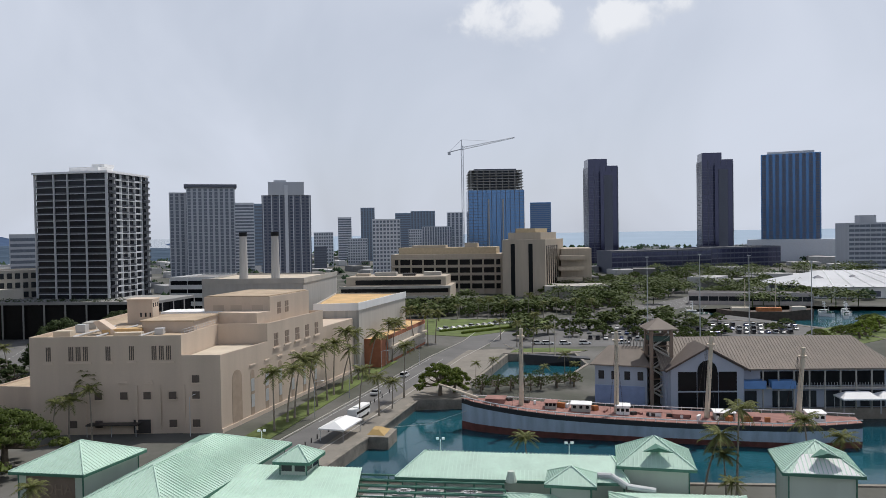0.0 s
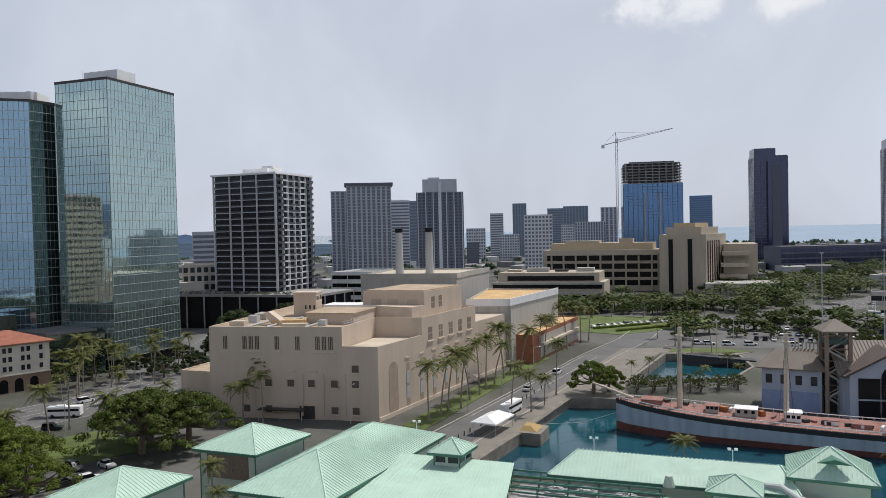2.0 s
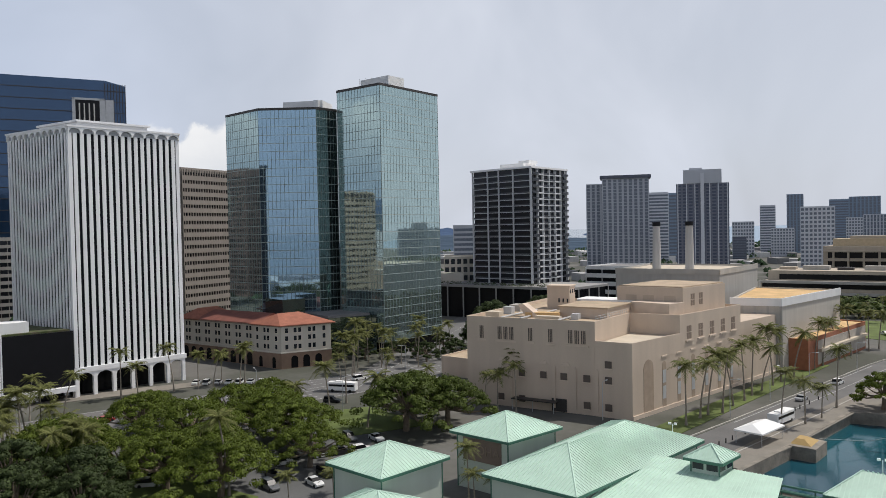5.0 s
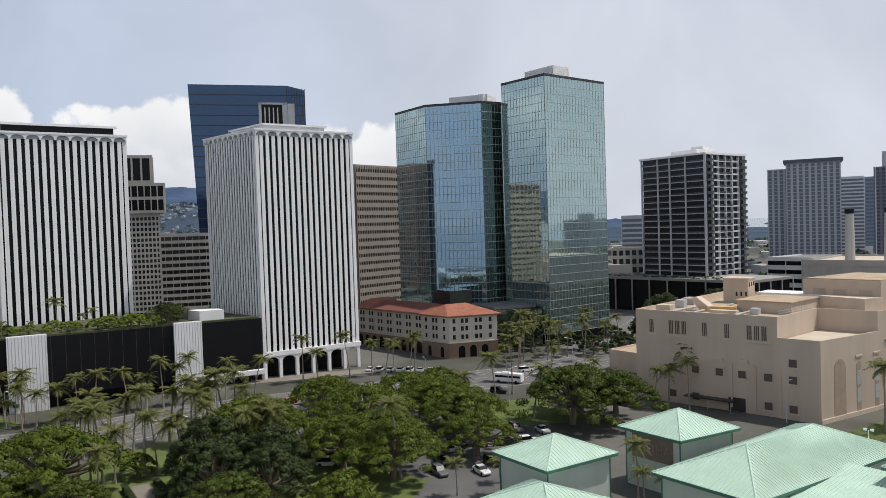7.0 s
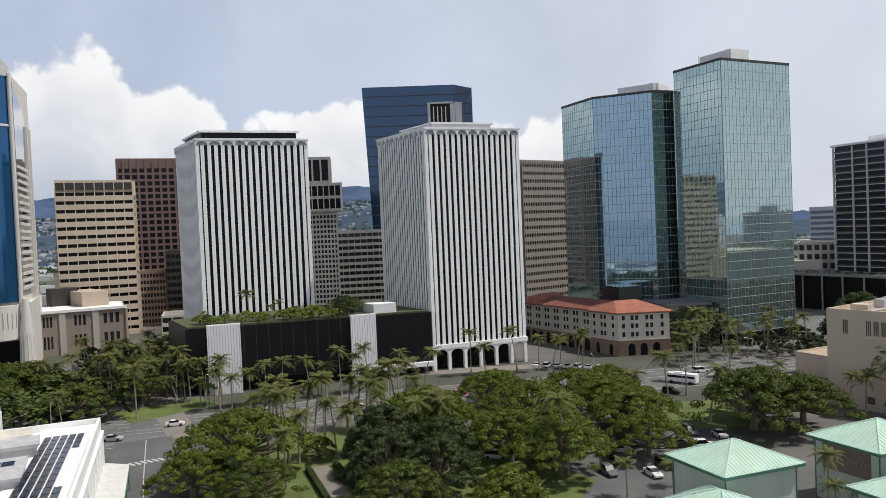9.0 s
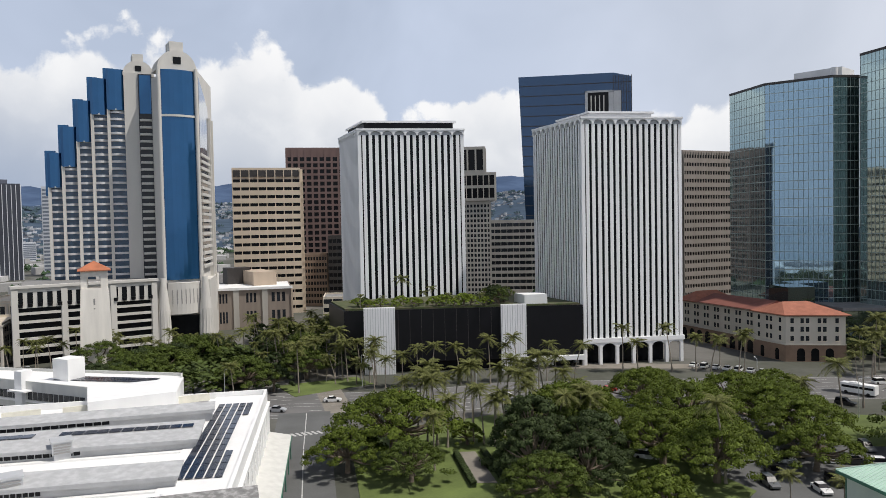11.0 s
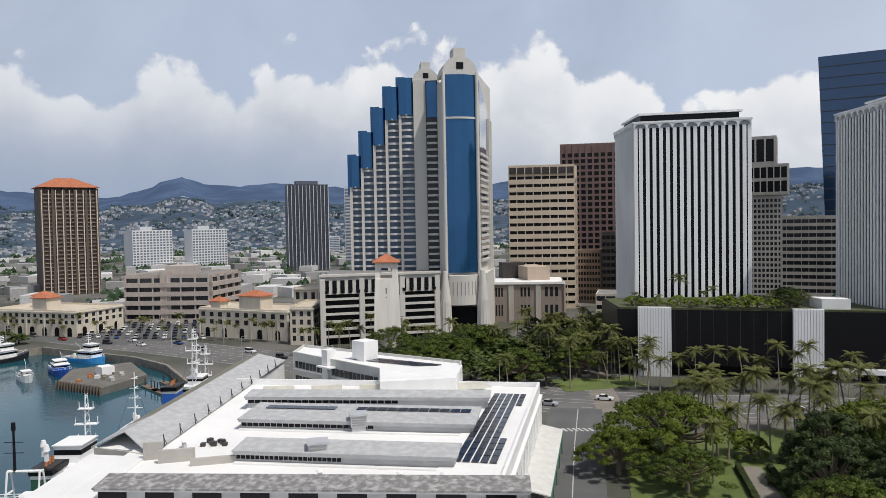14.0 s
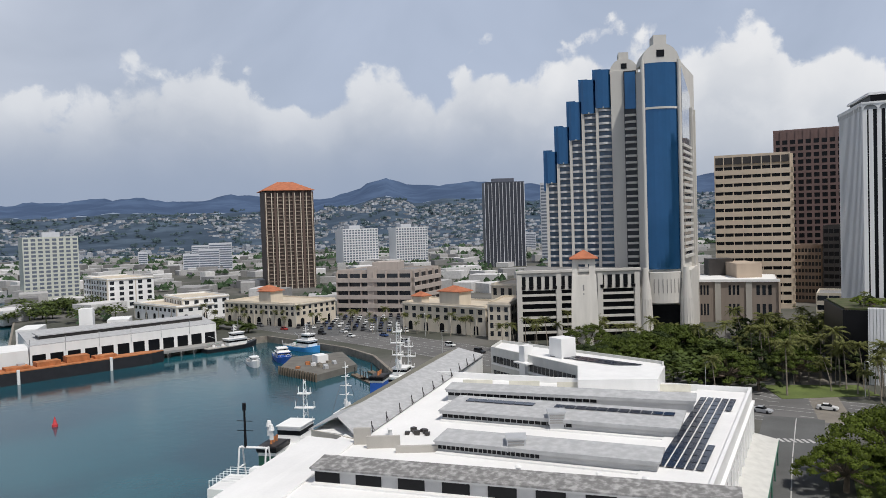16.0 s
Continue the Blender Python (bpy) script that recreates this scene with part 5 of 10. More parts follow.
# ---- parking structure with a clock tower ----
def parking_structure():
    A, B = (-288.0, -39.5), (-299.0, 6.5)
    e = thing("parking_structure", (-300, -16, 0), "pale stone parking structure with open decks and arches on top", "parking garage")
    pts = [A, B, (-340, 4), (-335, -42)]
    # black core imitates the shade inside the open decks
    add_block(e, "body", inset(pts, 1.5), 0, 19.6, glass_void_black)
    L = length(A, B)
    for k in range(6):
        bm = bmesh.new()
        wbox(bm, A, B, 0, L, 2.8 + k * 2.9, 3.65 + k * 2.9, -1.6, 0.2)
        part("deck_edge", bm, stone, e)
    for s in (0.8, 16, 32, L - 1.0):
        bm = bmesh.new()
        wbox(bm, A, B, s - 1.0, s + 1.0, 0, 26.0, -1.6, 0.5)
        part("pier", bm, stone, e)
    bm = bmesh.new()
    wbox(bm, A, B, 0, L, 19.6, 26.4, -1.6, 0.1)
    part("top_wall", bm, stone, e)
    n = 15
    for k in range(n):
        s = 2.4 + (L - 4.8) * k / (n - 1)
        # each opening is a black plate instead of a shaded hole
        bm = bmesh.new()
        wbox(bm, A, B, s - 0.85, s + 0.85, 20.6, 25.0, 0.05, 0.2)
        part("opening", bm, glass_void_black, e)
        bm = bmesh.new()
        x, y = along(A, B, s, 0.2)
        rod(bm, (x, y, 20.0), (x, y, 21.2), 0.75, 0.85, 10)
        part("planter_urn", bm, black_panel, e)
    bm = bmesh.new()
    wbox(bm, A, B, -0.5, L + 0.5, 26.4, 27.3, -1.8, 0.8)
    part("cornice", bm, stone, e)
    add_block(e, "deck_roof", inset(pts, 1.0), 26.0, 26.5, roof_grey)
    # clock tower, a thing of its own
    c = thing("clock_tower", (-268.0, -13.3, 0), "slender cream tower with an open belfry and orange tiled roof", "tower")
    tower_stone = mat("tower_stone", (0.78, 0.745, 0.68), 0.85, var=0.1, streak=1)
    cx, cy, w = -266.0, -13.0, 9.4
    for k, (z0, z1, ww) in enumerate(((0, 6, w * 1.25), (6, 20, w), (20, 27, w * 0.93))):
        bm = bmesh.new()
        lo, hi = rect(cx, cy, ww, ww, 3), rect(cx, cy, ww - 0.6, ww - 0.6, 3)
        hull8(bm, [(x, y, z0) for x, y in lo] + [(x, y, z1) for x, y in hi])
        part("shaft", bm, tower_stone, c)
    for dx, dy in ((-1, -1), (1, -1), (1, 1), (-1, 1)):
        bm = bmesh.new()
        box(bm, cx + dx * 2.9, cy + dy * 2.9, 27, 1.9, 1.9, 4.4, 3)
        part("belfry_pier", bm, tower_stone, c)
    for z, t in ((26.8, 0.6), (31.0, 1.9)):
        bm = bmesh.new()
        box(bm, cx, cy, z, 7.9, 7.9, t, 3)
        part("belfry_band", bm, tower_stone, c)
    bm = bmesh.new()
    hip_roof(bm, rect(cx, cy, 8.0, 8.0, 3), 33.1, 35.9, 0.02, 0.9)
    part("roof", bm, red_tile, c, "orange tiled pyramid roof")
    for z0, z1 in ((21.5, 24), (10, 21), (4, 6)):
        bm = bmesh.new()
        box(bm, cx + 4.15 - z0 * 0.005, cy, z0, 0.5, 0.5 if z1 > 10 else 1.1, z1 - z0, 3)
        part("slot", bm, concrete_grey, c)


parking_structure()

# low tan annex beside the mall, wall colour darkened for the facade's shade
pts = [(-345.5, 31.5), (-341.5, 64.5), (-378, 70), (-384, 36)]
e = shell("bank_annex", pts, 0, 18.4, mat("shade_darkened_stone", (0.27, 0.225, 0.19), 0.85, var=0.1, streak=1), "grey-beige stone annex with a white flat roof", roof=roof_white, parapet=0.4)
for s0, s1 in ((1.5, 5.5), (13, 18), (24, 31)):
    windows(e, pts[0], pts[1], 11.5, 16.5, 3, 1, 0.6, 0.85, s0=s0, s1=s1)
    windows(e, pts[0], pts[1], 2.5, 8.5, 3, 1, 0.6, 0.85, s0=s0, s1=s1)
bm = bmesh.new()
wbox(bm, pts[0], pts[1], -0.6, length(pts[0], pts[1]) + 0.6, 17.6, 18.7, -0.4, 0.8)
part("cornice", bm, white_paint, e)
fins(e, pts[1], pts[2], 0, 17, 7, 1.4, 0.7, tan_conc, "pilaster")
for s in (9, 21.5):
    bm = bmesh.new()
    wbox(bm, pts[0], pts[1], s - 1.2, s + 1.2, 0, 18.2, -0.2, 0.5)
    part("pier", bm, concrete, e)
add_block(e, "roof_house", rect(-371, 54, 24, 11, 8), 18, 24.5, tan_conc)
add_block(e, "roof_house", rect(-380, 45, 9, 11, 8), 18, 26.0, bronze)
ribbed_block("red_granite_tower", [(-474, 88), (-466, 124), (-500, 132), (-508, 96)], 0, 95, 23, 9, redbrown, glass_void_black, "dark red granite office tower with a square grid of windows", band=0.35, deep=0.4, fin_w=1.3, top=6, cat="office tower")
ribbed_block("grey_ribbed_tower", [(-393.5, 165), (-383.0, 186), (-404, 196), (-414, 176)], 0, 58, 20, 12, concrete, window_dark, "grey concrete tower with a fine window grid", band=0.4, deep=0.35, fin_w=0.7, cat="office tower")
gt = bpy.data.objects["grey_ribbed_tower"]
for q, z0, z1, n, w in (([(-394.5, 162.5), (-381.0, 188.0), (-406, 198), (-417, 174)], 58, 74, 9, 0.5), ([(-396, 168), (-387.5, 184.5), (-402, 192), (-410, 176)], 74, 89, 4, 0.9)):
    add_block(gt, "crown_body", q, z0, z1, glass_void_black)
    for i in (0, 1):
        strips(gt, q[i], q[i + 1], [z0, z1 - 1.6] if z1 > 80 else [z0, z0 + 7.2, z1 - 1.6], 1.6, concrete, "crown_band", d1=0.6)
        fins(gt, q[i], q[i + 1], z0, z1, n + 1, w, 0.9, concrete, "crown_rib")
ribbed_block("brown_low_block", [(-424, 88), (-419, 100), (-435, 106), (-440, 94)], 0, 30, 8, 8, brown_conc, window_dark, "brown ribbed low office block", fin_w=0.4)
ribbed_block("dark_low_block", [(-412, 99), (-408, 108), (-425, 114), (-429, 105)], 0, 40, 10, 4, bronze, glass_void_black, "dark bronze low office block")
ribbed_block("white_court_block", [(-440, 212), (-425, 240), (-455, 255), (-470, 228)], 0, 47, 11, 8, concrete, window_dark, "pale concrete block with long balconies", deep=0.9)


# ---- tall navy tower that widens upwards ----
def navy_tower():
    e = thing("navy_tower", (-480, 305, 0), "navy glass office tower that leans outwards to its top", "office tower")
    lo = [(-492, 270), (-456, 322), (-450, 334), (-500, 350), (-520, 290)]
    hi = [(-493, 264), (-457, 322), (-450.5, 333), (-505, 352), (-525, 285)]
    z1 = 152
    bm = bmesh.new()
    A = [bm.verts.new((x, y, 0)) for x, y in lo]
    B = [bm.verts.new((x, y, z1 - (3 if i in (2, 3) else 0))) for i, (x, y) in enumerate(hi)]
    bm.faces.new(B)
    bm.faces.new(A[::-1])
    for i in range(5):
        bm.faces.new((A[i], A[(i + 1) % 5], B[(i + 1) % 5], B[i]))
    part("glass_body", bm, glass_navy, e)
    a, b = hi[0], hi[1]
    for p, q in ((0, 1), (1, 2)):
        for k in range(20):
            z = 6 + k * 7.3
            if z > 148:
                continue
            t = z / z1
            aa = tuple(Vector(lo[p]).lerp(Vector(hi[p]), t))
            bb = tuple(Vector(lo[q]).lerp(Vector(hi[q]), t))
            bm = bmesh.new()
            wbox(bm, aa, bb, 0, length(aa, bb), z, z + 0.55, -0.3, 0.12)
            part("transom", bm, bronze, e)
    L = length(a, b)
    # black plate stands for the dark recess of the lobby
    bm = bmesh.new()
    wbox(bm, a, b, 48.5, L - 0.2, 121, 139, -0.4, 0.3)
    lobby = part("sky_lobby", bm, glass_void_black, e, "open sky lobby behind a pale frame")
    for s0, s1, z0, z2 in ((48.0, 50.0, 121, 139.5), (L - 3.5, L + 0.1, 121, 139.5), (48.0, L + 0.1, 138.2, 139.6)):
        bm = bmesh.new()
        wbox(bm, a, b, s0, s1, z0, z2, -0.3, 0.7)
        part("frame", bm, steel, lobby)
    for k in range(4):
        bm = bmesh.new()
        wbox(bm, a, b, 52 + k * 3.0, 52.8 + k * 3.0, 121, 136, 0.2, 0.6)
        part("blade", bm, stone, lobby)
    bm = bmesh.new()
    wbox(bm, hi[1], hi[2], 0.3, 5.2, 121, 139, -0.3, 0.4)
    part("side_panel", bm, steel, e)
    fins(e, hi[1], hi[2], 0, 150, 8, 0.5, 0.3, bronze, "fin")


navy_tower()
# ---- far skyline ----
# wall and window colours of far towers, with the air's haze mixed in
haze_white = mat("haze_tinted_white_wall", (0.60, 0.62, 0.66), 0.85, var=0.06)
haze_grey = mat("haze_tinted_grey_wall", (0.48, 0.50, 0.54), 0.85, var=0.08, streak=1, scale=0.1)
haze_blue = mat("haze_tinted_blue_wall", (0.20, 0.27, 0.36), 0.5, var=0.1)
haze_dark = mat("haze_tinted_window", (0.13, 0.155, 0.20), 0.3, var=0.2, spec=0.6)
haze_deep = mat("haze_tinted_dark_wall", (0.10, 0.11, 0.145), 0.6, var=0.1)


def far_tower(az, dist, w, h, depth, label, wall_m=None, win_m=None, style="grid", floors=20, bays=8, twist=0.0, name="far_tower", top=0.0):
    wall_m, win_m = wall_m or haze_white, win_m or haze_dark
    pts = facing(az, dist, w, depth, twist)
    e = shell(name, pts, 0, h, wall_m, label, "tower block", parapet=0.8, group="far skyline")
    h2 = h - 1.0 - top
    for i in (0, 1) if twist >= 0 else (0, 3):
        a, b = pts[i], pts[(i + 1) % 4]
        L = length(a, b)
        n = max(2, round(bays * L / w))
        if style == "grid":
            bm = bmesh.new()
            for k in range(floors):
                for j in range(n):
                    wbox(bm, a, b, L * (j + 0.18) / n, L * (j + 0.82) / n, 2 + (h2 - 2) * (k + 0.3) / floors, 2 + (h2 - 2) * (k + 0.9) / floors, -0.05, 0.1)
            part("window_field", bm, win_m, e, kind="stuff")
        elif style == "bands":
            bm = bmesh.new()
            for k in range(floors):
                wbox(bm, a, b, 0.6, L - 0.6, 2 + (h2 - 2) * k / floors, 2 + (h2 - 2) * (k + 0.55) / floors, -0.05, 0.1)
            part("window_field", bm, win_m, e, kind="stuff")
        elif style == "fins":
            for j in range(n):
                bm = bmesh.new()
                wbox(bm, a, b, L * (j + 0.2) / n, L * (j + 0.8) / n, 2, h2, -0.05, 0.1)
                part("window_strip", bm, win_m, e)
            bm = bmesh.new()
            for k in range(floors):
                wbox(bm, a, b, 0, L, 2 + (h2 - 2) * k / floors, 2.5 + (h2 - 2) * k / floors, -0.05, 0.16)
            part("floor_line_field", bm, wall_m, e, kind="stuff")
    return e


def owt(az, dist, h):
    pts = facing(az, dist, 42, 36, 12)
    e = shell("dark_twin_tower", pts, 0, h - 10, glass_dark, "smoked-glass residential tower with stepped rounded heads", "tower block", group="dark twin towers")
    up = facing(az + 0.35, dist + 2, 27, 30, 12)
    add_block(e, "upper_shaft", up, h - 11, h, glass_dark)
    bay = facing(az - 0.55, dist - 4, 23, 10, 12)
    add_block(e, "bay", bay, 0, h - 18, glass_dark)
    b2 = facing(az - 0.55, dist - 5, 12, 6, 12)
    add_block(e, "bay_frame", b2, 0, h - 24, haze_deep)
    for i in (0, 1, 3):
        a, b = pts[i], pts[(i + 1) % 4]
        bm = bmesh.new()
        for k in range(int((h - 20) / 3.6)):
            wbox(bm, a, b, 0, length(a, b), 4 + 3.6 * k, 4.5 + 3.6 * k, -0.05, 0.25)
        part("floor_line_field", bm, haze_deep, e, kind="stuff")
        fins(e, a, b, 0, h - 12, 6, 0.8, 0.3, haze_deep, "fin")
    return e


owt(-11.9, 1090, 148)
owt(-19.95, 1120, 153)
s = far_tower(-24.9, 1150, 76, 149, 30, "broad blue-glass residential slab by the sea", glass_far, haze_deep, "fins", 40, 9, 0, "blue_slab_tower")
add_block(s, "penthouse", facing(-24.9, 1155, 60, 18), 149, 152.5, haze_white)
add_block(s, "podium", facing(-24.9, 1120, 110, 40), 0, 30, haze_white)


def unfinished_tower():
    az, d, w = -3.98, 1000, 74
    pts = facing(az, d, w, 44, 6)
    e = thing("unfinished_tower", (70, 1000, 0), "unfinished blue-glass tower with bare concrete top floors", "tower block")
    add_block(e, "glass_body", pts, 0, 102, glass_far)
    fins(e, pts[0], pts[1], 0, 102, 13, 0.7, 0.3, haze_deep, "fin")
    strips(e, pts[0], pts[1], [6 + 4 * k for k in range(24)], 0.5, haze_deep, "floor_line", d1=0.15)
    for s in (26, 45):
        bm = bmesh.new()
        wbox(bm, pts[0], pts[1], s, s + 1.6, 0, 90, 0, 1.8)
        part("hoist_mast", bm, concrete, e)
    for k in range(8):
        add_block(e, "floor_slab", inset(pts, 0.5 if k < 7 else 2.0), 102 + k * 3.7, 102.9 + k * 3.7, concrete_grey)
        for j in range(9):
            if k < 7:
                bm = bmesh.new()
                wbox(bm, pts[0], pts[1], 3 + j * 8.4, 4.4 + j * 8.4, 102.9 + k * 3.7, 105.7 + k * 3.7, -3, -1.6)
                part("concrete_column", bm, concrete_grey, e)
    add_block(e, "core", inset(pts, 9), 102, 131, haze_deep)
    c = thing("tower_crane", (27, 985, 0), "pale tower crane with a long jib above the unfinished tower", "crane")
    bm = bmesh.new()
    for dx in (-1.3, 1.3):
        for dy in (-1.3, 1.3):
            rod(bm, (27 + dx, 985 + dy, 0), (27 + dx, 985 + dy, 160), 0.35, n=4)
    for k in range(40):
        sg = 1 if k % 2 else -1
        rod(bm, (27 - 1.3 * sg, 983.7, k * 4), (27 + 1.3 * sg, 983.7, k * 4 + 4), 0.2, n=4)
    part("mast", bm, haze_white, c)
    bm = bmesh.new()
    for dz in (0, 3.0):
        rod(bm, (27, 985, 155 + dz), (96, 982, 169 + dz * 0.3), 0.4, 0.3, 4)
    for k in range(18):
        t, t2 = k / 18, (k + 1) / 18
        rod(bm, (27 + 69 * t, 985 - 3 * t, 155 + 14 * t), (27 + 69 * t2, 985 - 3 * t2, 155 + 14 * t2 + 3 * (1 - t2 * 0.7)), 0.2, n=4)
    part("jib", bm, haze_white, c)
    bm = bmesh.new()
    rod(bm, (27, 985, 156), (9, 985.6, 152), 0.7, n=5)
    box(bm, 10, 985.6, 148.5, 4, 3, 4)
    part("counter_jib", bm, haze_white, c)
    bm = bmesh.new()
    rod(bm, (27, 985, 155), (26, 985, 168), 0.5, n=4)
    rod(bm, (26, 985, 168), (70, 983, 165), 0.15, n=4)
    rod(bm, (26, 985, 168), (10, 985, 152), 0.15, n=4)
    part("apex", bm, haze_white, c)


unfinished_tower()
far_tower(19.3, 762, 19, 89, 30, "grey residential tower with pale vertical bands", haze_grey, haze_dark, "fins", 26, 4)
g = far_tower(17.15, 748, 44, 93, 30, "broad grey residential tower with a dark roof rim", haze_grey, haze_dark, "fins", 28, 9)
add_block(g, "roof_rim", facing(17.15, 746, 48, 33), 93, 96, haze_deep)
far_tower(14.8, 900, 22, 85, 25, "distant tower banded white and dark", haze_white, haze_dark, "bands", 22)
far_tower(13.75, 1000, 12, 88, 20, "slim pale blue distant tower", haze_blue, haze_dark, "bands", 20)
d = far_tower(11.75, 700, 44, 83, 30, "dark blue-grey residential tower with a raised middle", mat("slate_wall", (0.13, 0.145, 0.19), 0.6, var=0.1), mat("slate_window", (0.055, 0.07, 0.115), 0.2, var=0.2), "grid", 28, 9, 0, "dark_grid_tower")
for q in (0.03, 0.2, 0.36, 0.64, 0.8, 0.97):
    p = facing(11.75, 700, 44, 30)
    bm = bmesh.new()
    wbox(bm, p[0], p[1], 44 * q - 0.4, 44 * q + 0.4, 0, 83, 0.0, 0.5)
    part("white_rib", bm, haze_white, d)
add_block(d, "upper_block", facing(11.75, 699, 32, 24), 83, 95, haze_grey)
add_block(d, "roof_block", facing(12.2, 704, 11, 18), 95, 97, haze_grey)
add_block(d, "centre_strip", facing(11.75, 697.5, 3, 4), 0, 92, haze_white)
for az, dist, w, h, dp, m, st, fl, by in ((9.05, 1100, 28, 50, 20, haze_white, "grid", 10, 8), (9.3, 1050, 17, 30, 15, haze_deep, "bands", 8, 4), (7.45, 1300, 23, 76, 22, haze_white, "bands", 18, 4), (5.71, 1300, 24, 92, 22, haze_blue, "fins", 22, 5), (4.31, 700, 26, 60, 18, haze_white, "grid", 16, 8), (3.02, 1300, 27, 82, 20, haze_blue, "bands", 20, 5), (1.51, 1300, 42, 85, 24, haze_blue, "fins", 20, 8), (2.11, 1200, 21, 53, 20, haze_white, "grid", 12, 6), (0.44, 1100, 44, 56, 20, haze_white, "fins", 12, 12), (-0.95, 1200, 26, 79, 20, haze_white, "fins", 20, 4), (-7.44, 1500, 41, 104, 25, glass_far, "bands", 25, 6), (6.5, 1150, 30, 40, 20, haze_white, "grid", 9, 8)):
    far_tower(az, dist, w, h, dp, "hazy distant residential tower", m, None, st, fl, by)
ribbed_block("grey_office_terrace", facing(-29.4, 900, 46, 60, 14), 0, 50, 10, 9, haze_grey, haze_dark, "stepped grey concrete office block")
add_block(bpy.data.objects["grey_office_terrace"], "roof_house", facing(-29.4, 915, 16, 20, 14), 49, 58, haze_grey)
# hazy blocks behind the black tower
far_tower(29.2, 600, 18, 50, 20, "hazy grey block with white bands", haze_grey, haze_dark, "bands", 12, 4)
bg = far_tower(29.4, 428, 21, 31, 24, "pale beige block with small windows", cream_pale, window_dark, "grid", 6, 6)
add_block(bg, "lower_wing", facing(30.4, 420, 16, 20), 0, 22, cream_pale)


# ---- black gridded apartment tower on a podium ----
def black_tower():
    P = [(-198, 363.8), (-158.8, 355.6), (-153.2, 391.0), (-192, 399)]
    e = thing("black_grid_tower", (-175, 377, 0), "black glass tower with a white balcony grid", "apartment tower")
    add_block(e, "glass_body", inset(P, 0.9), 12, 77.5, mat("blue_black_glass", (0.014, 0.018, 0.026), 0.2, var=0.3, scale=0.3, spec=0.4))
    grid_m = mat("grid_white", (0.66, 0.67, 0.69), 0.7, var=0.08, streak=1)
    edge_m = mat("slab_edge_grey", (0.56, 0.58, 0.61), 0.75, var=0.12)
    rail_m = mat("smoked_rail", (0.04, 0.045, 0.055), 0.4, var=0.2)
    pitch = 3.22
    for i, cuts in ((0, (0.0, 0.27, 0.46, 0.70, 1.0)), (1, (0.0, 0.17, 0.32, 0.49, 0.65, 0.82, 1.0))):
        a, b = P[i], P[i + 1]
        L = length(a, b)
        for k in range(20):
            bm = bmesh.new()
            wbox(bm, a, b, 0, L, 12.80 + k * pitch, 13.14 + k * pitch, -1.0, 0.0 + 0.2 * i)
            part("floor_edge", bm, edge_m if i == 0 else grid_m, e)
        for c in cuts:
            c = min(max(L * c, 0.3), L - 0.3)
            bm = bmesh.new()
            wbox(bm, a, b, c - (0.28 if c < 1 or c > L - 1 else 0.2), c + 0.24, 11, 78, -1.0, 0.05 + 0.2 * i)
            part("pier", bm, grid_m, e)
        if i == 0:
            for k in range(20):
                bm = bmesh.new()
                wbox(bm, a, b, 0.3, L - 0.3, 13.12 + k * pitch, 13.9 + k * pitch, -0.92, -0.78)
                part("sill_panel", bm, rail_m, e)
            continue
        for k in range(20):
            z = 13.12 + k * pitch
            for j in range(6):
                s0, s1 = L * cuts[j] + 0.25, L * cuts[j + 1] - 0.2
                bm = bmesh.new()
                if j in (1, 4):
                    wbox(bm, a, b, s0, s1, z, z + 0.45, -0.3, 0.22)
                    wbox(bm, a, b, s0, s0 + 0.35, z + 0.75, z + 2.7, -0.3, 0.1)
                    part("ladder_panel", bm, grid_m, e)
                else:
                    out = 1.1 if j in (0, 5) else 0.25
                    wbox(bm, a, b, s0, s1, z + 0.1, z + 1.0, out - 0.12, out)
                    if out > 1:
                        wbox(bm, a, b, s0, s1, z - 0.35, z - 0.02, 0.22, out)
                    part("balcony_rail", bm, rail_m, e)
    add_block(e, "cornice", inset(P, -0.6), 77.3, 78.3, white_fin)
    add_block(e, "roof_house", rect(-176, 377, 16, 12, -11), 78.2, 81.5, white_paint)
    add_block(e, "roof_house", rect(-170, 377, 7, 8, -11), 81.4, 83.0, white_paint)
    p = [(-214, 346), (-132, 337), (-124, 372), (-206, 386)]
    f = thing("black_podium_garage", (-170, 360, 0), "dark podium garage with white frame and roof terrace", "parking garage")
    # black block painted in for the garage's shaded inside
    add_block(f, "body", inset(p, 1.2), 0, 16.0, glass_void_black)
    add_block(f, "deck", p, 16.0, 17.2, concrete_grey)
    fins(f, p[0], p[1], 0, 16.0, 9, 0.8, -0.2, concrete_grey, "column")
    fins(f, p[1], p[2], 0, 16.0, 5, 0.8, -0.2, concrete_grey, "column")


black_tower()
for k in range(14):
    x, y = along((-214, 346), (-132, 337), 5 + k * 5.6, -2.0)
    bm = bmesh.new()
    for q in range(60):
        r = random.Random(k * 100 + q)
        p = Vector((x + r.gauss(0, 1.2), y + r.gauss(0, 0.7), 17.4 + abs(r.gauss(0, 0.7))))
        d1, d2 = Vector((r.uniform(-1, 1), r.uniform(-1, 1), r.uniform(-0.4, 0.4))) * 0.5, Vector((r.uniform(-1, 1), r.uniform(-1, 1), r.uniform(0, 0.6))) * 0.5
        bm.faces.new([bm.verts.new(v) for v in (p - d1, p - d2, p + d1, p + d2)])
    solid("terrace_shrub", bm, leaf_b, "dark green shrub on the podium terrace", "shrub", "", "terrace shrubs")
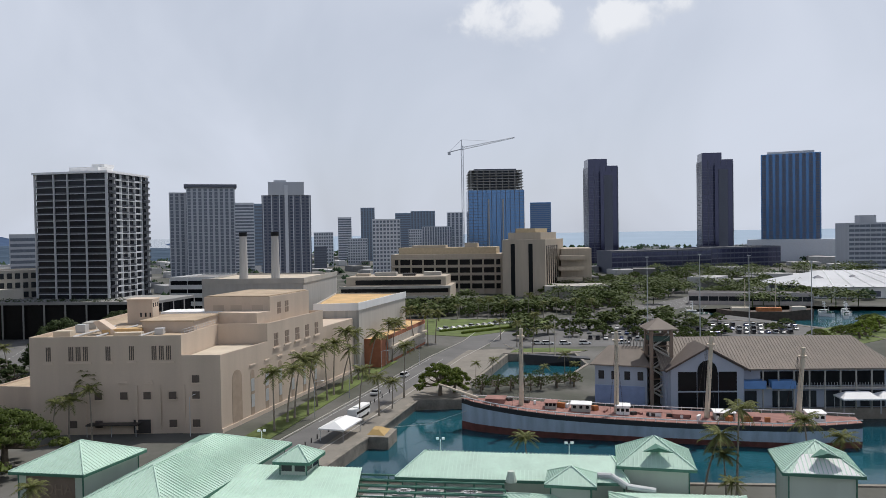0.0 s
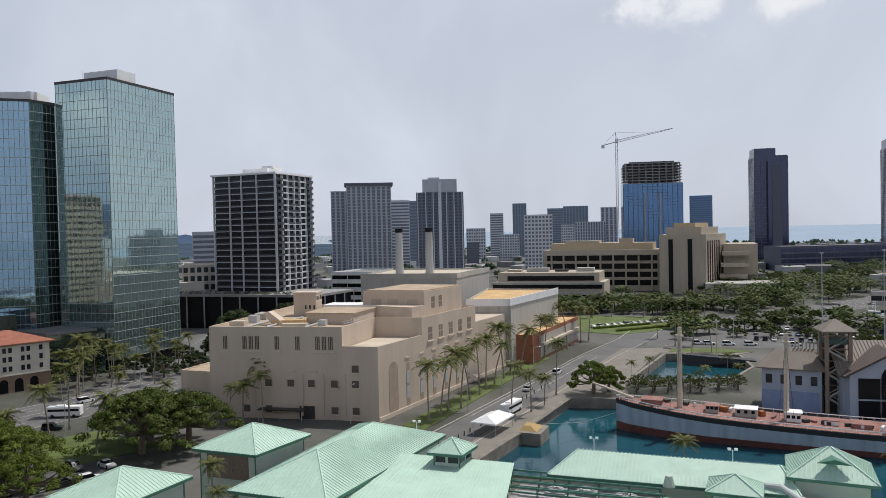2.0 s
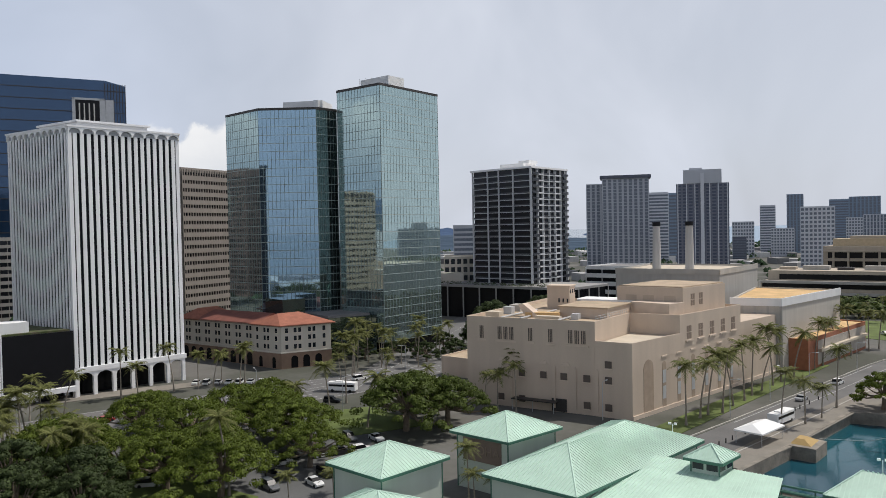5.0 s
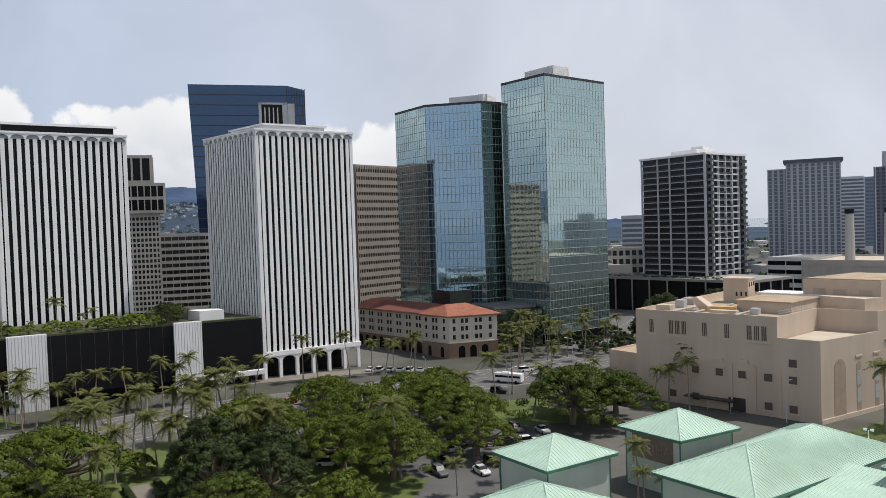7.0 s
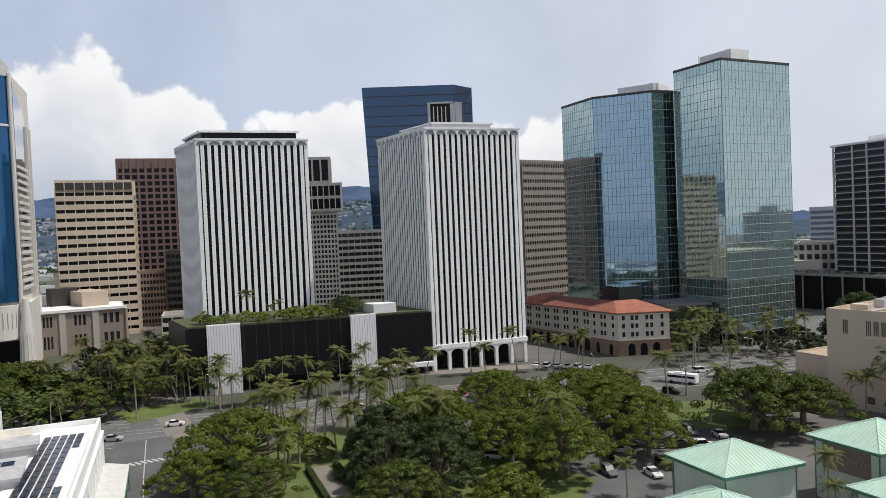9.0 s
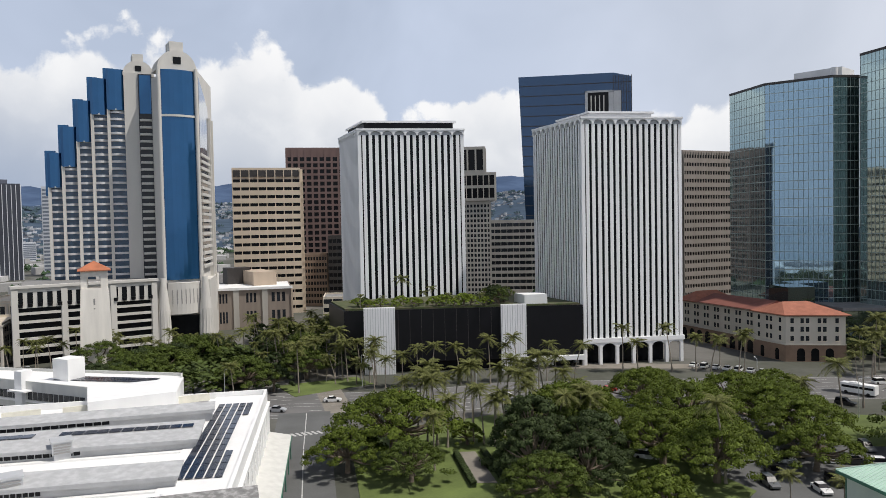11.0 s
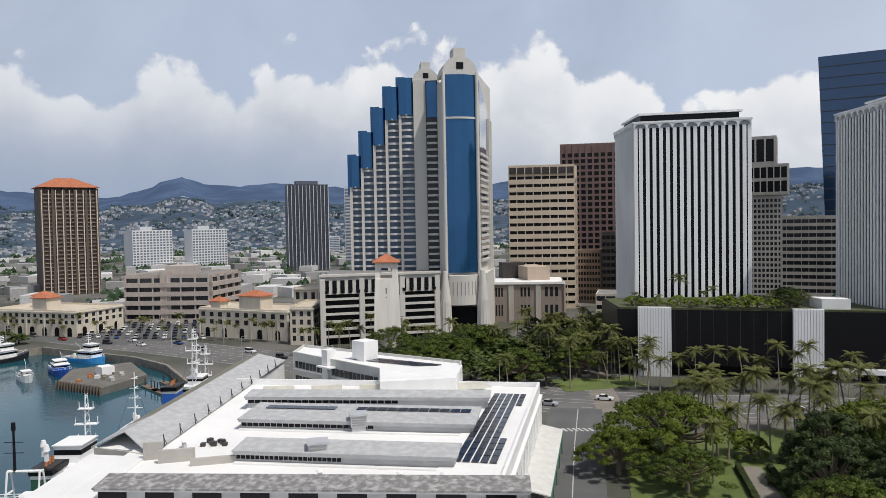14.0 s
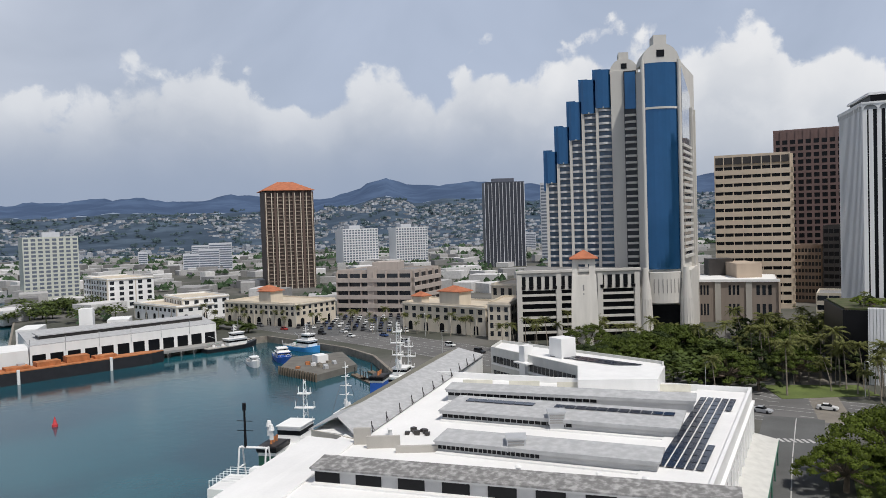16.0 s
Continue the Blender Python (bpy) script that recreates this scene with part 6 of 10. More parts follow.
# white banded garage behind the plant
# the black bands of both garages stand for shade between the decks
ribbed_block("white_banded_garage", [(-148, 405), (-88, 396), (-84, 430), (-142, 440)], 0, 24.5, 5, 6, white_paint, glass_void_black, "white-banded parking garage behind the plant", band=0.52, deep=0.8, fin_w=0.1, cat="parking garage")
ribbed_block("white_banded_garage", [(-104, 372), (-62, 370), (-60, 400), (-102, 402)], 0, 22.5, 3, 4, white_paint, glass_void_black, "low white-banded parking garage with dark decks", band=0.5, deep=0.8, fin_w=0.1, cat="parking garage")


# ---- federal building: low terraces and a tall block with dark slots ----
def federal():
    dk = mat("federal_tan", (0.45, 0.385, 0.305), 0.9, var=0.08, streak=1)
    e = thing("federal_building", (20, 560, 0), "tan concrete federal building with dark vertical slots and long terraces", "office building")
    T = [(42, 533), (72, 529), (92, 575), (50, 580)]
    add_block(e, "tall_block", T, 0, 40.5, dk)
    add_block(e, "attic", inset(T, 4), 40.5, 45.5, dk)
    add_block(e, "roof_house", inset(T, 9), 45.5, 48.5, mat("fed_roof", (0.5, 0.4, 0.25), 0.9))
    for s0, s1 in ((6.0, 9.0), (18.5, 21.5)):
        bm = bmesh.new()
        wbox(bm, T[0], T[1], s0, s1, 0, 37.5, -0.1, 0.15)
        part("slot_window", bm, glass_void_black, e)
    for k in range(6):
        bm = bmesh.new()
        wbox(bm, T[1], T[2], 3 + k * 5.5, 5.5 + k * 5.5, 4, 36, -0.1, 0.15)
        part("slot_window", bm, glass_void_black, e)
    low = [(-65, 470), (4, 466), (8, 500), (-60, 508)]
    add_block(e, "terrace_wing", low, 0, 13, dk)
    add_block(e, "terrace_roof", inset(low, 3), 13, 19, dk)
    for z in (5.7, 11.9):
        bm = bmesh.new()
        wbox(bm, low[0], low[1], -0.5, 69.5, z, z + 1.5, -0.2, 1.8)
        part("terrace_edge", bm, concrete, e)
    for k, w in enumerate((9, 14, 8, 11)):
        bm = bmesh.new()
        box(bm, -52 + k * 15, 486 - k * 0.8, 18.9, w, 7, 1.6 + 0.9 * (k % 2), -4)
        part("roof_house", bm, (dk, concrete, bronze, concrete)[k], e)
    for z in (3, 9.2):
        bm = bmesh.new()
        wbox(bm, low[0], low[1], 0.5, 68, z, z + 2.6, -0.1, 0.15)
        part("window_band", bm, glass_void_black, e)
    bm = bmesh.new()
    wbox(bm, inset(low, 3)[0], inset(low, 3)[1], 6, 60, 14, 17, -0.1, 0.15)
    part("window_band", bm, glass_void_black, e)
    wing = [(-40, 575), (44, 560), (50, 590), (-36, 600)]
    add_block(e, "long_wing", wing, 0, 30, dk)
    add_block(e, "long_attic", inset(wing, 5), 30, 35, mat("fed_roof2", (0.52, 0.42, 0.28), 0.9))
    # black bands on this wing stand for its shadowed open floors
    for z in (4, 10, 16, 22):
        bm = bmesh.new()
        wbox(bm, wing[0], wing[1], 3, 84, z, z + 4.0, -0.1, 0.15)
        part("window_band", bm, glass_void_black, e)
        bm = bmesh.new()
        wbox(bm, wing[0], wing[1], 1, 85, z + 4.0, z + 5.1, -0.1, 2.2)
        part("gallery_edge", bm, dk, e)
    for k in range(9):
        bm = bmesh.new()
        wbox(bm, wing[0], wing[1], 6 + k * 9.2, 7.2 + k * 9.2, 0, 26, 0.1, 1.4)
        part("gallery_pier", bm, dk, e)
    for x, y, sx, sy, h in ((-10, 583, 26, 12, 4.5), (22, 577, 10, 9, 6.0)):
        bm = bmesh.new()
        box(bm, x, y, 34.8, sx, sy, h - 2.5, -9)
        part("roof_house", bm, dk, e)
    right = [(88, 560), (110, 556), (116, 600), (94, 606)]
    add_block(e, "end_block", right, 0, 33, dk)
    for k in range(3):
        add_block(e, "balcony", [(84 + k, 552 + k), (102 + k, 549 + k), (104 + k, 565), (86 + k, 568)], 9 + k * 8, 12 + k * 8, dk)
    add_block(e, "podium", [(70, 520), (118, 515), (120, 545), (75, 550)], 0, 8, concrete)


federal()
ribbed_block("dark_office_slab", [(180, 800), (300, 838), (290, 880), (172, 840)], 0, 24, 4, 20, haze_deep, glass_dark, "long low dark-glass office slab", band=0.25, deep=0.3)
ribbed_block("dark_office_slab", [(296, 850), (398, 884), (388, 920), (288, 890)], 0, 25, 4, 18, haze_deep, glass_dark, "long low dark-glass office slab", band=0.25, deep=0.3)
# harbour sheds with white roofs
pale_sheet = mat("pale_sheet_roof", (0.50, 0.51, 0.53), 0.7, var=0.14, scale=0.05, streak=0)
sh = thing("white_harbour_shed", (262, 505, 0), "broad harbour shed with a pale sheet roof", "shed")
pts = [(241, 484), (330, 470), (345, 560), (236, 552), (229, 528)]
add_block(sh, "wall", pts, 0, 7.5, white_paint)
o = inset(pts, -2.5)
bm = bmesh.new()
peak = [(272, 545, 14.5), (322, 540, 14.5)]
v = [bm.verts.new((*p, 7.4)) for p in o]
a, b = bm.verts.new(peak[0]), bm.verts.new(peak[1])
for f in ((v[0], v[1], b, a), (v[1], v[2], b), (v[2], v[3], a, b), (v[3], v[4], a), (v[4], v[0], a)):
    bm.faces.new(f)
part("roof", bm, pale_sheet, sh)
for k in range(7):
    bm = bmesh.new()
    p = Vector((*o[0], 7.6)).lerp(Vector((*o[1], 7.6)), 0.12 + k * 0.125)
    q = Vector((272, 545, 14.7)).lerp(Vector((322, 540, 14.7)), 0.08 + k * 0.14)
    rod(bm, p, q, 0.5, n=4)
    part("roof_light", bm, white_paint, sh)
for k in range(2):
    bm = bmesh.new()
    hip_roof(bm, rect(258 + 24 * k, 516, 7, 7, -8), 10.5, 13.0, 0.05, 0.3)
    part("roof_vent", bm, haze_deep, sh)
for a, b, n in ((pts[0], pts[1], 9), (pts[4], pts[0], 6)):
    L = length(a, b)
    for k in range(n):
        bm = bmesh.new()
        wbox(bm, a, b, L * (k + 0.15) / n, L * (k + 0.85) / n, 1 if n == 9 else 4, 4.6 if n == 9 else 6.8, -0.1, 0.12)
        part("window", bm, haze_deep, sh)
ribbed_block("harbour_office", [(150, 459), (217, 440), (221, 452), (154, 471)], 0, 7.4, 1, 12, mat("pink_white_wall", (0.52, 0.46, 0.43), 0.85, var=0.12, streak=1), window_dark, "low pinkish-white harbour office", top=2.4)

# ---- far towers on the mountain side ----
def slim_dark(az, dist, w, h):
    pts = facing(az, dist, w, 26, 8)
    e = shell("dark_ribbed_tower", pts, 0, h, mat("dark_tower_glass", (0.045, 0.05, 0.065), 0.4, var=0.15), "dark tower with thin white ribs", "tower block")
    for i in (0, 1):
        fins(e, pts[i], pts[i + 1], 0, h - 1, 12 if i == 0 else 7, 0.5, 0.5, haze_white, "rib")
    add_block(e, "roof_house", facing(az, dist + 6, w * 0.55, 12, 8), h, h + 4, haze_deep)


slim_dark(98.7, 800, 42, 90)
far_tower(95.5, 850, 11, 90, 20, "slim grey tower with thin bands", haze_grey, haze_dark, "bands", 24, 3)


def orange_top():
    az, dist, w, h = 115.1, 600, 36, 77
    pts = facing(az, dist, w, 30, 10)
    e = shell("brown_balcony_tower", pts, 0, h, mat("dark_brown_body", (0.075, 0.055, 0.047), 0.7, var=0.15), "brown balcony tower with an orange tiled pyramid roof", "apartment tower", parapet=0.5)
    for i in (0, 1):
        a, b = pts[i], pts[i + 1]
        L = length(a, b)
        strips(e, a, b, [3 + 2.85 * k for k in range(25)], 0.55, mat("pale_balcony", (0.27, 0.21, 0.17), 0.85), "balcony", d1=0.7, s0=1, s1=L - 1)
        fins(e, a, b, 0, h - 1, 6, 1.7, 1.2, mat("dark_pier", (0.12, 0.085, 0.07), 0.85), "pier")
        fins(e, a, b, 0, h - 2, 9, 0.55, 1.35, cream, "slim_pier")
    bm = bmesh.new()
    hip_roof(bm, pts, h + 0.2, h + 7.5, 0.3, 2.2)
    part("roof", bm, red_tile, e, "orange tiled roof")


orange_top()
for az, w in ((109.9, 46), (106.0, 42)):
    tw = far_tower(az, 900, w, 45, 22, "white slab block with vertical ribs and balconies", mat("slab_white", (0.70, 0.71, 0.72), 0.85, var=0.06, streak=1), haze_dark, "grid", 14, 12, 25, "white_twin_slab")
    add_block(tw, "roof_house", facing(az + 0.3, 905, 14, 12, 25), 45, 49, haze_white)
t = far_tower(131.1, 620, 37, 46.5, 18, "pale green-white apartment slab", mat("pale_green_wall_far", (0.56, 0.58, 0.52), 0.85), haze_dark, "grid", 15, 8, 10)
add_block(t, "roof_house", facing(131, 624, 12, 8, 10), 46, 50, haze_white)
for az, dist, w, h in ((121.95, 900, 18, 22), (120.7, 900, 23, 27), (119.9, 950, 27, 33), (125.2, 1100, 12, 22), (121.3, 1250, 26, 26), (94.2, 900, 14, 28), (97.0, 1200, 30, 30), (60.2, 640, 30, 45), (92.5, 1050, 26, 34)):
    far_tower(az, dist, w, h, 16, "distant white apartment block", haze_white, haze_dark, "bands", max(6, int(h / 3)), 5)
# ---- white harbour warehouse with saw-tooth monitors ----
def warehouse():
    R0, R1 = (-74.0, 5.2), (-147.5, 22.8)
    u = (Vector(R1) - Vector(R0)).normalized()
    L0, L1 = (-70, -48.5), (-158.5, -40.0)
    pts = [R0, R1, L1, L0]
    e = thing("white_warehouse", (-112, -14, 0), "white-coated harbour warehouse with roof monitors and solar panels", "warehouse")
    add_block(e, "wall", pts, 0, 12.7, white_paint)
    add_block(e, "roof", inset(pts, 0.5), 12.7, 13.0, roof_white)
    # raised strip along the street with the solar field
    strip = [along(R0, R1, 6, -0.3), along(R0, R1, 74.6, -0.3), along(R0, R1, 74.6, -9.5), along(R0, R1, 6, -9.5)]
    add_block(e, "street_roof", strip, 13.0, 13.35, roof_white)
    for a, b, h in ((R0, R1, 14.1), (R1, L1, 14.2)):
        bm = bmesh.new()
        wbox(bm, a, b, 0, length(a, b), 12.7, h, -0.5, 0.02)
        part("parapet", bm, white_paint, e)
    bm = bmesh.new()
    wbox(bm, R0, R1, 0, length(R0, R1), 11.2, 11.8, -0.1, 0.5)
    part("cornice", bm, white_paint, e)
    windows(e, R0, R1, 6.0, 11.0, 14, 1, 0.5, 0.7, window_dark, s0=6, s1=75)
    for k in range(15):
        bm = bmesh.new()
        c = 6 + k * 4.93
        wbox(bm, R0, R1, c - 0.35, c + 0.35, 0, 11.2, -0.1, 0.35)
        part("pilaster", bm, white_paint, e)
    for x0, x1, z in ((8, 38, 4.2), (39, 76, 5.0)):
        bm = bmesh.new()
        hull8(bm, [(*along(R0, R1, s, d), zz) for s, d, zz in ((x0, 0.1, z + 0.5), (x0, 4.4, z - 0.4), (x1, 4.4, z - 0.4), (x1, 0.1, z + 0.5))] + [(*along(R0, R1, s, d), zz + 0.2) for s, d, zz in ((x0, 0.1, z + 0.5), (x0, 4.4, z - 0.4), (x1, 4.4, z - 0.4), (x1, 0.1, z + 0.5))])
        part("street_canopy", bm, mat("canopy_cream", (0.60, 0.595, 0.56), 0.7), e, "cream metal street canopy")
        bm = bmesh.new()
        wbox(bm, R0, R1, x0, x1, z - 0.9, z - 0.35, 4.38, 4.5)
        part("canopy_fascia", bm, green_trim, e)
        for k in range(5):
            x, y = along(R0, R1, x0 + 0.4 + (x1 - x0 - 0.8) * k / 4, 4.2)
            bm = bmesh.new()
            rod(bm, (x, y, 0), (x, y, z - 0.4), 0.12)
            part("canopy_post", bm, green_trim, e)
    # roof monitors: grey low-pitched roof, one strip of windows part of the way
    # each: the roof's front edge at both ends, depth, how far the windows go, height, roof, window height
    specs = (((-89.7, -40.1), (-84.6, 12.0), 4.2, 1.0, 14.95, roof_worn, 1.5), ((-104.7, -27.3), (-98.9, 4.1), 5.2, 0.48, 14.6, roof_weathered, 0.62), ((-122.2, -30.8), (-115.1, 7.7), 9.6, 0.57, 14.6, roof_weathered, 0.62), ((-135.5, -32.8), (-130.2, 11.4), 4.2, 0.62, 15.2, roof_weathered, 0.62))
    for i, (a, b, dep, wend, zf, m, wh) in enumerate(specs):
        L = length(a, b)
        u = (Vector(b) - Vector(a)).normalized()
        bm = bmesh.new()
        ring = [along(a, b, 0, 0), along(a, b, L, 0), along(a, b, L, -dep), along(a, b, 0, -dep)]
        rise = 0.45
        hull8(bm, [(*p, zf + (rise if k > 1 else 0)) for k, p in enumerate(ring)] + [(*p, zf + 0.22 + (rise if k > 1 else 0)) for k, p in enumerate(ring)])
        part("monitor_roof", bm, m, e, "weathered grey monitor roof")
        bm = bmesh.new()
        ring = [along(a, b, 0.5, -0.45), along(a, b, L - 0.5, -0.45), along(a, b, L - 0.5, -dep + 0.15), along(a, b, 0.5, -dep + 0.15)]
        hull8(bm, [(*p, 12.98) for p in ring] + [(*p, zf + (rise - 0.03 if k > 1 else 0)) for k, p in enumerate(ring)])
        part("monitor_wall", bm, monitor_grey, e)
        bm = bmesh.new()
        wbox(bm, a, b, 0.2, L - 0.2, zf - (0.35 if i else 0.2), zf - 0.003, -0.42, -0.02)
        part("monitor_fascia", bm, monitor_grey, e)
        n = 22 if i else 9
        w = L * wend / n
        for k in range(n):
            bm = bmesh.new()
            wbox(bm, a, b, 0.5 + w * k + 0.07, 0.5 + w * k + (w - 0.07 if i else w * 0.62), zf - 0.38 - wh, zf - 0.38 + (0.15 if i == 0 else 0), -0.5, -0.38)
            part("monitor_window", bm, glass_void_black, e)
        bm = bmesh.new()
        wbox(bm, a, b, 0.4, L - 0.4, 13.0, 13.25, -0.4, 0.5)
        part("monitor_kerb", bm, roof_white, e)
    # solar panels along the street side and in a row
    for k in range(5):
        for j in range(14):
            if k == 0 and 3 < j < 11:
                continue
            s = 26.5 + j * 2.95
            bm = bmesh.new()
            wbox(bm, R0, R1, s, s + 2.65, 13.5, 13.6, -2.9 - k * 1.25, -1.9 - k * 1.25)
            part("solar_panel", bm, solar_mat, e)
    for j in range(20):
        if j in (7, 8):
            continue
        bm = bmesh.new()
        a, b = (-128.4, -27.0), (-121.9, 7.6)
        L = length(a, b)
        wbox(bm, a, b, j * L / 20, j * L / 20 + L / 20 - 0.15, 15.2, 15.3, -0.9, 0.9)
        part("solar_panel", bm, solar_mat, e)
    for x, y in ((-104.5, -15.2), (-119.5, -10.8)):
        v = thing("rooftop_cooler", (x, y, 13), "galvanised rooftop cooling unit on a frame", "air conditioner", "rooftop coolers")
        for name, z, sx, sz in (("cabinet", 14.0, 2.6, 1.7), ("hood", 15.75, 2.9, 0.3), ("base_frame", 13.0, 2.2, 0.95)):
            bm = bmesh.new()
            box(bm, x, y, z, sx, sx, sz, 10)
            part(name, bm, steel, v)
        for k in range(4):
            bm = bmesh.new()
            box(bm, x + 1.3, y + 0.2, 14.2 + k * 0.38, 0.12, 2.2, 0.22, 10)
            part("louvre", bm, concrete_grey, v)
    for x, y in ((-96.0, -3.5), (-95.2, 2.2), (-113.0, -36.5), (-97.5, -14.0)):
        v = thing("roof_vent", (x, y, 13), "small white roof vent with a cap", "vent", "roof vents")
        bm = bmesh.new()
        rod(bm, (x, y, 13), (x, y, 13.9), 0.42, 0.3, 10)
        part("pipe", bm, steel, v)
        bm = bmesh.new()
        rod(bm, (x, y, 13.9), (x, y, 14.15), 0.5, 0.35, 10)
        part("cap", bm, white_paint, v)
    # long quay shed with a low gable, and the white slope nearest the tower
    s = thing("quay_shed", (-145, -44, 0), "grey-roofed quay shed along the water", "shed")
    add_block(s, "wall", [(-112.5, -41), (-184, -34.5), (-186, -45.8), (-115.5, -50.6)], 0, 12.6, white_paint)
    bm = bmesh.new()
    hull8(bm, [(-108.5, -40.0, 13.2), (-184, -34.2, 13.2), (-185, -40.8, 14.7), (-116.0, -46.6, 14.7), (-108.5, -40.0, 13.4), (-184, -34.2, 13.4), (-185, -40.8, 14.9), (-116.0, -46.6, 14.9)])
    part("inner_roof", bm, roof_weathered, s)
    bm = bmesh.new()
    hull8(bm, [(-116.0, -46.6, 14.7), (-126.0, -45.8, 14.7), (-126.5, -50.6, 12.7), (-115.0, -51.3, 12.7), (-116.0, -46.6, 14.9), (-126.0, -45.8, 14.9), (-126.5, -50.6, 12.9), (-115.0, -51.3, 12.9)])
    part("end_roof", bm, roof_weathered, s)
    bm = bmesh.new()
    hull8(bm, [(-126.0, -45.8, 14.7), (-185, -40.8, 14.7), (-186.5, -46.2, 12.7), (-126.5, -50.6, 12.7), (-126.0, -45.8, 14.9), (-185, -40.8, 14.9), (-186.5, -46.2, 12.9), (-126.5, -50.6, 12.9)])
    part("quay_roof", bm, mat("olive_roof", (0.20, 0.19, 0.145), 0.9, var=0.2), s)
    bm = bmesh.new()
    hull8(bm, [(-109.2, -40.4, 11.5), (-109.4, -40.6, 11.5), (-115.4, -50.9, 11.5), (-115.2, -50.9, 11.5), (-109.2, -40.4, 13.25), (-109.4, -40.6, 13.25), (-115.4, -50.9, 12.75), (-115.2, -50.9, 12.75)])
    part("gable_wall", bm, cream_pale, s)
    for k in range(11):
        bm = bmesh.new()
        x, y = -113 - k * 6.2, -39.4 + k * 0.46
        rod(bm, (x, y, 13.3), (x - 0.5, y - 0.3, 15.0), 0.09, n=5)
        rod(bm, (x - 0.9, y, 13.4), (x - 0.3, y - 0.2, 14.5), 0.06, n=5)
        part("roof_post", bm, bronze, s)
    bm = bmesh.new()
    hull8(bm, [(-70, -41.5, 13.0), (-108.0, -40.5, 13.0), (-112.5, -50.4, 12.2), (-70, -51.5, 12.2), (-70, -41.5, 13.3), (-108.0, -40.5, 13.3), (-112.5, -50.4, 12.5), (-70, -51.5, 12.5)])
    part("white_slope", bm, roof_white, s)
    bm = bmesh.new()
    prism(bm, [(-70, -42.5), (-70, -51), (-112, -50), (-108, -41.5)], 0, 12.3)
    part("front_wall", bm, white_paint, s)
    for k, (y, w, h) in enumerate(((-39.2, 2.6, 2.6), (-35.4, 5.0, 1.9), (-29.5, 6.8, 1.1))):
        bm = bmesh.new()
        box(bm, -107.6 + 1.4 * k, y, 12.9, 0.6, w, h, 12)
        part("stepped_parapet", bm, concrete, s)
    for k in range(7):
        bm = bmesh.new()
        box(bm, -113.5 - (k % 3) * 0.9, -30.5 - k * 0.55, 13.0, 0.8, 0.7, 0.5 + 0.2 * (k % 2), k * 31)
        solid("roof_scrap", bm, bronze, "small dark box standing on the white roof", "box", "", "roof boxes")
    # three-storey white office at the shed's end
    O = [(-179.0, -31.5), (-155.5, -9.2), (-155.5, 7.6), (-162, 8.0), (-189.5, -30.5)]
    o = shell("pier_office", O, 0, 16.2, mat("office_offwhite", (0.56, 0.56, 0.53), 0.85, var=0.1, streak=1), "off-white three-storey pier office with ribbon windows", "office building", roof=roof_white, parapet=0.7)
    for z in (9.0, 12.4):
        for s0, s1, n in ((1.0, 12.5, 8), (15.5, 31.5, 11)):
            windows(o, O[0], O[1], z, z + 1.9, n, 1, 0.86, 0.86, window_dark, s0=s0, s1=s1, d=0.08)
        bm = bmesh.new()
        wbox(bm, O[0], O[1], 0.5, 32, z - 0.35, z - 0.02, -0.1, 0.22)
        part("sill_band", bm, white_paint, o)
    bm = bmesh.new()
    wbox(bm, O[0], O[1], 12.9, 15.0, 11.5, 18.2, -1.5, 0.9)
    part("stair_bay", bm, white_paint, o)
    bm = bmesh.new()
    wbox(bm, O[0], O[1], 12.2, 17.0, 14.3, 14.6, -0.2, 2.0)
    part("balcony", bm, white_paint, o)
    add_block(o, "roof_house", rect(-169.5, -13.5, 4.4, 4.0, 43), 15.5, 20.0, white_paint)
    add_block(o, "white_wing", [(-141.5, -8.6), (-143.5, 5.9), (-156.5, 7.9), (-155.6, -9.4)], 11, 16.3, white_paint)
    for k in range(14):
        bm = bmesh.new()
        wbox(bm, (-172, -18), (-158, 3), 3 + (k % 7) * 3.1, 5.9 + (k % 7) * 3.1, 15.75, 15.85, -0.2 - 2.0 * (k // 7), 1.5 - 2.0 * (k // 7))
        part("solar_panel", bm, solar_mat, o)
    for k in range(5):
        bm = bmesh.new()
        box(bm, -148.5 + k * 0.3, -29 + k * 9.5, 13.2, 0.5, 6.0, 1.3, 4)
        sk = solid("roof_skylight", bm, mat("skylight_cream", (0.66, 0.64, 0.55), 0.5), "low cream skylight box on the warehouse roof", "skylight", "", "skylights")
    g = thing("gate_lodge", (-197, -48, 0), "cream lodge with an olive hip roof", "building")
    lodge = [(-190, -54.0), (-189.5, -44.5), (-206, -43.5), (-207, -53)]
    add_block(g, "wall", lodge, 0, 7.6, cream_pale)
    bm = bmesh.new()
    hip_roof(bm, lodge, 7.8, 10.6, 0.4, 0.8)
    part("roof", bm, mat("olive_tile", (0.22, 0.21, 0.14), 0.9, var=0.2), g)
    windows(g, lodge[0], lodge[1], 4.0, 7.2, 3, 1, 0.4, 0.7)


warehouse()


# ---- green-roofed market hall ----
def seams(bm, a, b, c, d, step, h=0.08, w=0.07):
    """Standing seams on the roof plane a-b (eave) to d-c (ridge)."""
    a, b, c, d = Vector(a), Vector(b), Vector(c), Vector(d)
    n = max(2, int((b - a).length / step))
    e = (b - a).normalized() * w
    nrm = (b - a).cross(d - a).normalized()
    if nrm.z < 0:
        nrm = -nrm
    for k in range(n + 1):
        p = a.lerp(b, k / n)
        q = p + (d - a)
        # clip the seam to the sloping hip lines
        t = k / n
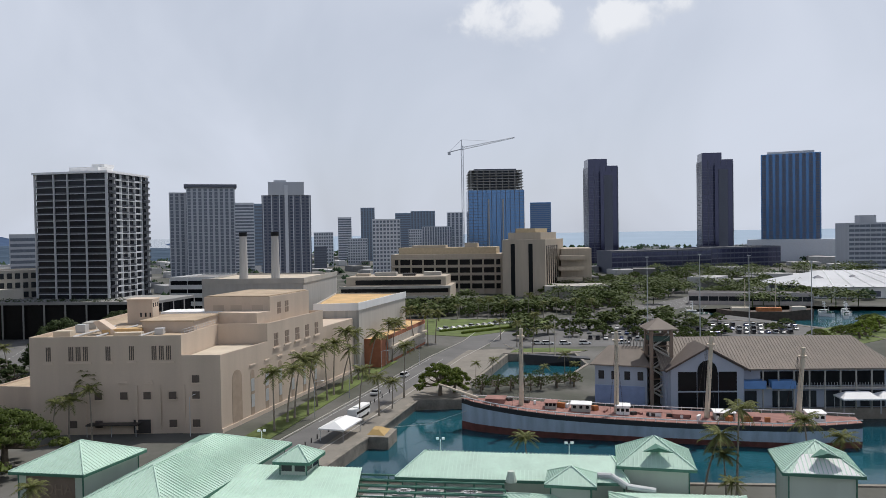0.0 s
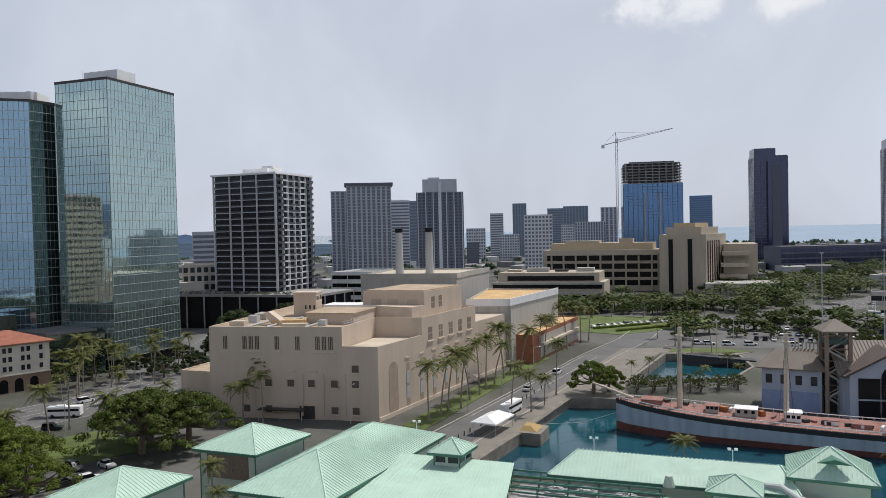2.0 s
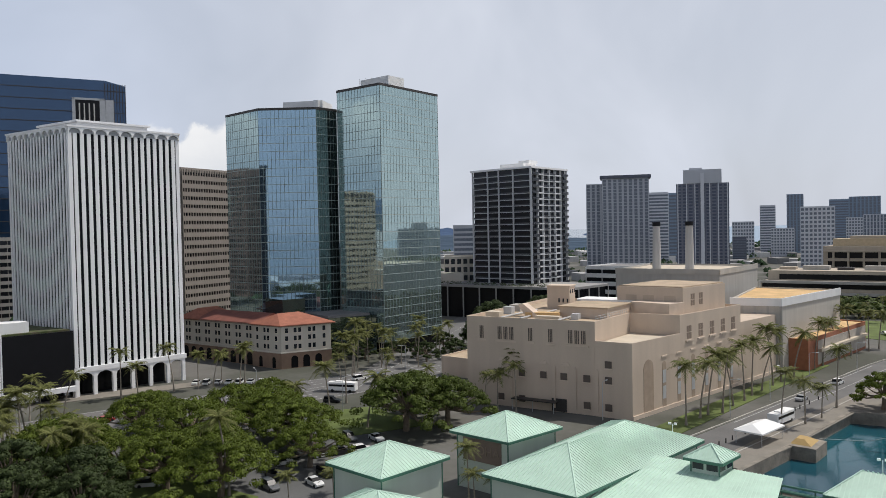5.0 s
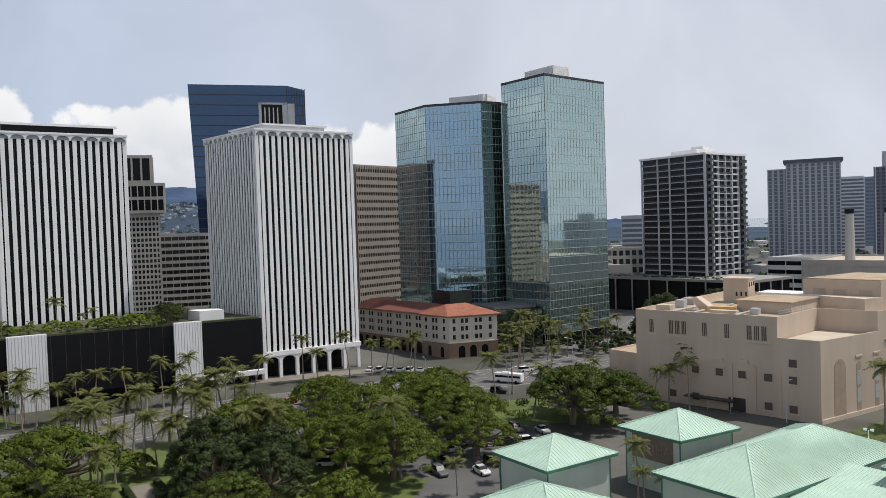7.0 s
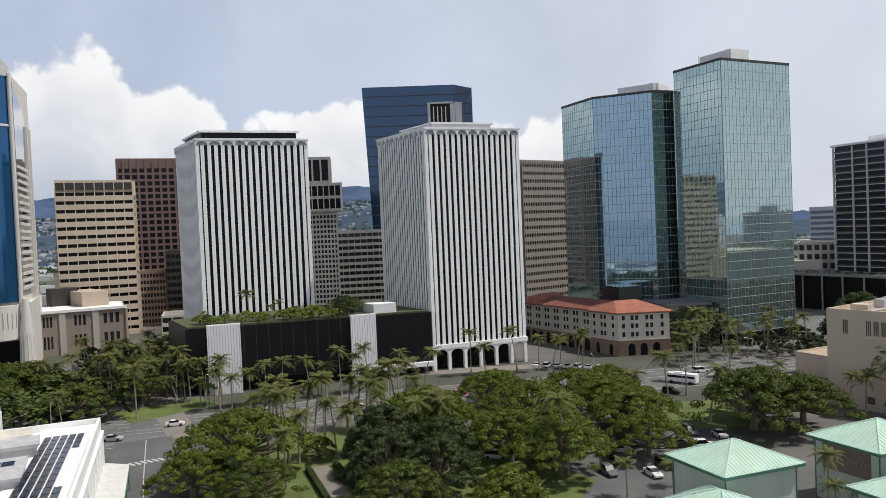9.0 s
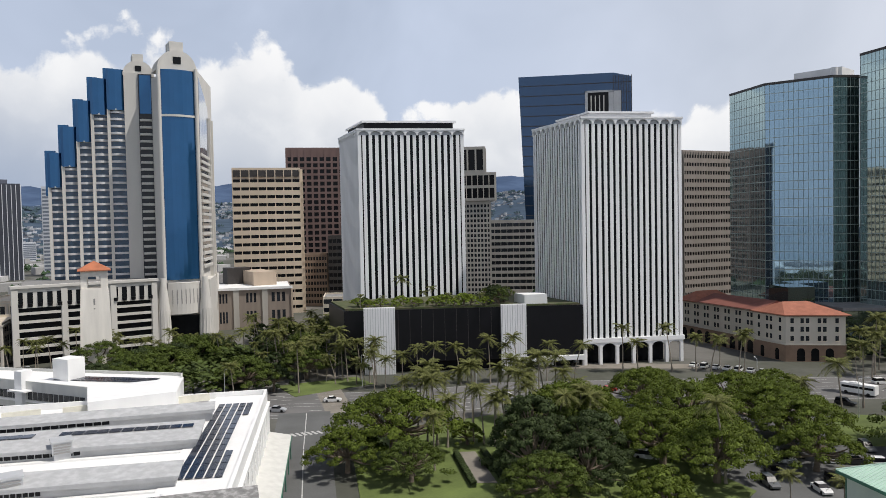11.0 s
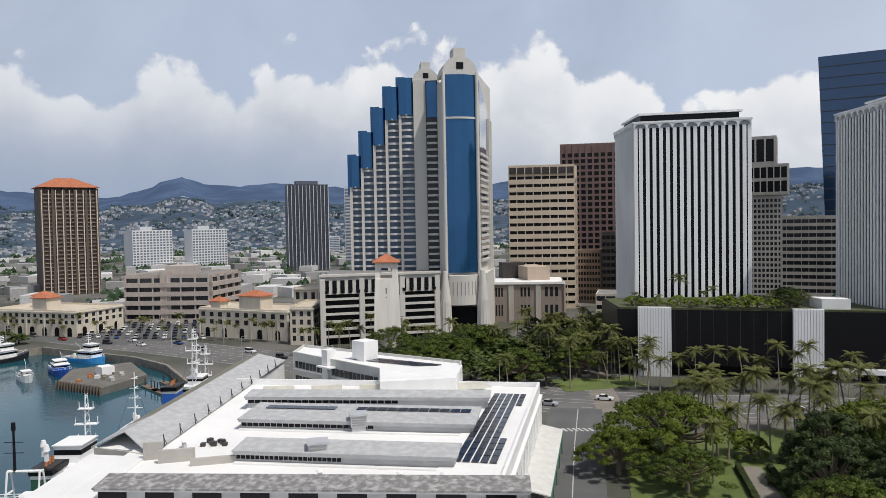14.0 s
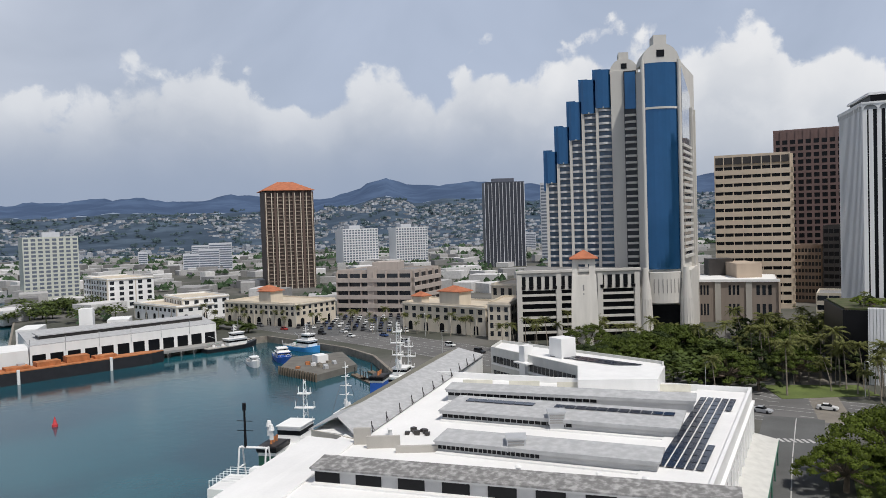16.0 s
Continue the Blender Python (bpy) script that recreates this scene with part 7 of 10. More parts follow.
        lo_t, hi_t = (d - a).dot(b - a) / (b - a).length_squared, (c - a).dot(b - a) / (b - a).length_squared
        up_v = (d - a) - (b - a) * lo_t
        f = 1.0
        if t < lo_t:
            f = t / lo_t
        elif t > hi_t:
            f = (1 - t) / max(1 - hi_t, 1e-4)
        if f < 0.04:
            continue
        q = p + up_v * f
        hull8(bm, [p - e, p + e, q + e, q - e, p - e + nrm * h, p + e + nrm * h, q + e + nrm * h, q - e + nrm * h])


def green_hip(name, pts, zw, ze, zt, label, wall_m=None, over=0.9, ridge=0.02, cat="pavilion", group="green pavilions", z0=0.0, vent=False, step=0.62):
    cx, cy = sum(p[0] for p in pts) / 4, sum(p[1] for p in pts) / 4
    e = thing(name, (cx, cy, z0), label, cat, group)
    add_block(e, "wall", pts, z0, ze - 0.2, wall_m or green_wall)
    o = inset(pts, -over)
    A = (Vector(o[0]) + Vector(o[3])) / 2 if length(o[0], o[1]) >= length(o[1], o[2]) else (Vector(o[0]) + Vector(o[1])) / 2
    B = (Vector(o[1]) + Vector(o[2])) / 2 if length(o[0], o[1]) >= length(o[1], o[2]) else (Vector(o[2]) + Vector(o[3])) / 2
    c = (A + B) / 2
    A, B = c + (A - c) * ridge, c + (B - c) * ridge
    bm = bmesh.new()
    hip_roof(bm, pts, ze, zt, ridge, over)
    part("roof", bm, green_roof, e, "pale green standing-seam metal roof")
    bm = bmesh.new()
    lng = length(o[0], o[1]) >= length(o[1], o[2])
    for i in range(4):
        p, q = o[i], o[(i + 1) % 4]
        side = (lng and i in (0, 2)) or (not lng and i in (1, 3))
        if side:
            first, second = (A, B) if (Vector(p) - A).length < (Vector(p) - B).length else (B, A)
        else:
            first = second = A if ((Vector(p) + Vector(q)) / 2 - A).length < ((Vector(p) + Vector(q)) / 2 - B).length else B
        seams(bm, (*p, ze), (*q, ze), (*second, zt), (*first, zt), step)
    part("seam_field", bm, green_seam, e, kind="stuff")
    for i in range(4):
        bm = bmesh.new()
        wbox(bm, o[i], o[(i + 1) % 4], 0, length(o[i], o[(i + 1) % 4]), ze - 0.45, ze - 0.02, -0.05, 0.08)
        part("gutter", bm, green_trim, e, "dark green gutter")
        x, y = pts[i]
        bm = bmesh.new()
        rod(bm, (x, y, z0), (x, y, ze - 0.3), 0.12, n=6)
        part("downpipe", bm, green_trim, e)
        tip = A if (Vector(o[i]) - A).length < (Vector(o[i]) - B).length else B
        bm = bmesh.new()
        rod(bm, (*o[i], ze + 0.03), (*tip, zt + 0.05), 0.13, n=6)
        part("hip_cap", bm, green_seam, e)
    return e


def shed_roof(name, pts, z0, z1, label):
    """A lean-to wing: low eave on the first side, high edge opposite."""
    cx, cy = sum(p[0] for p in pts) / 4, sum(p[1] for p in pts) / 4
    e = thing(name, (cx, cy, 0), label, "market hall", "green pavilions")
    add_block(e, "wall", inset(pts, 0.5), 0, z0 - 0.2, green_wall)
    bm = bmesh.new()
    c = [(*pts[0], z0), (*pts[1], z0), (*pts[2], z1), (*pts[3], z1)]
    hull8(bm, [(x, y, z - 0.3) for x, y, z in c] + c)
    part("roof", bm, green_roof, e, "pale green standing-seam metal roof")
    bm = bmesh.new()
    n = int(length(pts[0], pts[1]) / 0.62)
    for k in range(n + 1):
        p, q = Vector(c[0]).lerp(Vector(c[1]), k / n), Vector(c[3]).lerp(Vector(c[2]), k / n)
        w, h = Vector((0.06, 0, 0)), Vector((0, 0, 0.08))
        hull8(bm, [p - w, p + w, q + w, q - w, p - w + h, p + w + h, q + w + h, q - w + h])
    part("seam_field", bm, green_seam, e, kind="stuff")
    return e


cA = green_hip("green_pavilion", [(-67.0, 116.5), (-56.0, 114.6), (-52.2, 126.2), (-63.2, 128.5)], 0, 10.0, 13.2, "square pavilion tower with pale green hip roof and name board")
# name board on the pavilion, towards the tower
a, b = (-67.0, 116.5), (-56.0, 114.6)
bm = bmesh.new()
wbox(bm, a, b, 1.4, 9.8, 5.2, 9.2, -0.05, 0.12)
part("name_board", bm, mat("brown_board", (0.21, 0.155, 0.125), 0.8, var=0.1), cA, "brown board with raised letters")
txt = bpy.data.curves.new("letters", "FONT")
txt.body, txt.size, txt.align_x, txt.align_y, txt.extrude = "ALOHA", 2.3, "CENTER", "CENTER", 0.06
letters = under(new("letters", txt), cA)
lx, ly = along(a, b, 5.6, 0.16)
letters.matrix_basis = Matrix.Translation((lx, ly, 7.2)) @ Matrix.Rotation(math.atan2(b[1] - a[1], b[0] - a[0]), 4, "Z") @ Matrix.Rotation(radians(90), 4, "X")
txt.materials.append(brown_conc)
green_hip("green_pavilion", [(-75.0, 91.5), (-64.3, 89.3), (-61.3, 101.6), (-72.0, 104.0)], 0, 10.0, 12.9, "square pavilion tower with pale green hip roof")
LP = [(-25.9, 115.8), (-21.7, 115.2), (-20.6, 119.5), (-25.0, 120.1)]
ln = green_hip("green_pavilion", LP, 0, 11.1, 12.9, "small square roof lantern with a pale green cap", over=0.8, z0=6.5)
for k in (0, 1):
    windows(ln, LP[k], LP[k + 1], 9.3, 10.7, 2, 1, 0.8, 0.8, window_dark)
r1 = green_hip("green_pavilion", [(27.2, 114.6), (36.6, 112.4), (38.4, 121.0), (29.0, 123.2)], 0, 10.0, 13.4, "green-roofed waterfront pavilion with a dark roof vent", over=1.0)
r2 = green_hip("green_pavilion", [(50.6, 110.2), (59.6, 108.2), (62.2, 117.6), (53.0, 119.8)], 0, 10.0, 13.4, "green-roofed waterfront pavilion with a white repaired roof face", over=1.0)
bm = bmesh.new()
p0, p1 = inset([(50.6, 110.2), (59.6, 108.2), (62.2, 117.6), (53.0, 119.8)], -1.0)[:2]
tip = Vector((56.4, 114.0, 13.46))
q0, q1 = Vector((*p0, 10.08)), Vector((*p1, 10.08))
quad(bm, q0.lerp(q1, 0.12), q0.lerp(q1, 0.93), q1.lerp(tip, 0.62), q0.lerp(tip, 0.55))
part("repair_sheet", bm, roof_white, r2, "white-painted roof face")
for e, cx, cy in ((r1, 32.2, 114.4), (r2, 55.8, 110.2)):
    bm = bmesh.new()
    v = [bm.verts.new(p) for p in ((cx - 2.2, cy - 0.3, 12.05), (cx + 2.4, cy - 1.2, 12.05), (cx + 0.4, cy + 1.6, 12.75), (cx + 0.1, cy - 1.2, 12.85))]
    for f in ((0, 1, 3), (1, 2, 3), (2, 0, 3), (0, 2, 1)):
        bm.faces.new([v[i] for i in f])
    part("roof_vent", bm, green_trim, e, "dark triangular roof vent")
green_hip("market_wing", [(-52.5, 101.5), (-38.0, 99.0), (-29.0, 133.5), (-45.5, 138.5)], 0, 8.7, 12.6, "broad market hall wing under a pale green hip roof", over=1.0, ridge=0.45, cat="market hall")
shed_roof("market_wing", [(-37.5, 96.0), (-13.0, 94.0), (-13.4, 117.6), (-33.5, 120.6)], 7.0, 9.2, "low market hall wing under a pale green metal roof")
green_hip("market_wing", [(-7.0, 117.2), (26.8, 112.6), (28.4, 121.5), (-3.2, 127.0)], 0, 8.0, 10.5, "long market wing under a pale green metal roof", over=0.8, ridge=0.86, cat="market hall")
green_hip("market_wing", [(-67.6, 78.2), (-55.2, 77.4), (-54.2, 89.0), (-66.8, 88.8)], 0, 7.7, 10.3, "low market wing with a pale green roof by the pavilion", over=0.8, ridge=0.05, cat="market hall")
green_hip("green_pavilion", [(15.0, 107.8), (20.6, 106.6), (21.6, 111.2), (16.0, 112.4)], 0, 9.6, 11.4, "small square roof lantern with a pale green cap", over=0.8, z0=6.0)
green_hip("market_wing", [(7.0, 98.0), (13.8, 96.6), (16.0, 108.0), (8.8, 109.5)], 0, 7.4, 8.8, "low green-roofed kiosk row", over=0.5, ridge=0.4, cat="market hall")
green_hip("market_wing", [(22.0, 97.0), (40.0, 93.5), (43.0, 108.0), (24.5, 110.5)], 0, 7.0, 8.6, "low green-roofed waterfront wing", over=0.5, ridge=0.5, cat="market hall")


def plant_deck():
    e = thing("roof_plant_deck", (-3, 112, 0), "roof plant deck with ducts, pipes and fans behind green rails", "plant deck")
    pts = [(-14.0, 108.0), (8.0, 104.5), (9.5, 115.0), (-12.0, 118.5)]
    add_block(e, "deck", pts, 0, 6.2, concrete_grey)
    for k in range(4):
        y = 108.6 + k * 2.6
        bm = bmesh.new()
        rod(bm, (-13.6, y + 1.6, 8.0), (8.6, y - 1.6, 8.0), 0.16, n=6)
        rod(bm, (-13.6, y + 1.6, 7.3), (8.6, y - 1.6, 7.3), 0.12, n=6)
        part("rail", bm, green_trim, e)
        for j in range(6):
            t = j / 5
            bm = bmesh.new()
            x, yy = -13.6 + 22.2 * t, y + 1.6 - 3.2 * t
            rod(bm, (x, yy, 6.2), (x, yy, 8.0), 0.1, n=5)
            part("rail_post", bm, green_trim, e)
    for x, y in ((-6.5, 112.0), (-2.0, 112.6), (3.5, 110.8)):
        f = thing("roof_fan", (x, y, 6.2), "round grey rooftop fan in a square housing", "fan", "roof fans")
        bm = bmesh.new()
        box(bm, x, y, 6.2, 3.0, 2.6, 0.9, -9)
        part("housing", bm, concrete_grey, f)
        bm = bmesh.new()
        rod(bm, (x, y, 7.1), (x, y, 7.45), 1.1, 1.1, 16)
        part("ring", bm, steel, f)
        for k in range(4):
            bm = bmesh.new()
            ca, sa = math.cos(k * 0.785), math.sin(k * 0.785)
            rod(bm, (x - ca, y - sa, 7.47), (x + ca, y + sa, 7.47), 0.05, n=4)
            part("guard_bar", bm, bronze, f)
    for k in range(3):
        bm = bmesh.new()
        rod(bm, (-13 + 1.0, 109 + k * 1.4, 6.7), (7.6, 105.8 + k * 1.4, 6.7), 0.22, n=8)
        part("pipe", bm, steel, e)
    bm = bmesh.new()
    rod(bm, (9.8, 113.4, 8.0), (9.8, 113.4, 9.6), 0.9, 0.5, 12)
    part("tank", bm, green_wall, e)
    d = thing("air_duct", (25, 111, 6), "bent silver air duct on the roof", "duct")
    for k, (p, q) in enumerate((((22.5, 113.8, 8.6), (25.0, 113.0, 8.7)), ((25.0, 113.0, 8.7), (27.0, 111.4, 7.6)), ((27.0, 111.4, 7.6), (31.0, 110.4, 7.2)))):
        bm = bmesh.new()
        rod(bm, p, q, 0.5, 0.5, 10)
        part("duct_run", bm, steel, d)


plant_deck()


# ---- museum hall across the slip ----
def museum():
    e = thing("maritime_hall", (84, 200, 0), "long grey-blue harbour hall with a brown ribbed gable roof", "hall")
    A, B = (56.5, 191.6), (112.5, 189.5)
    pts = [A, B, (113.5, 212), (57.5, 214.5)]
    add_block(e, "wall", pts, 0, 10.4, blue_wall)
    L = length(A, B)
    up = (Vector(pts[3]) - Vector(A)).normalized()

    def at(s, d, z):
        p = Vector(A) + (Vector(B) - Vector(A)).normalized() * s + up * d
        return (p.x, p.y, z)
    bm = bmesh.new()
    hull8(bm, [at(-1.5, -1.8, 10.0), at(L + 2, -1.8, 10.0), at(L - 4, 11, 16.6), at(-1, 11, 16.6), at(-1.5, -1.8, 10.35), at(L + 2, -1.8, 10.35), at(L - 4, 11, 16.95), at(-1, 11, 16.95)])
    part("roof_slope", bm, brown_roof, e, "brown ribbed metal roof")
    bm = bmesh.new()
    hull8(bm, [at(-1, 11, 16.6), at(L - 4, 11, 16.6), at(L + 2, 24.5, 10.0), at(-1.5, 24.5, 10.0), at(-1, 11, 16.95), at(L - 4, 11, 16.95), at(L + 2, 24.5, 10.35), at(-1.5, 24.5, 10.35)])
    part("roof_slope", bm, brown_roof, e)
    bm = bmesh.new()
    hull8(bm, [at(L + 2, -1.8, 10.0), at(L + 8, 11, 9.0), at(L + 2, 24.5, 10.0), at(L - 4, 11, 16.6), at(L + 2, -1.8, 10.35), at(L + 8, 11, 9.3), at(L + 2, 24.5, 10.35), at(L - 4, 11, 16.95)])
    part("hip_end", bm, brown_roof, e)
    for k in range(72):
        s = -1 + (L + 2) * k / 71
        bm = bmesh.new()
        f = min(1.0, max(0.15, (L + 2 - s) / 6.0))
        rod(bm, at(s, -1.7, 10.42), at(min(s, L - 4) if f == 1 else s - (1 - f) * 0, -1.7 + 12.6 * f, 10.42 + 6.55 * f), 0.09, n=4)
        part("roof_rib", bm, mat("brown_rib", (0.25, 0.21, 0.175), 0.7), e)
    # glazed gable front
    g0, g1, gm = 0.6, 18.8, 9.7
    bm = bmesh.new()
    prof = [(g0, 0), (g1, 0), (g1, 10.6), (gm, 15.6), (g0, 10.6)]
    fr = [bm.verts.new((*along(A, B, s, 3.0), z)) for s, z in prof]
    bk = [bm.verts.new((*along(A, B, s, -8.0), z)) for s, z in prof]
    bm.faces.new(fr)
    bm.faces.new(bk[::-1])
    for k in range(5):
        j = (k + 1) % 5
        bm.faces.new((fr[k], fr[j], bk[j], bk[k]))
    part("gable_wall", bm, blue_wall, e)
    for s0, s1, z0, z1 in ((g0 - 1.4, gm, 10.0, 15.9), (gm, g1 + 1.4, 15.9, 10.0)):
        bm = bmesh.new()
        hull8(bm, [(*along(A, B, s0, 3.9), z0), (*along(A, B, s1, 3.9), z1), (*along(A, B, s1, -8), z1), (*along(A, B, s0, -8), z0), (*along(A, B, s0, 3.9), z0 + 0.5), (*along(A, B, s1, 3.9), z1 + 0.5), (*along(A, B, s1, -8), z1 + 0.5), (*along(A, B, s0, -8), z0 + 0.5)])
        part("gable_roof", bm, mat("dark_brown_roof", (0.09, 0.07, 0.06), 0.8), e)
    for s0, s1 in ((2.4, 7.0), (7.2, 12.3), (12.5, 17.0)):
        for z0, z1 in ((0.4, 4.8), (5.2, 10.0)):
            bm = bmesh.new()
            wbox(bm, A, B, s0, s1, z0, z1, 2.95, 3.15)
            part("glazing", bm, glass_void_black, e, "dark green glazing")
    bm = bmesh.new()
    ring = [(gm + 2.5 * math.cos(k * math.pi / 8), 10.0 + 2.9 * math.sin(k * math.pi / 8)) for k in range(9)]
    fr = [bm.verts.new((*along(A, B, s, 3.16), z)) for s, z in ring]
    bk = [bm.verts.new((*along(A, B, s, 2.95), z)) for s, z in ring]
    bm.faces.new(fr)
    for k in range(9):
        j = (k + 1) % 9
        bm.faces.new((fr[k], fr[j], bk[j], bk[k]))
    part("fan_light", bm, glass_void_black, e)
    bm = bmesh.new()
    wbox(bm, A, B, 18.5, 55, 5.2, 5.6, -0.2, 2.0)
    part("gallery_floor", bm, concrete, e)
    # gallery shade is a black plate on the wall
    bm = bmesh.new()
    wbox(bm, A, B, 24.0, 55, 5.8, 9.4, -0.1, 0.12)
    part("gallery_recess", bm, glass_void_black, e)
    for k in range(9):
        bm = bmesh.new()
        c = 24 + k * 3.85
        wbox(bm, A, B, c - 0.15, c + 0.15, 0, 10, 1.6, 1.95)
        part("gallery_post", bm, concrete, e)
    for k in range(44):
        bm = bmesh.new()
        c = 24.2 + k * 0.7
        wbox(bm, A, B, c - 0.04, c + 0.04, 5.6, 6.8, 1.8, 1.9)
        part("baluster", bm, steel, e)
    for s in (18.6, 26.0):
        bm = bmesh.new()
        wbox(bm, A, B, s, s + 6, 5.4, 7.4, 0.1, 2.4)
        part("blue_panel", bm, blue_paint, e, "bright blue balcony front")
    for s0, s1 in ((20, 23), (27, 32), (34, 38), (40, 48), (49, 55)):
        bm = bmesh.new()
        wbox(bm, A, B, s0, s1, 0.3, 4.4, -0.1, 0.15)
        part("door_opening", bm, window_dark, e)
    # west wing with stair tower
    W = [(40.2, 200.5), (53.0, 196.0), (57.5, 206.0), (44.0, 211)]
    w = thing("hall_west_wing", (49, 203, 0), "two-storey pale blue wing with a brown hip roof", "building")
    add_block(w, "wall", W, 0, 10.2, blue_wall)
    bm = bmesh.new()
    hip_roof(bm, W, 10.4, 14.6, 0.5, 1.2)
    part("roof", bm, brown_roof, w)
    windows(w, W[0], W[1], 5.6, 9.4, 4, 1, 0.45, 0.6)
    bm = bmesh.new()
    wbox(bm, W[0], W[1], 0, 13, 0, 4.8, -0.1, 0.2)
    part("lower_band", bm, mat("deep_blue_wall", (0.25, 0.31, 0.48), 0.85), w)
    for k in range(14):
        bm = bmesh.new()
        wbox(bm, W[0], W[1], 7.0 + k * 0.85, 7.3 + k * 0.85, 13.2, 16.4, -6.0, -5.7)
        part("pergola_slat", bm, concrete, w)
    t = thing("stair_tower", (56.4, 197.2, 0), "open timber stair tower with a brown pyramid cap", "tower")
    for dx, dy in ((-2.6, -2.6), (2.6, -2.6), (2.6, 2.6), (-2.6, 2.6)):
        bm = bmesh.new()
        box(bm, 56.4 + dx, 197.2 + dy, 0, 0.8, 0.8, 20.2)
        part("post", bm, brown_conc, t)
    for k in range(6):
        z = 1.0 + k * 2.9
        bm = bmesh.new()
        y0 = -2.4
        x0, x1 = (-2.4, 2.4) if k % 2 else (2.4, -2.4)
        rod(bm, (56.4 + x0, 197.2 + y0, z), (56.4 + x1, 197.2 + y0, z + 2.9), 0.28, n=4)
        rod(bm, (56.4 + x0, 197.2 + y0, z + 1.0), (56.4 + x1, 197.2 + y0, z + 3.9), 0.1, n=4)
        part("stair_flight", bm, concrete, t)
        bm = bmesh.new()
        box(bm, 56.4, 197.8, z + 2.75, 5.4, 4.2, 0.2)
        part("landing", bm, brown_conc, t)
    # added dark box that imitates the shade within the open tower
    bm = bmesh.new()
    box(bm, 56.4, 198.6, 0, 4.2, 2.4, 17.8)
    part("shaft_wall", bm, mat("interior_dark", (0.045, 0.038, 0.032), 0.8), t, "dark timber stair shaft")
    bm = bmesh.new()
    box(bm, 56.4, 197.2, 16.9, 5.3, 5.3, 1.3)
    part("lookout_parapet", bm, mat("dark_green_timber", (0.05, 0.09, 0.075), 0.7), t)
    bm = bmesh.new()
    hip_roof(bm, rect(56.4, 197.2, 5.6, 5.6), 20.2, 22.9, 0.02, 1.3)
    part("roof", bm, brown_roof, t)
    p = thing("quay_marquee", (112, 182, 0), "long white marquee roof on the quay", "marquee")
    for k in range(4):
        bm = bmesh.new()
        q = [(98 + k * 9, 183.5 - k * 0.4), (106.8 + k * 9, 183.1 - k * 0.4), (107.2 + k * 9, 188.4 - k * 0.4), (98.4 + k * 9, 188.8 - k * 0.4)]
        hip_roof(bm, q, 3.6, 5.0, 0.6, 0.2)
        part("canopy", bm, white_paint, p)
        for x, y in q:
            bm = bmesh.new()
            rod(bm, (x, y, 0), (x, y, 3.4), 0.08, n=5)
            part("post", bm, steel, p)


museum()


# ---- barge pier with a white shed ----
def barge_pier():
    A, B = (-222.0, -203.5), (-283.0, -166.2)
    pts = [A, B, (-312, -192), (-256, -240)]
    e = thing("pier_shed", (-262, -200, 0), "long white pier shed with dark loading bays", "shed")
    add_block(e, "wall", pts, 0, 7.8, white_paint)
    a, b = A, B
    L = length(a, b)
    add_block(e, "roof", pts, 7.8, 8.1, roof_weathered)
    # the loading side faces the water
    n = 12
    for k in range(n):
        c = L * (k + 0.5) / n
        p, q = Vector(a), Vector(b)
        u = (q - p).normalized()
        o = Vector((u.y, -u.x))
        if (p + o - Vector((0, 0))).length > (p - o).length:
            o = -o
        # loading bays are black plates that imitate the shade inside
        bm = bmesh.new()
        w = L / n * 0.37
        c0, c1 = p + u * (c - w), p + u * (c + w)
        hull8(bm, [(*(c0 - o * 0.1), 0), (*(c1 - o * 0.1), 0), (*(c1 + o * 0.12), 0), (*(c0 + o * 0.12), 0), (*(c0 - o * 0.1), 4.6), (*(c1 - o * 0.1), 4.6), (*(c1 + o * 0.12), 4.6), (*(c0 + o * 0.12), 4.6)])
        part("loading_bay", bm, glass_void_black, e, "dark open loading bay")
        s0 = p + u * (L * k / n)
        bm = bmesh.new()
        rod(bm, (*(s0 + o * 0.3), 5.0), (*(s0 + o * 0.3), 10.2), 0.12, n=5)
        rod(bm, (*(s0 + o * 0.3), 10.2), (*(s0 + o * 1.4), 10.2), 0.1, n=5)
        if k % 2 == 0:
            part("lamp_arm", bm, steel, e)
        else:
            bm.free()
    add_block(e, "roof_monitor", [(-236, -212), (-292, -178), (-297, -184), (-242, -219)], 8.0, 9.4, bronze)
    add_block(e, "monitor_roof", [(-235, -211.4), (-292.5, -177.4), (-297.6, -184.5), (-241.5, -220)], 9.4, 9.8, roof_weathered)
    add_block(e, "stair_house", rect(-282, -228, 6, 5.5, 30), 0, 14.5, white_paint)
    add_block(e, "side_house", rect(-296, -222, 14, 9, 30), 0, 8.6, white_paint)
    add_block(e, "arch_house", rect(-270, -246, 18, 8, 30), 0, 8, white_paint)
    add_block(e, "end_house", [(-208, -214), (-222, -204), (-236, -218), (-222, -228)], 0, 6.6, white_paint)
    # timber apron on piles
    d = thing("timber_apron", (-262, -172, 0), "timber quay apron on piles", "quay")
    bm = bmesh.new()
    prism(bm, [(-222, -196), (-281, -158), (-285, -164), (-225, -203)], -0.6, 0.35)
    part("deck", bm, concrete_grey, d)
    for k in range(14):
        t = k / 13
        x, y = -222.5 - 58 * t, -195.6 + 37.2 * t
        bm = bmesh.new()
        rod(bm, (x, y, -5), (x, y, 0.0), 0.35, n=7)
        part("pile", bm, concrete_grey, d)
        bm = bmesh.new()
        rod(bm, (x, y + 0.4, -1.2), (x, y + 0.7, -1.2), 0.7, n=8)
        part("tyre_fender", bm, tyre_mat, d)
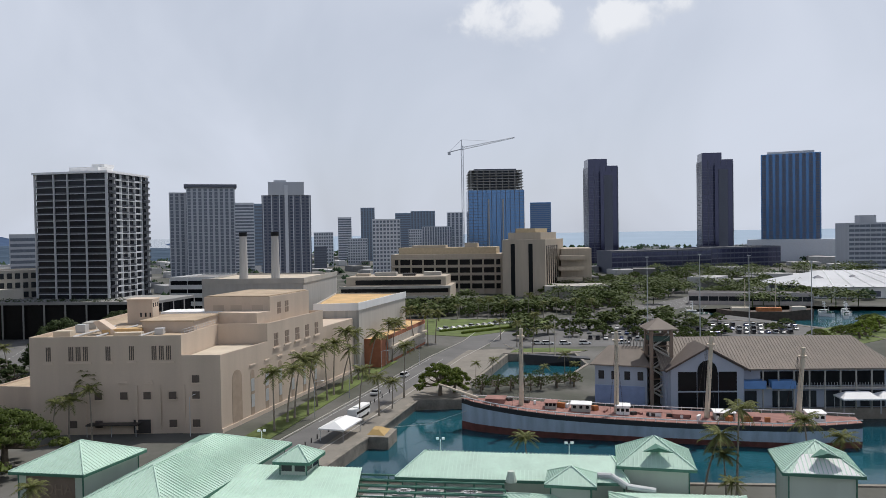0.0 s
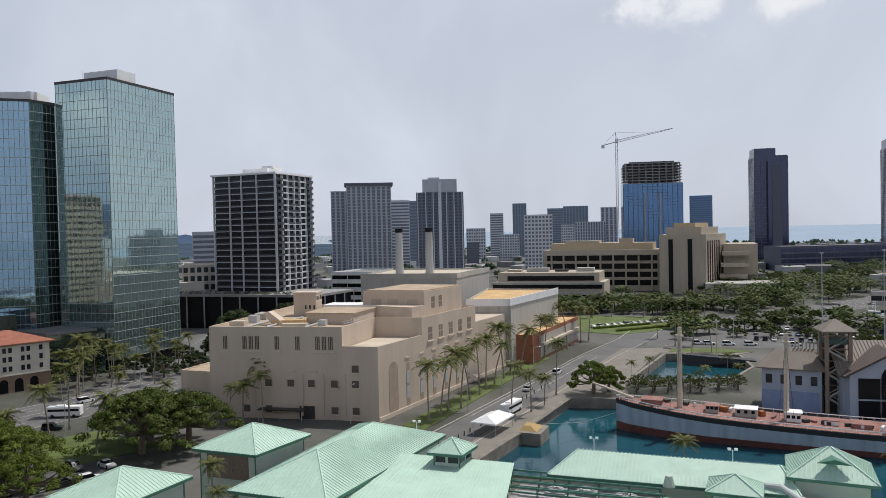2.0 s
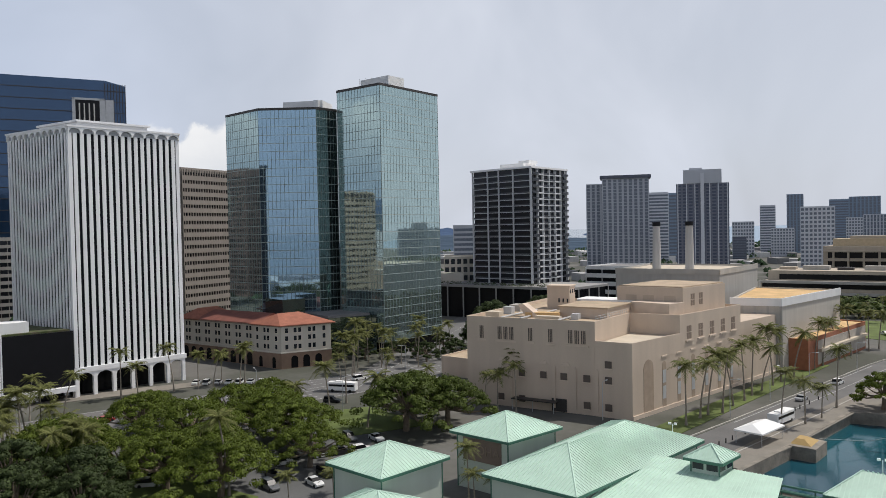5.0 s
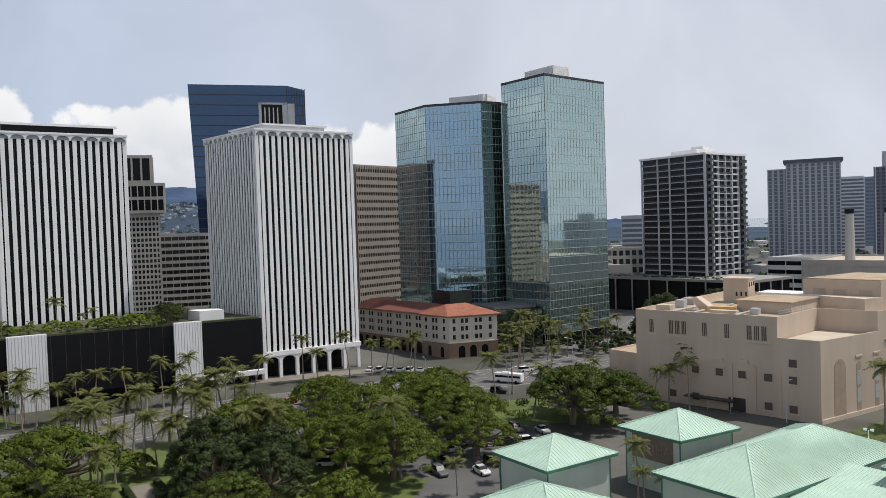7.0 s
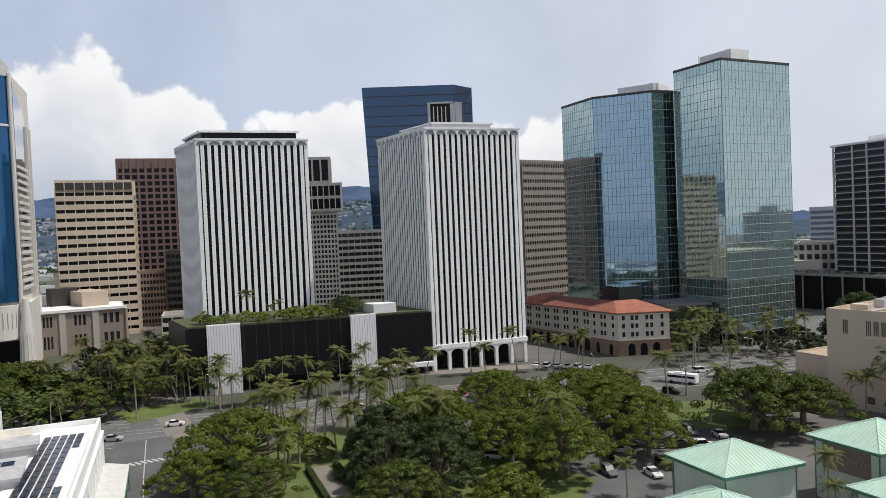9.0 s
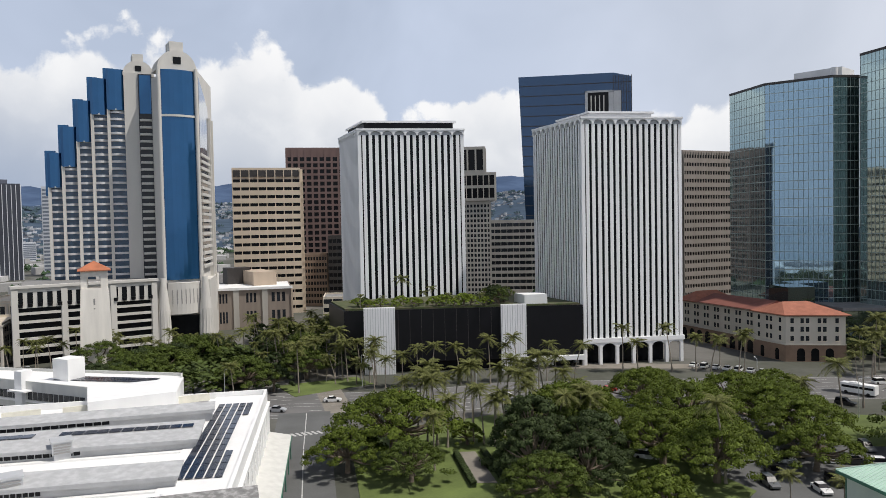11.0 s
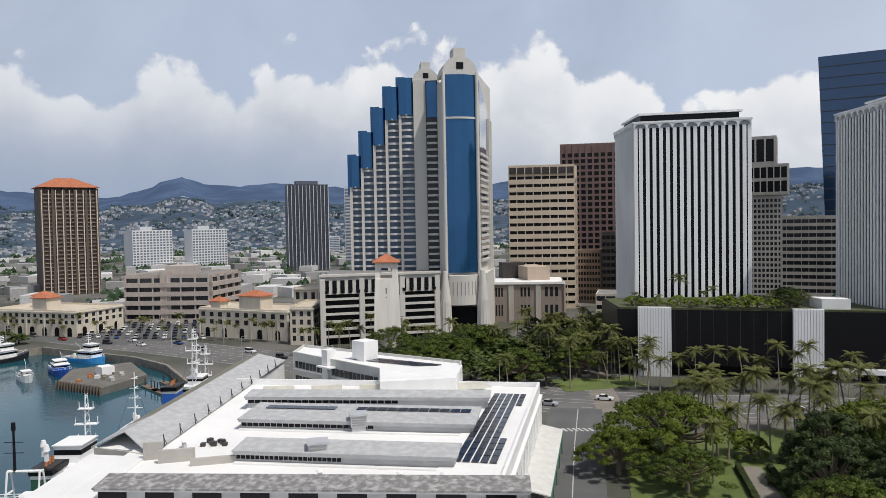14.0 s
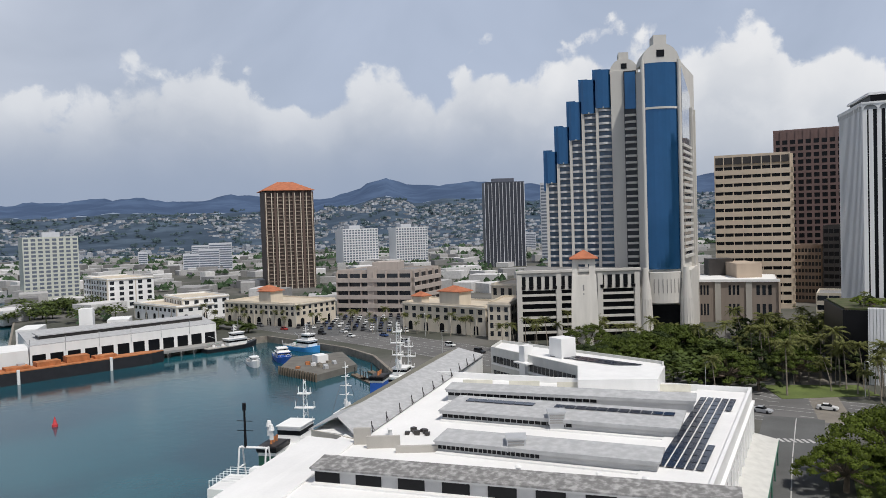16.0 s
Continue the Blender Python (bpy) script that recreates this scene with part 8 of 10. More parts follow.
    # rusty deck barge
    g = thing("deck_barge", (-215, -184, -2.5), "rust-orange deck barge with a black hull beside the pier", "barge")
    P = [(-176, -217), (-246, -171.5), (-252, -170.5), (-249, -177), (-182, -226)]
    bm = bmesh.new()
    prism(bm, P, -3.0, 1.6)
    part("hull", bm, hull_black, g)
    add_block(g, "deck", P, 1.6, 1.9, rust)
    for k in range(7):
        bm = bmesh.new()
        t = k / 7
        x, y = -188 - 56 * t, -214 + 36.5 * t
        box(bm, x, y - 1.5, 1.9, 7.6, 4.5, 0.9 + 0.6 * (k % 3), -33)
        part("cargo_frame", bm, rust, g)
    for t in (0.02, 0.45, 0.8):
        x, y = -176 - 72 * t + 0.4, -217 + 46.5 * t + 0.6
        bm = bmesh.new()
        rod(bm, (x, y, -2.6), (x, y, 2.4), 0.5, n=8)
        part("mooring_pile", bm, white_paint, g)
    for k, (x, y, m) in enumerate(((-196, -211.5, green_trim), (-214, -200, steel), (-230, -189, green_trim))):
        bm = bmesh.new()
        box(bm, x, y, 1.9, 2.2, 1.6, 1.6, -33)
        part("winch", bm, m, g)


barge_pier()


# ---- mid-rise blocks beyond the western highway ----
pk = mat("pinkish_concrete", (0.46, 0.40, 0.36), 0.85, var=0.1, streak=1)
m1 = ribbed_block("terraced_office", [(-371, -146), (-367, -104), (-400, -98), (-404, -140)], 0, 24, 5, 6, pk, window_dark, "pinkish concrete office block with deep terraces", band=0.5, deep=1.6, fin_w=0.5)
add_block(m1, "roof_house", rect(-385, -122, 16, 14, 5), 23, 27.5, pk)
add_block(m1, "stair_tower", rect(-370, -126, 3.5, 5, 5), 0, 25.5, pk)


def cream_hall(name, pts, h, label, floors, n, roofs=(), wall=None):
    wall = wall or cream
    e = shell(name, pts, 0, h, wall, label, "building", roof=roof_pale)
    for i in (0, 1):
        a, b = pts[i], pts[(i + 1) % len(pts)]
        nn = max(2, int(n * length(a, b) / length(pts[0], pts[1])))
        windows(e, a, b, 5.0 if name == "market_palace" else 1.0, h - 1.2, nn, floors - 1 if name == "market_palace" else floors, 0.46, 0.62, window_dark)
        bm = bmesh.new()
        wbox(bm, a, b, -0.3, length(a, b) + 0.3, h - 1.2, h - 0.7, -0.1, 0.5)
        part("cornice", bm, cream_pale, e)
        # arches are flat black plates, coloured as the shade within
        for k in range(nn // 2 if name == "market_palace" else 0):
            c, w = length(a, b) * (k + 0.5) / (nn // 2), 1.15
            shape = [(c - w, 0.2), (c + w, 0.2), (c + w, 3.0)] + [(c + w * math.cos(q * math.pi / 6), 3.0 + w * math.sin(q * math.pi / 6)) for q in range(1, 6)] + [(c - w, 3.0)]
            bm = bmesh.new()
            fr = [bm.verts.new((*along(a, b, t, 0.16), z)) for t, z in shape]
            bk = [bm.verts.new((*along(a, b, t, -0.1), z)) for t, z in shape]
            bm.faces.new(fr)
            for q in range(len(shape)):
                j = (q + 1) % len(shape)
                bm.faces.new((fr[q], fr[j], bk[j], bk[q]))
            part("arch_opening", bm, glass_void_black, e)
        for k in range(nn + 1):
            if k % 3 == 0:
                bm = bmesh.new()
                c = min(max(length(a, b) * k / nn, 0.3), length(a, b) - 0.3)
                wbox(bm, a, b, c - 0.3, c + 0.3, 0, h - 1.2, -0.1, 0.25)
                part("pilaster", bm, cream_pale, e)
    for q, z0, z1 in roofs:
        add_block(e, "turret", q, h - 1, z0, cream)
        bm = bmesh.new()
        hip_roof(bm, q, z0 + 0.2, z1, 0.15, 0.8)
        part("turret_roof", bm, red_tile, e, "orange tiled turret roof")
    return e


cream_hall("market_palace", [(-322, -96), (-301.0, -55), (-322, -46), (-343, -88)], 12.5, "cream stucco palace with arches and an orange tiled turret", 3, 10, ((rect(-314, -70, 11, 8, 63), 17.6, 20.0), (rect(-321, -87, 5, 5, 63), 15.0, 17.0)))
cream_hall("market_palace", [(-343, -196), (-326, -150), (-352, -140), (-372, -188)], 11.5, "long cream arcade building with tiled turrets", 3, 14, ((rect(-338, -168, 8, 8, 70), 16.5, 18.3), (rect(-356, -178, 7, 7, 70), 16.0, 18.0)))
cream_hall("market_palace", [(-362, -262), (-340, -222), (-360, -212), (-384, -252)], 9.0, "low white and tan waterfront block", 2, 10, (), white_paint)
cream_hall("white_block", [(-425, -345), (-400, -308), (-424, -292), (-450, -330)], 19.5, "white block with rows of shaded windows", 5, 9, (), white_paint)
cream_hall("white_block", [(-372, -250), (-352, -226), (-372, -210), (-392, -236)], 12.0, "white stepped block of the far waterfront", 3, 7, (), white_paint)
cream_hall("tan_side_block", [(-292, -52), (-290, -43), (-318, -41), (-320, -50)], 15.0, "small cream block beside the parking structure", 4, 3)
cream_hall("pale_mid_block", [(-348, -60), (-342, -45), (-372, -38), (-380, -54)], 18.0, "plain pale grey block behind the palace", 3, 4)
ribbed_block("small_beige_corner", [(-313, 72.5), (-309, 84), (-328, 90), (-332, 78)], 0, 15.5, 4, 3, cream, window_dark, "small beige office corner beside the mall", top=1)
an = shell("plant_annex", [(-123, 204), (-97.6, 200), (-97.2, 226), (-120, 230)], 0, 6.2, beige, "low beige annex with a tan roof beside the plant", roof=roof_buff, parapet=0.5)


# bollards and kerbs along the quay drive
for k in range(22):
    x, y = along((-24.5, 152), (-6.5, 219), 2 + k * 3.1, -8.6)
    if k % 7 == 5:
        continue
    b = thing("bollard", (x, y, 0.1), "short dark iron bollard beside the drive", "bollard", "bollards")
    bm = bmesh.new()
    rod(bm, (x, y, 0.05), (x, y, 0.95), 0.16, 0.13, 8)
    part("post", bm, bronze, b)
    bm = bmesh.new()
    rod(bm, (x, y, 0.95), (x, y, 1.12), 0.19, 0.08, 8)
    part("cap", bm, bronze, b)
for off in (-6.3, 6.3):
    bm = bmesh.new()
    for a, b in zip(DRIVE[1:], DRIVE[2:]):
        wbox(bm, a, b, 0, length(a, b), 0.0, 0.24, off - 0.15, off + 0.15)
    solid("kerb", bm, concrete, "pale concrete kerb of the quay drive", "kerb", "structure")
for k in range(3):
    bm = bmesh.new()
    a, b = DRIVE[2], DRIVE[4]
    wbox(bm, a, b, 2, length(a, b) - 2, 0.07, 0.075, -5 + k * 5 - 0.08, -5 + k * 5 + 0.08)
    solid("lane_marking", bm, paint_white, "worn white edge line on the drive", "road marking", "structure")
# ---- trees and palms ----
def palm_meshes(seed, h, lean, fronds=22, size=3.4):
    rnd = random.Random(seed)
    bm = bmesh.new()
    pts, n = [], 7
    ang = rnd.uniform(0, 6.28)
    for k in range(n + 1):
        t = k / n
        off = lean * (t ** 1.6)
        pts.append((math.cos(ang) * off, math.sin(ang) * off, h * t))
    for k in range(n):
        r0, r1 = 0.20 - 0.08 * k / n + (0.12 if k == 0 else 0), 0.20 - 0.08 * (k + 1) / n
        rod(bm, pts[k], pts[k + 1], r0, r1, 7)
    trunk = mesh_of(bm, "trunk", palm_bark)
    bm = bmesh.new()
    top = Vector(pts[-1])
    for i in range(fronds):
        a = i * 2.399 + rnd.uniform(-0.2, 0.2)
        lift = rnd.uniform(-0.55, 1.1) if i > 4 else rnd.uniform(0.9, 1.4)
        L = size * rnd.uniform(0.85, 1.12)
        d = Vector((math.cos(a), math.sin(a), 0))
        side = Vector((-math.sin(a), math.cos(a), 0))
        spine = []
        for k in range(8):
            t = k / 7
            spine.append(top + d * (L * t * (0.72 + 0.28 * math.cos(lift))) + Vector((0, 0, L * (math.sin(lift) * t * 0.85 - 0.48 * t * t))))
        for k in range(7):
            p, q = spine[k], spine[k + 1]
            for j in range(2):
                m = p.lerp(q, j / 2)
                t = (k + j / 2) / 7
                w = 0.74 * math.sin(math.pi * min(1, 0.12 + t * 0.86)) + 0.1
                for s in (-1, 1):
                    tip = m + side * (s * w) + (q - p).normalized() * 0.45 - Vector((0, 0, 0.34 * w + rnd.uniform(0, 0.2)))
                    e = (q - p).normalized() * 0.12
                    v = [bm.verts.new(m - e), bm.verts.new(m + e), bm.verts.new(tip)]
                    bm.faces.new(v if s > 0 else v[::-1])
            bm.faces.new([bm.verts.new(x) for x in (p - side * 0.05, p + side * 0.05, q + side * 0.03, q - side * 0.03)])
    crown = mesh_of(bm, "crown", palm_leaf)
    return trunk, crown, top


def palm_model(seed, h, lean):
    trunk, crown, top = palm_meshes(seed, h, lean)
    e = thing("coconut_palm", (0, 0, 0), "slender coconut palm with a tuft of arching fronds", "palm tree", "palms")
    for nm, me in (("trunk", trunk), ("crown", crown)):
        o = new(nm, me)
        o.parent = e
    return e


PALMS = [palm_model(11, 12.5, 1.2), palm_model(12, 11.0, 2.6), palm_model(13, 14.0, 0.6), palm_model(14, 9.0, 0.4), palm_model(15, 13.0, 1.8)]
USED = set()
RND = random.Random(42)


def plant(models, i, x, y, z=0.0, s=1.0, rz=None):
    m = Matrix.Translation((x, y, z)) @ Matrix.Rotation(RND.uniform(0, 6.28) if rz is None else rz, 4, "Z") @ Matrix.Scale(s, 4)
    ob = models[i % len(models)]
    if ob.name not in USED:
        USED.add(ob.name)
        ob.matrix_basis = m
        return ob
    loc = copy_thing(ob, Matrix.Identity(4))
    loc.matrix_basis = m
    return loc


def broad_meshes(seed, r, h, clumps, leaves, leaf, flat_top=0.5, size=0.5):
    """A spreading crown: leaf clumps on forking limbs, thin at the rim, with gaps."""
    rnd = random.Random(seed)
    bmt, bml = bmesh.new(), bmesh.new()
    rod(bmt, (0, 0, 0), (0.2, 0.1, h * 0.34), 0.06 * r + 0.12, 0.045 * r + 0.1, 8)
    fork = Vector((0.2, 0.1, h * 0.34))
    for c in range(clumps):
        a = c * 2.399 + rnd.uniform(-0.4, 0.4)
        rr = r * math.sqrt((c + 0.5) / clumps) * rnd.uniform(0.86, 1.08)
        k = rr / r
        z = h * (1 - flat_top * k * k) - rnd.uniform(0.09, 0.13) * h + rnd.uniform(-0.05, 0.04) * h
        p = Vector((math.cos(a) * rr, math.sin(a) * rr, z))
        if c % 3 == 0:
            mid = fork.lerp(p, 0.55) + Vector((0, 0, -0.05 * h))
            rod(bmt, fork, mid, 0.028 * r + 0.05, 0.02 * r + 0.03, 5)
            rod(bmt, mid, p, 0.02 * r + 0.03, 0.05, 5)
        cr = r * rnd.uniform(0.11, 0.185)
        # hidden solid core of the clump, added to stop light leaking through
        shade_core = [] if leaves < 60 else [bml.verts.new(p + Vector((math.cos(q * 1.2566) * cr * 0.68, math.sin(q * 1.2566) * cr * 0.68, -0.12 * cr))) for q in range(5)]
        for q in range(len(shade_core)):
            for dz in (0.34, -0.3):
                bml.faces.new((shade_core[q], shade_core[(q + 1) % 5], bml.verts.new(p + Vector((0, 0, dz * cr)))))
        for _ in range(leaves):
            u = Vector((rnd.gauss(0, 1), rnd.gauss(0, 1), rnd.gauss(0.35, 0.7)))
            u = u.normalized() * rnd.uniform(0.72, 1.0)
            q = p + Vector((u.x * cr, u.y * cr, u.z * cr * 0.6))
            n = (u * 0.9 + Vector((rnd.uniform(-0.45, 0.45), rnd.uniform(-0.45, 0.45), rnd.uniform(-0.1, 0.45)))).normalized()
            s1 = n.cross(Vector((rnd.uniform(-1, 1), rnd.uniform(-1, 1), 0.3))).normalized() * size * rnd.uniform(0.6, 1.25)
            s2 = n.cross(s1).normalized() * size * rnd.uniform(0.4, 0.8)
            bml.faces.new([bml.verts.new(v) for v in (q - s1, q - s2 * 0.8, q + s1, q + s2)])
    me = bpy.data.meshes.new("crown")
    bml.to_mesh(me)
    bml.free()
    me.materials.append(leaf)
    return mesh_of(bmt, "trunk", bark), me


def tree_model(seed, r, h, clumps, leaves, leaf, label, flat_top=0.5, size=0.5):
    e = thing("broadleaf_tree", (0, 0, 0), label, "tree", "park trees")
    for nm, me in zip(("trunk", "crown"), broad_meshes(seed, r, h, clumps, leaves, leaf, flat_top, size)):
        o = new(nm, me)
        o.parent = e
    return e


UMBRELLA = [tree_model(21, 11, 11.5, 105, 104, leaf_a, "spreading rain tree with a wide green canopy", 0.42, 0.25), tree_model(22, 9.5, 10.5, 92, 98, leaf_a, "spreading rain tree with an uneven green canopy", 0.5, 0.24)]
FAR_TREES = [tree_model(28, 11, 10.5, 40, 62, leaf_far, "low spreading green tree of the far park", 0.45, 0.72), tree_model(29, 9.5, 10.0, 36, 62, leaf_far, "dark green tree of the far park", 0.6, 0.75)]
MID = [tree_model(33, 9.5, 11.5, 90, 98, leaf_m, "broad mid-green shade tree with open limbs", 0.55, 0.25)]
ROUND = [tree_model(23, 7.5, 12.5, 86, 112, leaf_b, "dense dark green round tree", 0.72, 0.24), tree_model(24, 6.5, 9.5, 40, 120, leaf_b, "dark green round street tree", 0.65, 0.34)]
SMALL = [tree_model(25, 4.5, 6.5, 50, 90, leaf_a, "small green street tree", 0.6, 0.2), tree_model(26, 3.2, 3.6, 26, 80, leaf_y, "bushy yellow-green garden shrub", 0.6, 0.22)]
BARE = [tree_model(27, 3.8, 5.5, 40, 14, leaf_m, "thin half-bare plumeria tree", 0.5, 0.22)]

for i, (x, y, s) in enumerate(((-138, 86, 1.0), (-149, 112, 0.95), (-126, 106, 1.05), (-138, 143, 0.85), (-118, 124, 1.0), (-133, 126, 1.05), (-101, 92, 0.9), (-98, 112, 0.85), (-140, 46, 1.15), (-134, 35, 0.8), (-114, 100, 0.85), (-158, 122, 0.75))):
    plant(UMBRELLA, i, x, y, 0, s)
for i, (x, y, s) in enumerate(((-96, 143, 1.22), (-89, 150, 1.1), (-101, 154, 1.05), (-124, 44, 0.7), (-132, 78, 0.8), (-104, 60, 0.8))):
    plant(MID, 0, x, y, 0, s)
for i, (x, y, s) in enumerate(((-142, 90, 0.85), (-113, 90, 1.0), (-110, 122, 0.9), (-124, 90, 0.8))):
    plant(UMBRELLA, i, x, y, 0, s)
for i, (x, y, s) in enumerate(((-123, 68, 1.15), (-114, 63, 1.0), (-114, 75, 1.0), (-106, 69, 0.9))):
    plant(ROUND, 0, x, y, 0, s)
for i, (x, y, s) in enumerate(((-86, 68, 1.5), (-80, 62, 1.4), (-93, 74, 1.3), (-140, 62, 0.8), (-134, 70, 0.7))):
    plant(SMALL, 0, x, y, 0, s)
# thick palms and trees between the mall and the podium
for i, (x, y, s) in enumerate(((-222, 46, 0.9), (-236, 50, 1.0), (-252, 52, 0.9), (-268, 54, 0.95), (-282, 50, 0.9), (-262, 68, 0.8), (-280, 68, 0.9), (-296, 56, 0.9), (-244, 44, 0.8))):
    plant(ROUND if i % 2 else MID, i, x, y, 0, s)
for i in range(22):
    t, v = (i * 0.618) % 1.0, (i * 0.755) % 1.0
    plant(PALMS, i, -204 - 95 * t, 40 + 26 * v, 0, RND.uniform(0.8, 1.15))
# trees by the glass tower, multiplied and enlarged to darken its reflection
for i in range(15):
    plant(ROUND, i, -132 + (i % 5) * 7 + RND.uniform(-3, 3), 262 + (i // 5) * 25 + RND.uniform(-5, 5), 0, RND.uniform(1.3, 1.6))
for x, y, s in ((-140, 222, 0.8), (-134, 232, 0.8), (-146, 244, 0.85), (-138, 252, 0.8), (-130, 244, 0.7)):
    plant(ROUND, 1, x, y, 0, s)
for i, (x, y) in enumerate(((-90.5, 181.0), (-81.8, 176.6), (-84.5, 177.5))):
    plant(PALMS, i, x, y, 0, 1.2 - 0.2 * (i == 2))
# western park
for i in range(22):
    x, y = (-262 + 54 * ((i * 0.618) % 1.0), -12 + 42 * ((i * 0.377) % 1.0))
    if y > 26 and x < -240:
        continue
    plant(ROUND if i % 3 else MID, i, x, y, 0, RND.uniform(0.85, 1.15))
for x, y in ((-209, 34), (-216, 27), (-224, 62), (-236, 64), (-250, 66), (-230, 38), (-246, 36), (-262, 40), (-276, 42), (-292, 66), (-300, 44)):
    plant(ROUND, 1, x, y, 0, RND.uniform(0.7, 1.0))
for i, (x, y, s) in enumerate(((-160, 222, 0.95), (-152, 219, 1.0), (-146, 226, 0.9), (-168, 216, 1.05), (-176, 211, 1.0), (-181, 214, 0.9), (-170, 207, 0.95), (-150, 233, 1.0), (-143, 236, 0.85), (-158, 212, 0.8), (-186, 207, 0.9), (-165, 222, 1.1))):
    plant(PALMS, i, x, y, 0, s)
for x, y, s in ((-164, 218, 0.75), (-172, 213, 0.7), (-156, 224, 0.7), (-149, 229, 0.65), (-180, 209, 0.6)):
    plant(ROUND, 1, x, y, 0, s)
plant(SMALL, 0, -1.5, 211, 0.1, 1.5)
plant(SMALL, 0, 2.5, 214, 0.1, 1.2)
# trees round the far car park and along the highway
for i in range(26):
    plant(FAR_TREES, i, -38 + i * 5.4 + RND.uniform(-3, 3), 404 + RND.uniform(-6, 22) + i * 0.8, 0, RND.uniform(0.45, 0.68))
for i in range(16):
    plant(FAR_TREES, i, 36 + (i % 6) * 17 + RND.uniform(-4, 4), 322 + (i // 6) * 28 + RND.uniform(-4, 4), 0, RND.uniform(0.4, 0.55))
for i in range(46):
    plant(FAR_TREES, i, 70 + RND.uniform(0, 190), 440 + RND.uniform(0, 270), 0, RND.uniform(0.6, 0.95))
for x, y, s in ((178, 316, 0.8), (188, 326, 0.8), (170, 306, 0.6), (185, 305, 0.6), (196, 338, 0.7)):
    plant(SMALL, 1, x, y, 0, s * 2.4)
for i, (x, y, s) in enumerate(((152, 304, 0.42), (165, 311, 0.5), (174, 318, 0.42), (184, 328, 0.5), (196, 345, 0.5), (206, 358, 0.42))):
    plant(UMBRELLA, i, x, y, 0, s)
for i, (x, y, s) in enumerate(((104, 300, 0.5), (98, 306, 0.45), (146, 330, 0.4), (120, 352, 0.5), (96, 330, 0.5), (86, 312, 0.5), (160, 350, 0.35), (136, 372, 0.45), (110, 372, 0.5))):
    plant(FAR_TREES, i, x, y, 0, s)
for i in range(14):
    plant(ROUND, 1, -28 + i * 5 + RND.uniform(-2, 2), 455 + RND.uniform(-4, 4), 0, RND.uniform(0.6, 0.8))
for i in range(14):
    plant(BARE, 0, 10 + (i % 7) * 4.6 + RND.uniform(-1, 1), 213 + (i // 7) * 4 + RND.uniform(-1, 1) + (i % 7) * 1.2, 0.1, RND.uniform(0.7, 1.0))
# podium roof garden
for i, (x, y, s) in enumerate(((-224, 66, 0.8), (-223, 70, 0.9), (-224, 77, 1.0), (-222, 82, 0.7), (-217, 86, 1.0), (-214, 91, 0.8), (-220, 74, 0.6), (-213, 96, 1.1), (-210, 100, 0.9), (-228, 64, 0.9))):
    plant(SMALL, 1, x, y, 19.8, s)
for i, (x, y, s) in enumerate(((-212, 104, 0.62), (-216, 107, 0.66), (-222, 108, 0.6), (-227, 66, 0.36), (-221, 92, 0.34))):
    plant(ROUND, 1, x, y, 19.8, s)
plant(PALMS, 3, -226.0, 78.5, 19.9, 0.95)
for i, (x, y, s_) in enumerate(((-223.5, 63.5, 0.45), (-221, 70, 0.4), (-219.5, 83, 0.5), (-216, 90, 0.42), (-223, 87, 0.6), (-211, 99, 0.4))):
    plant(PALMS, 3, x, y, 19.9, s_)
for x, y, s_ in ((-216, 88, 1.1), (-213.5, 94, 1.2), (-219, 79.5, 0.9)):
    plant(SMALL, 1, x, y, 19.9, s_)
for x, y, s_ in ((-211, 105, 1.0), (-215, 109, 1.05), (-218.5, 104, 0.9)):
    plant(BARE, 0, x, y, 19.9, s_)

# ---- palms ----
for i, (x, y) in enumerate(((-41.6, 175.5), (-40.2, 183.5), (-39.2, 187.5), (-36.4, 190.6), (-35.6, 199.9), (-34.0, 207), (-33.2, 213.8), (-31.8, 221.6), (-30.0, 229.8), (-28.6, 236), (-26.0, 243), (-22, 262), (-20, 268), (-16, 284), (-13, 293), (-8, 305), (-5, 312))):
    plant(PALMS, (0, 1, 4)[i % 3], x + 1.2, y, 0.15, RND.uniform(1.08, 1.25))
for i, (x, y, s) in enumerate(((-21.5, 185, 1.0), (-16.8, 188.5, 0.95), (-11.6, 208.7, 1.05), (-14, 196, 0.8), (9, 221, 0.55), (14, 226, 0.6), (28, 219, 0.6), (36, 225, 0.65), (40, 229, 0.6), (33, 282, 0.7), (40, 284, 0.75), (29, 300, 0.9), (36, 302, 0.9), (24, 320, 0.9))):
    plant(PALMS, i, x, y, 0.15, s)
for i, (x, y, s) in enumerate(((14.5, 131, 0.72), (43.5, 126, 0.95), (49.5, 127, 1.0), (46.5, 124, 0.85), (62, 127, 0.9), (65, 124, 0.8), (44.6, 117, 0.62), (-51.5, 111, 0.62), (-54, 106, 0.66), (-59, 108, 0.6), (-61.5, 110.5, 0.7), (-80.5, 98, 0.6), (-86, 93, 0.6), (-84, 103, 0.55), (-47, 103, 0.55))):
    plant(PALMS, 3 if s < 0.7 else i, x, y, 0, s * 1.1)
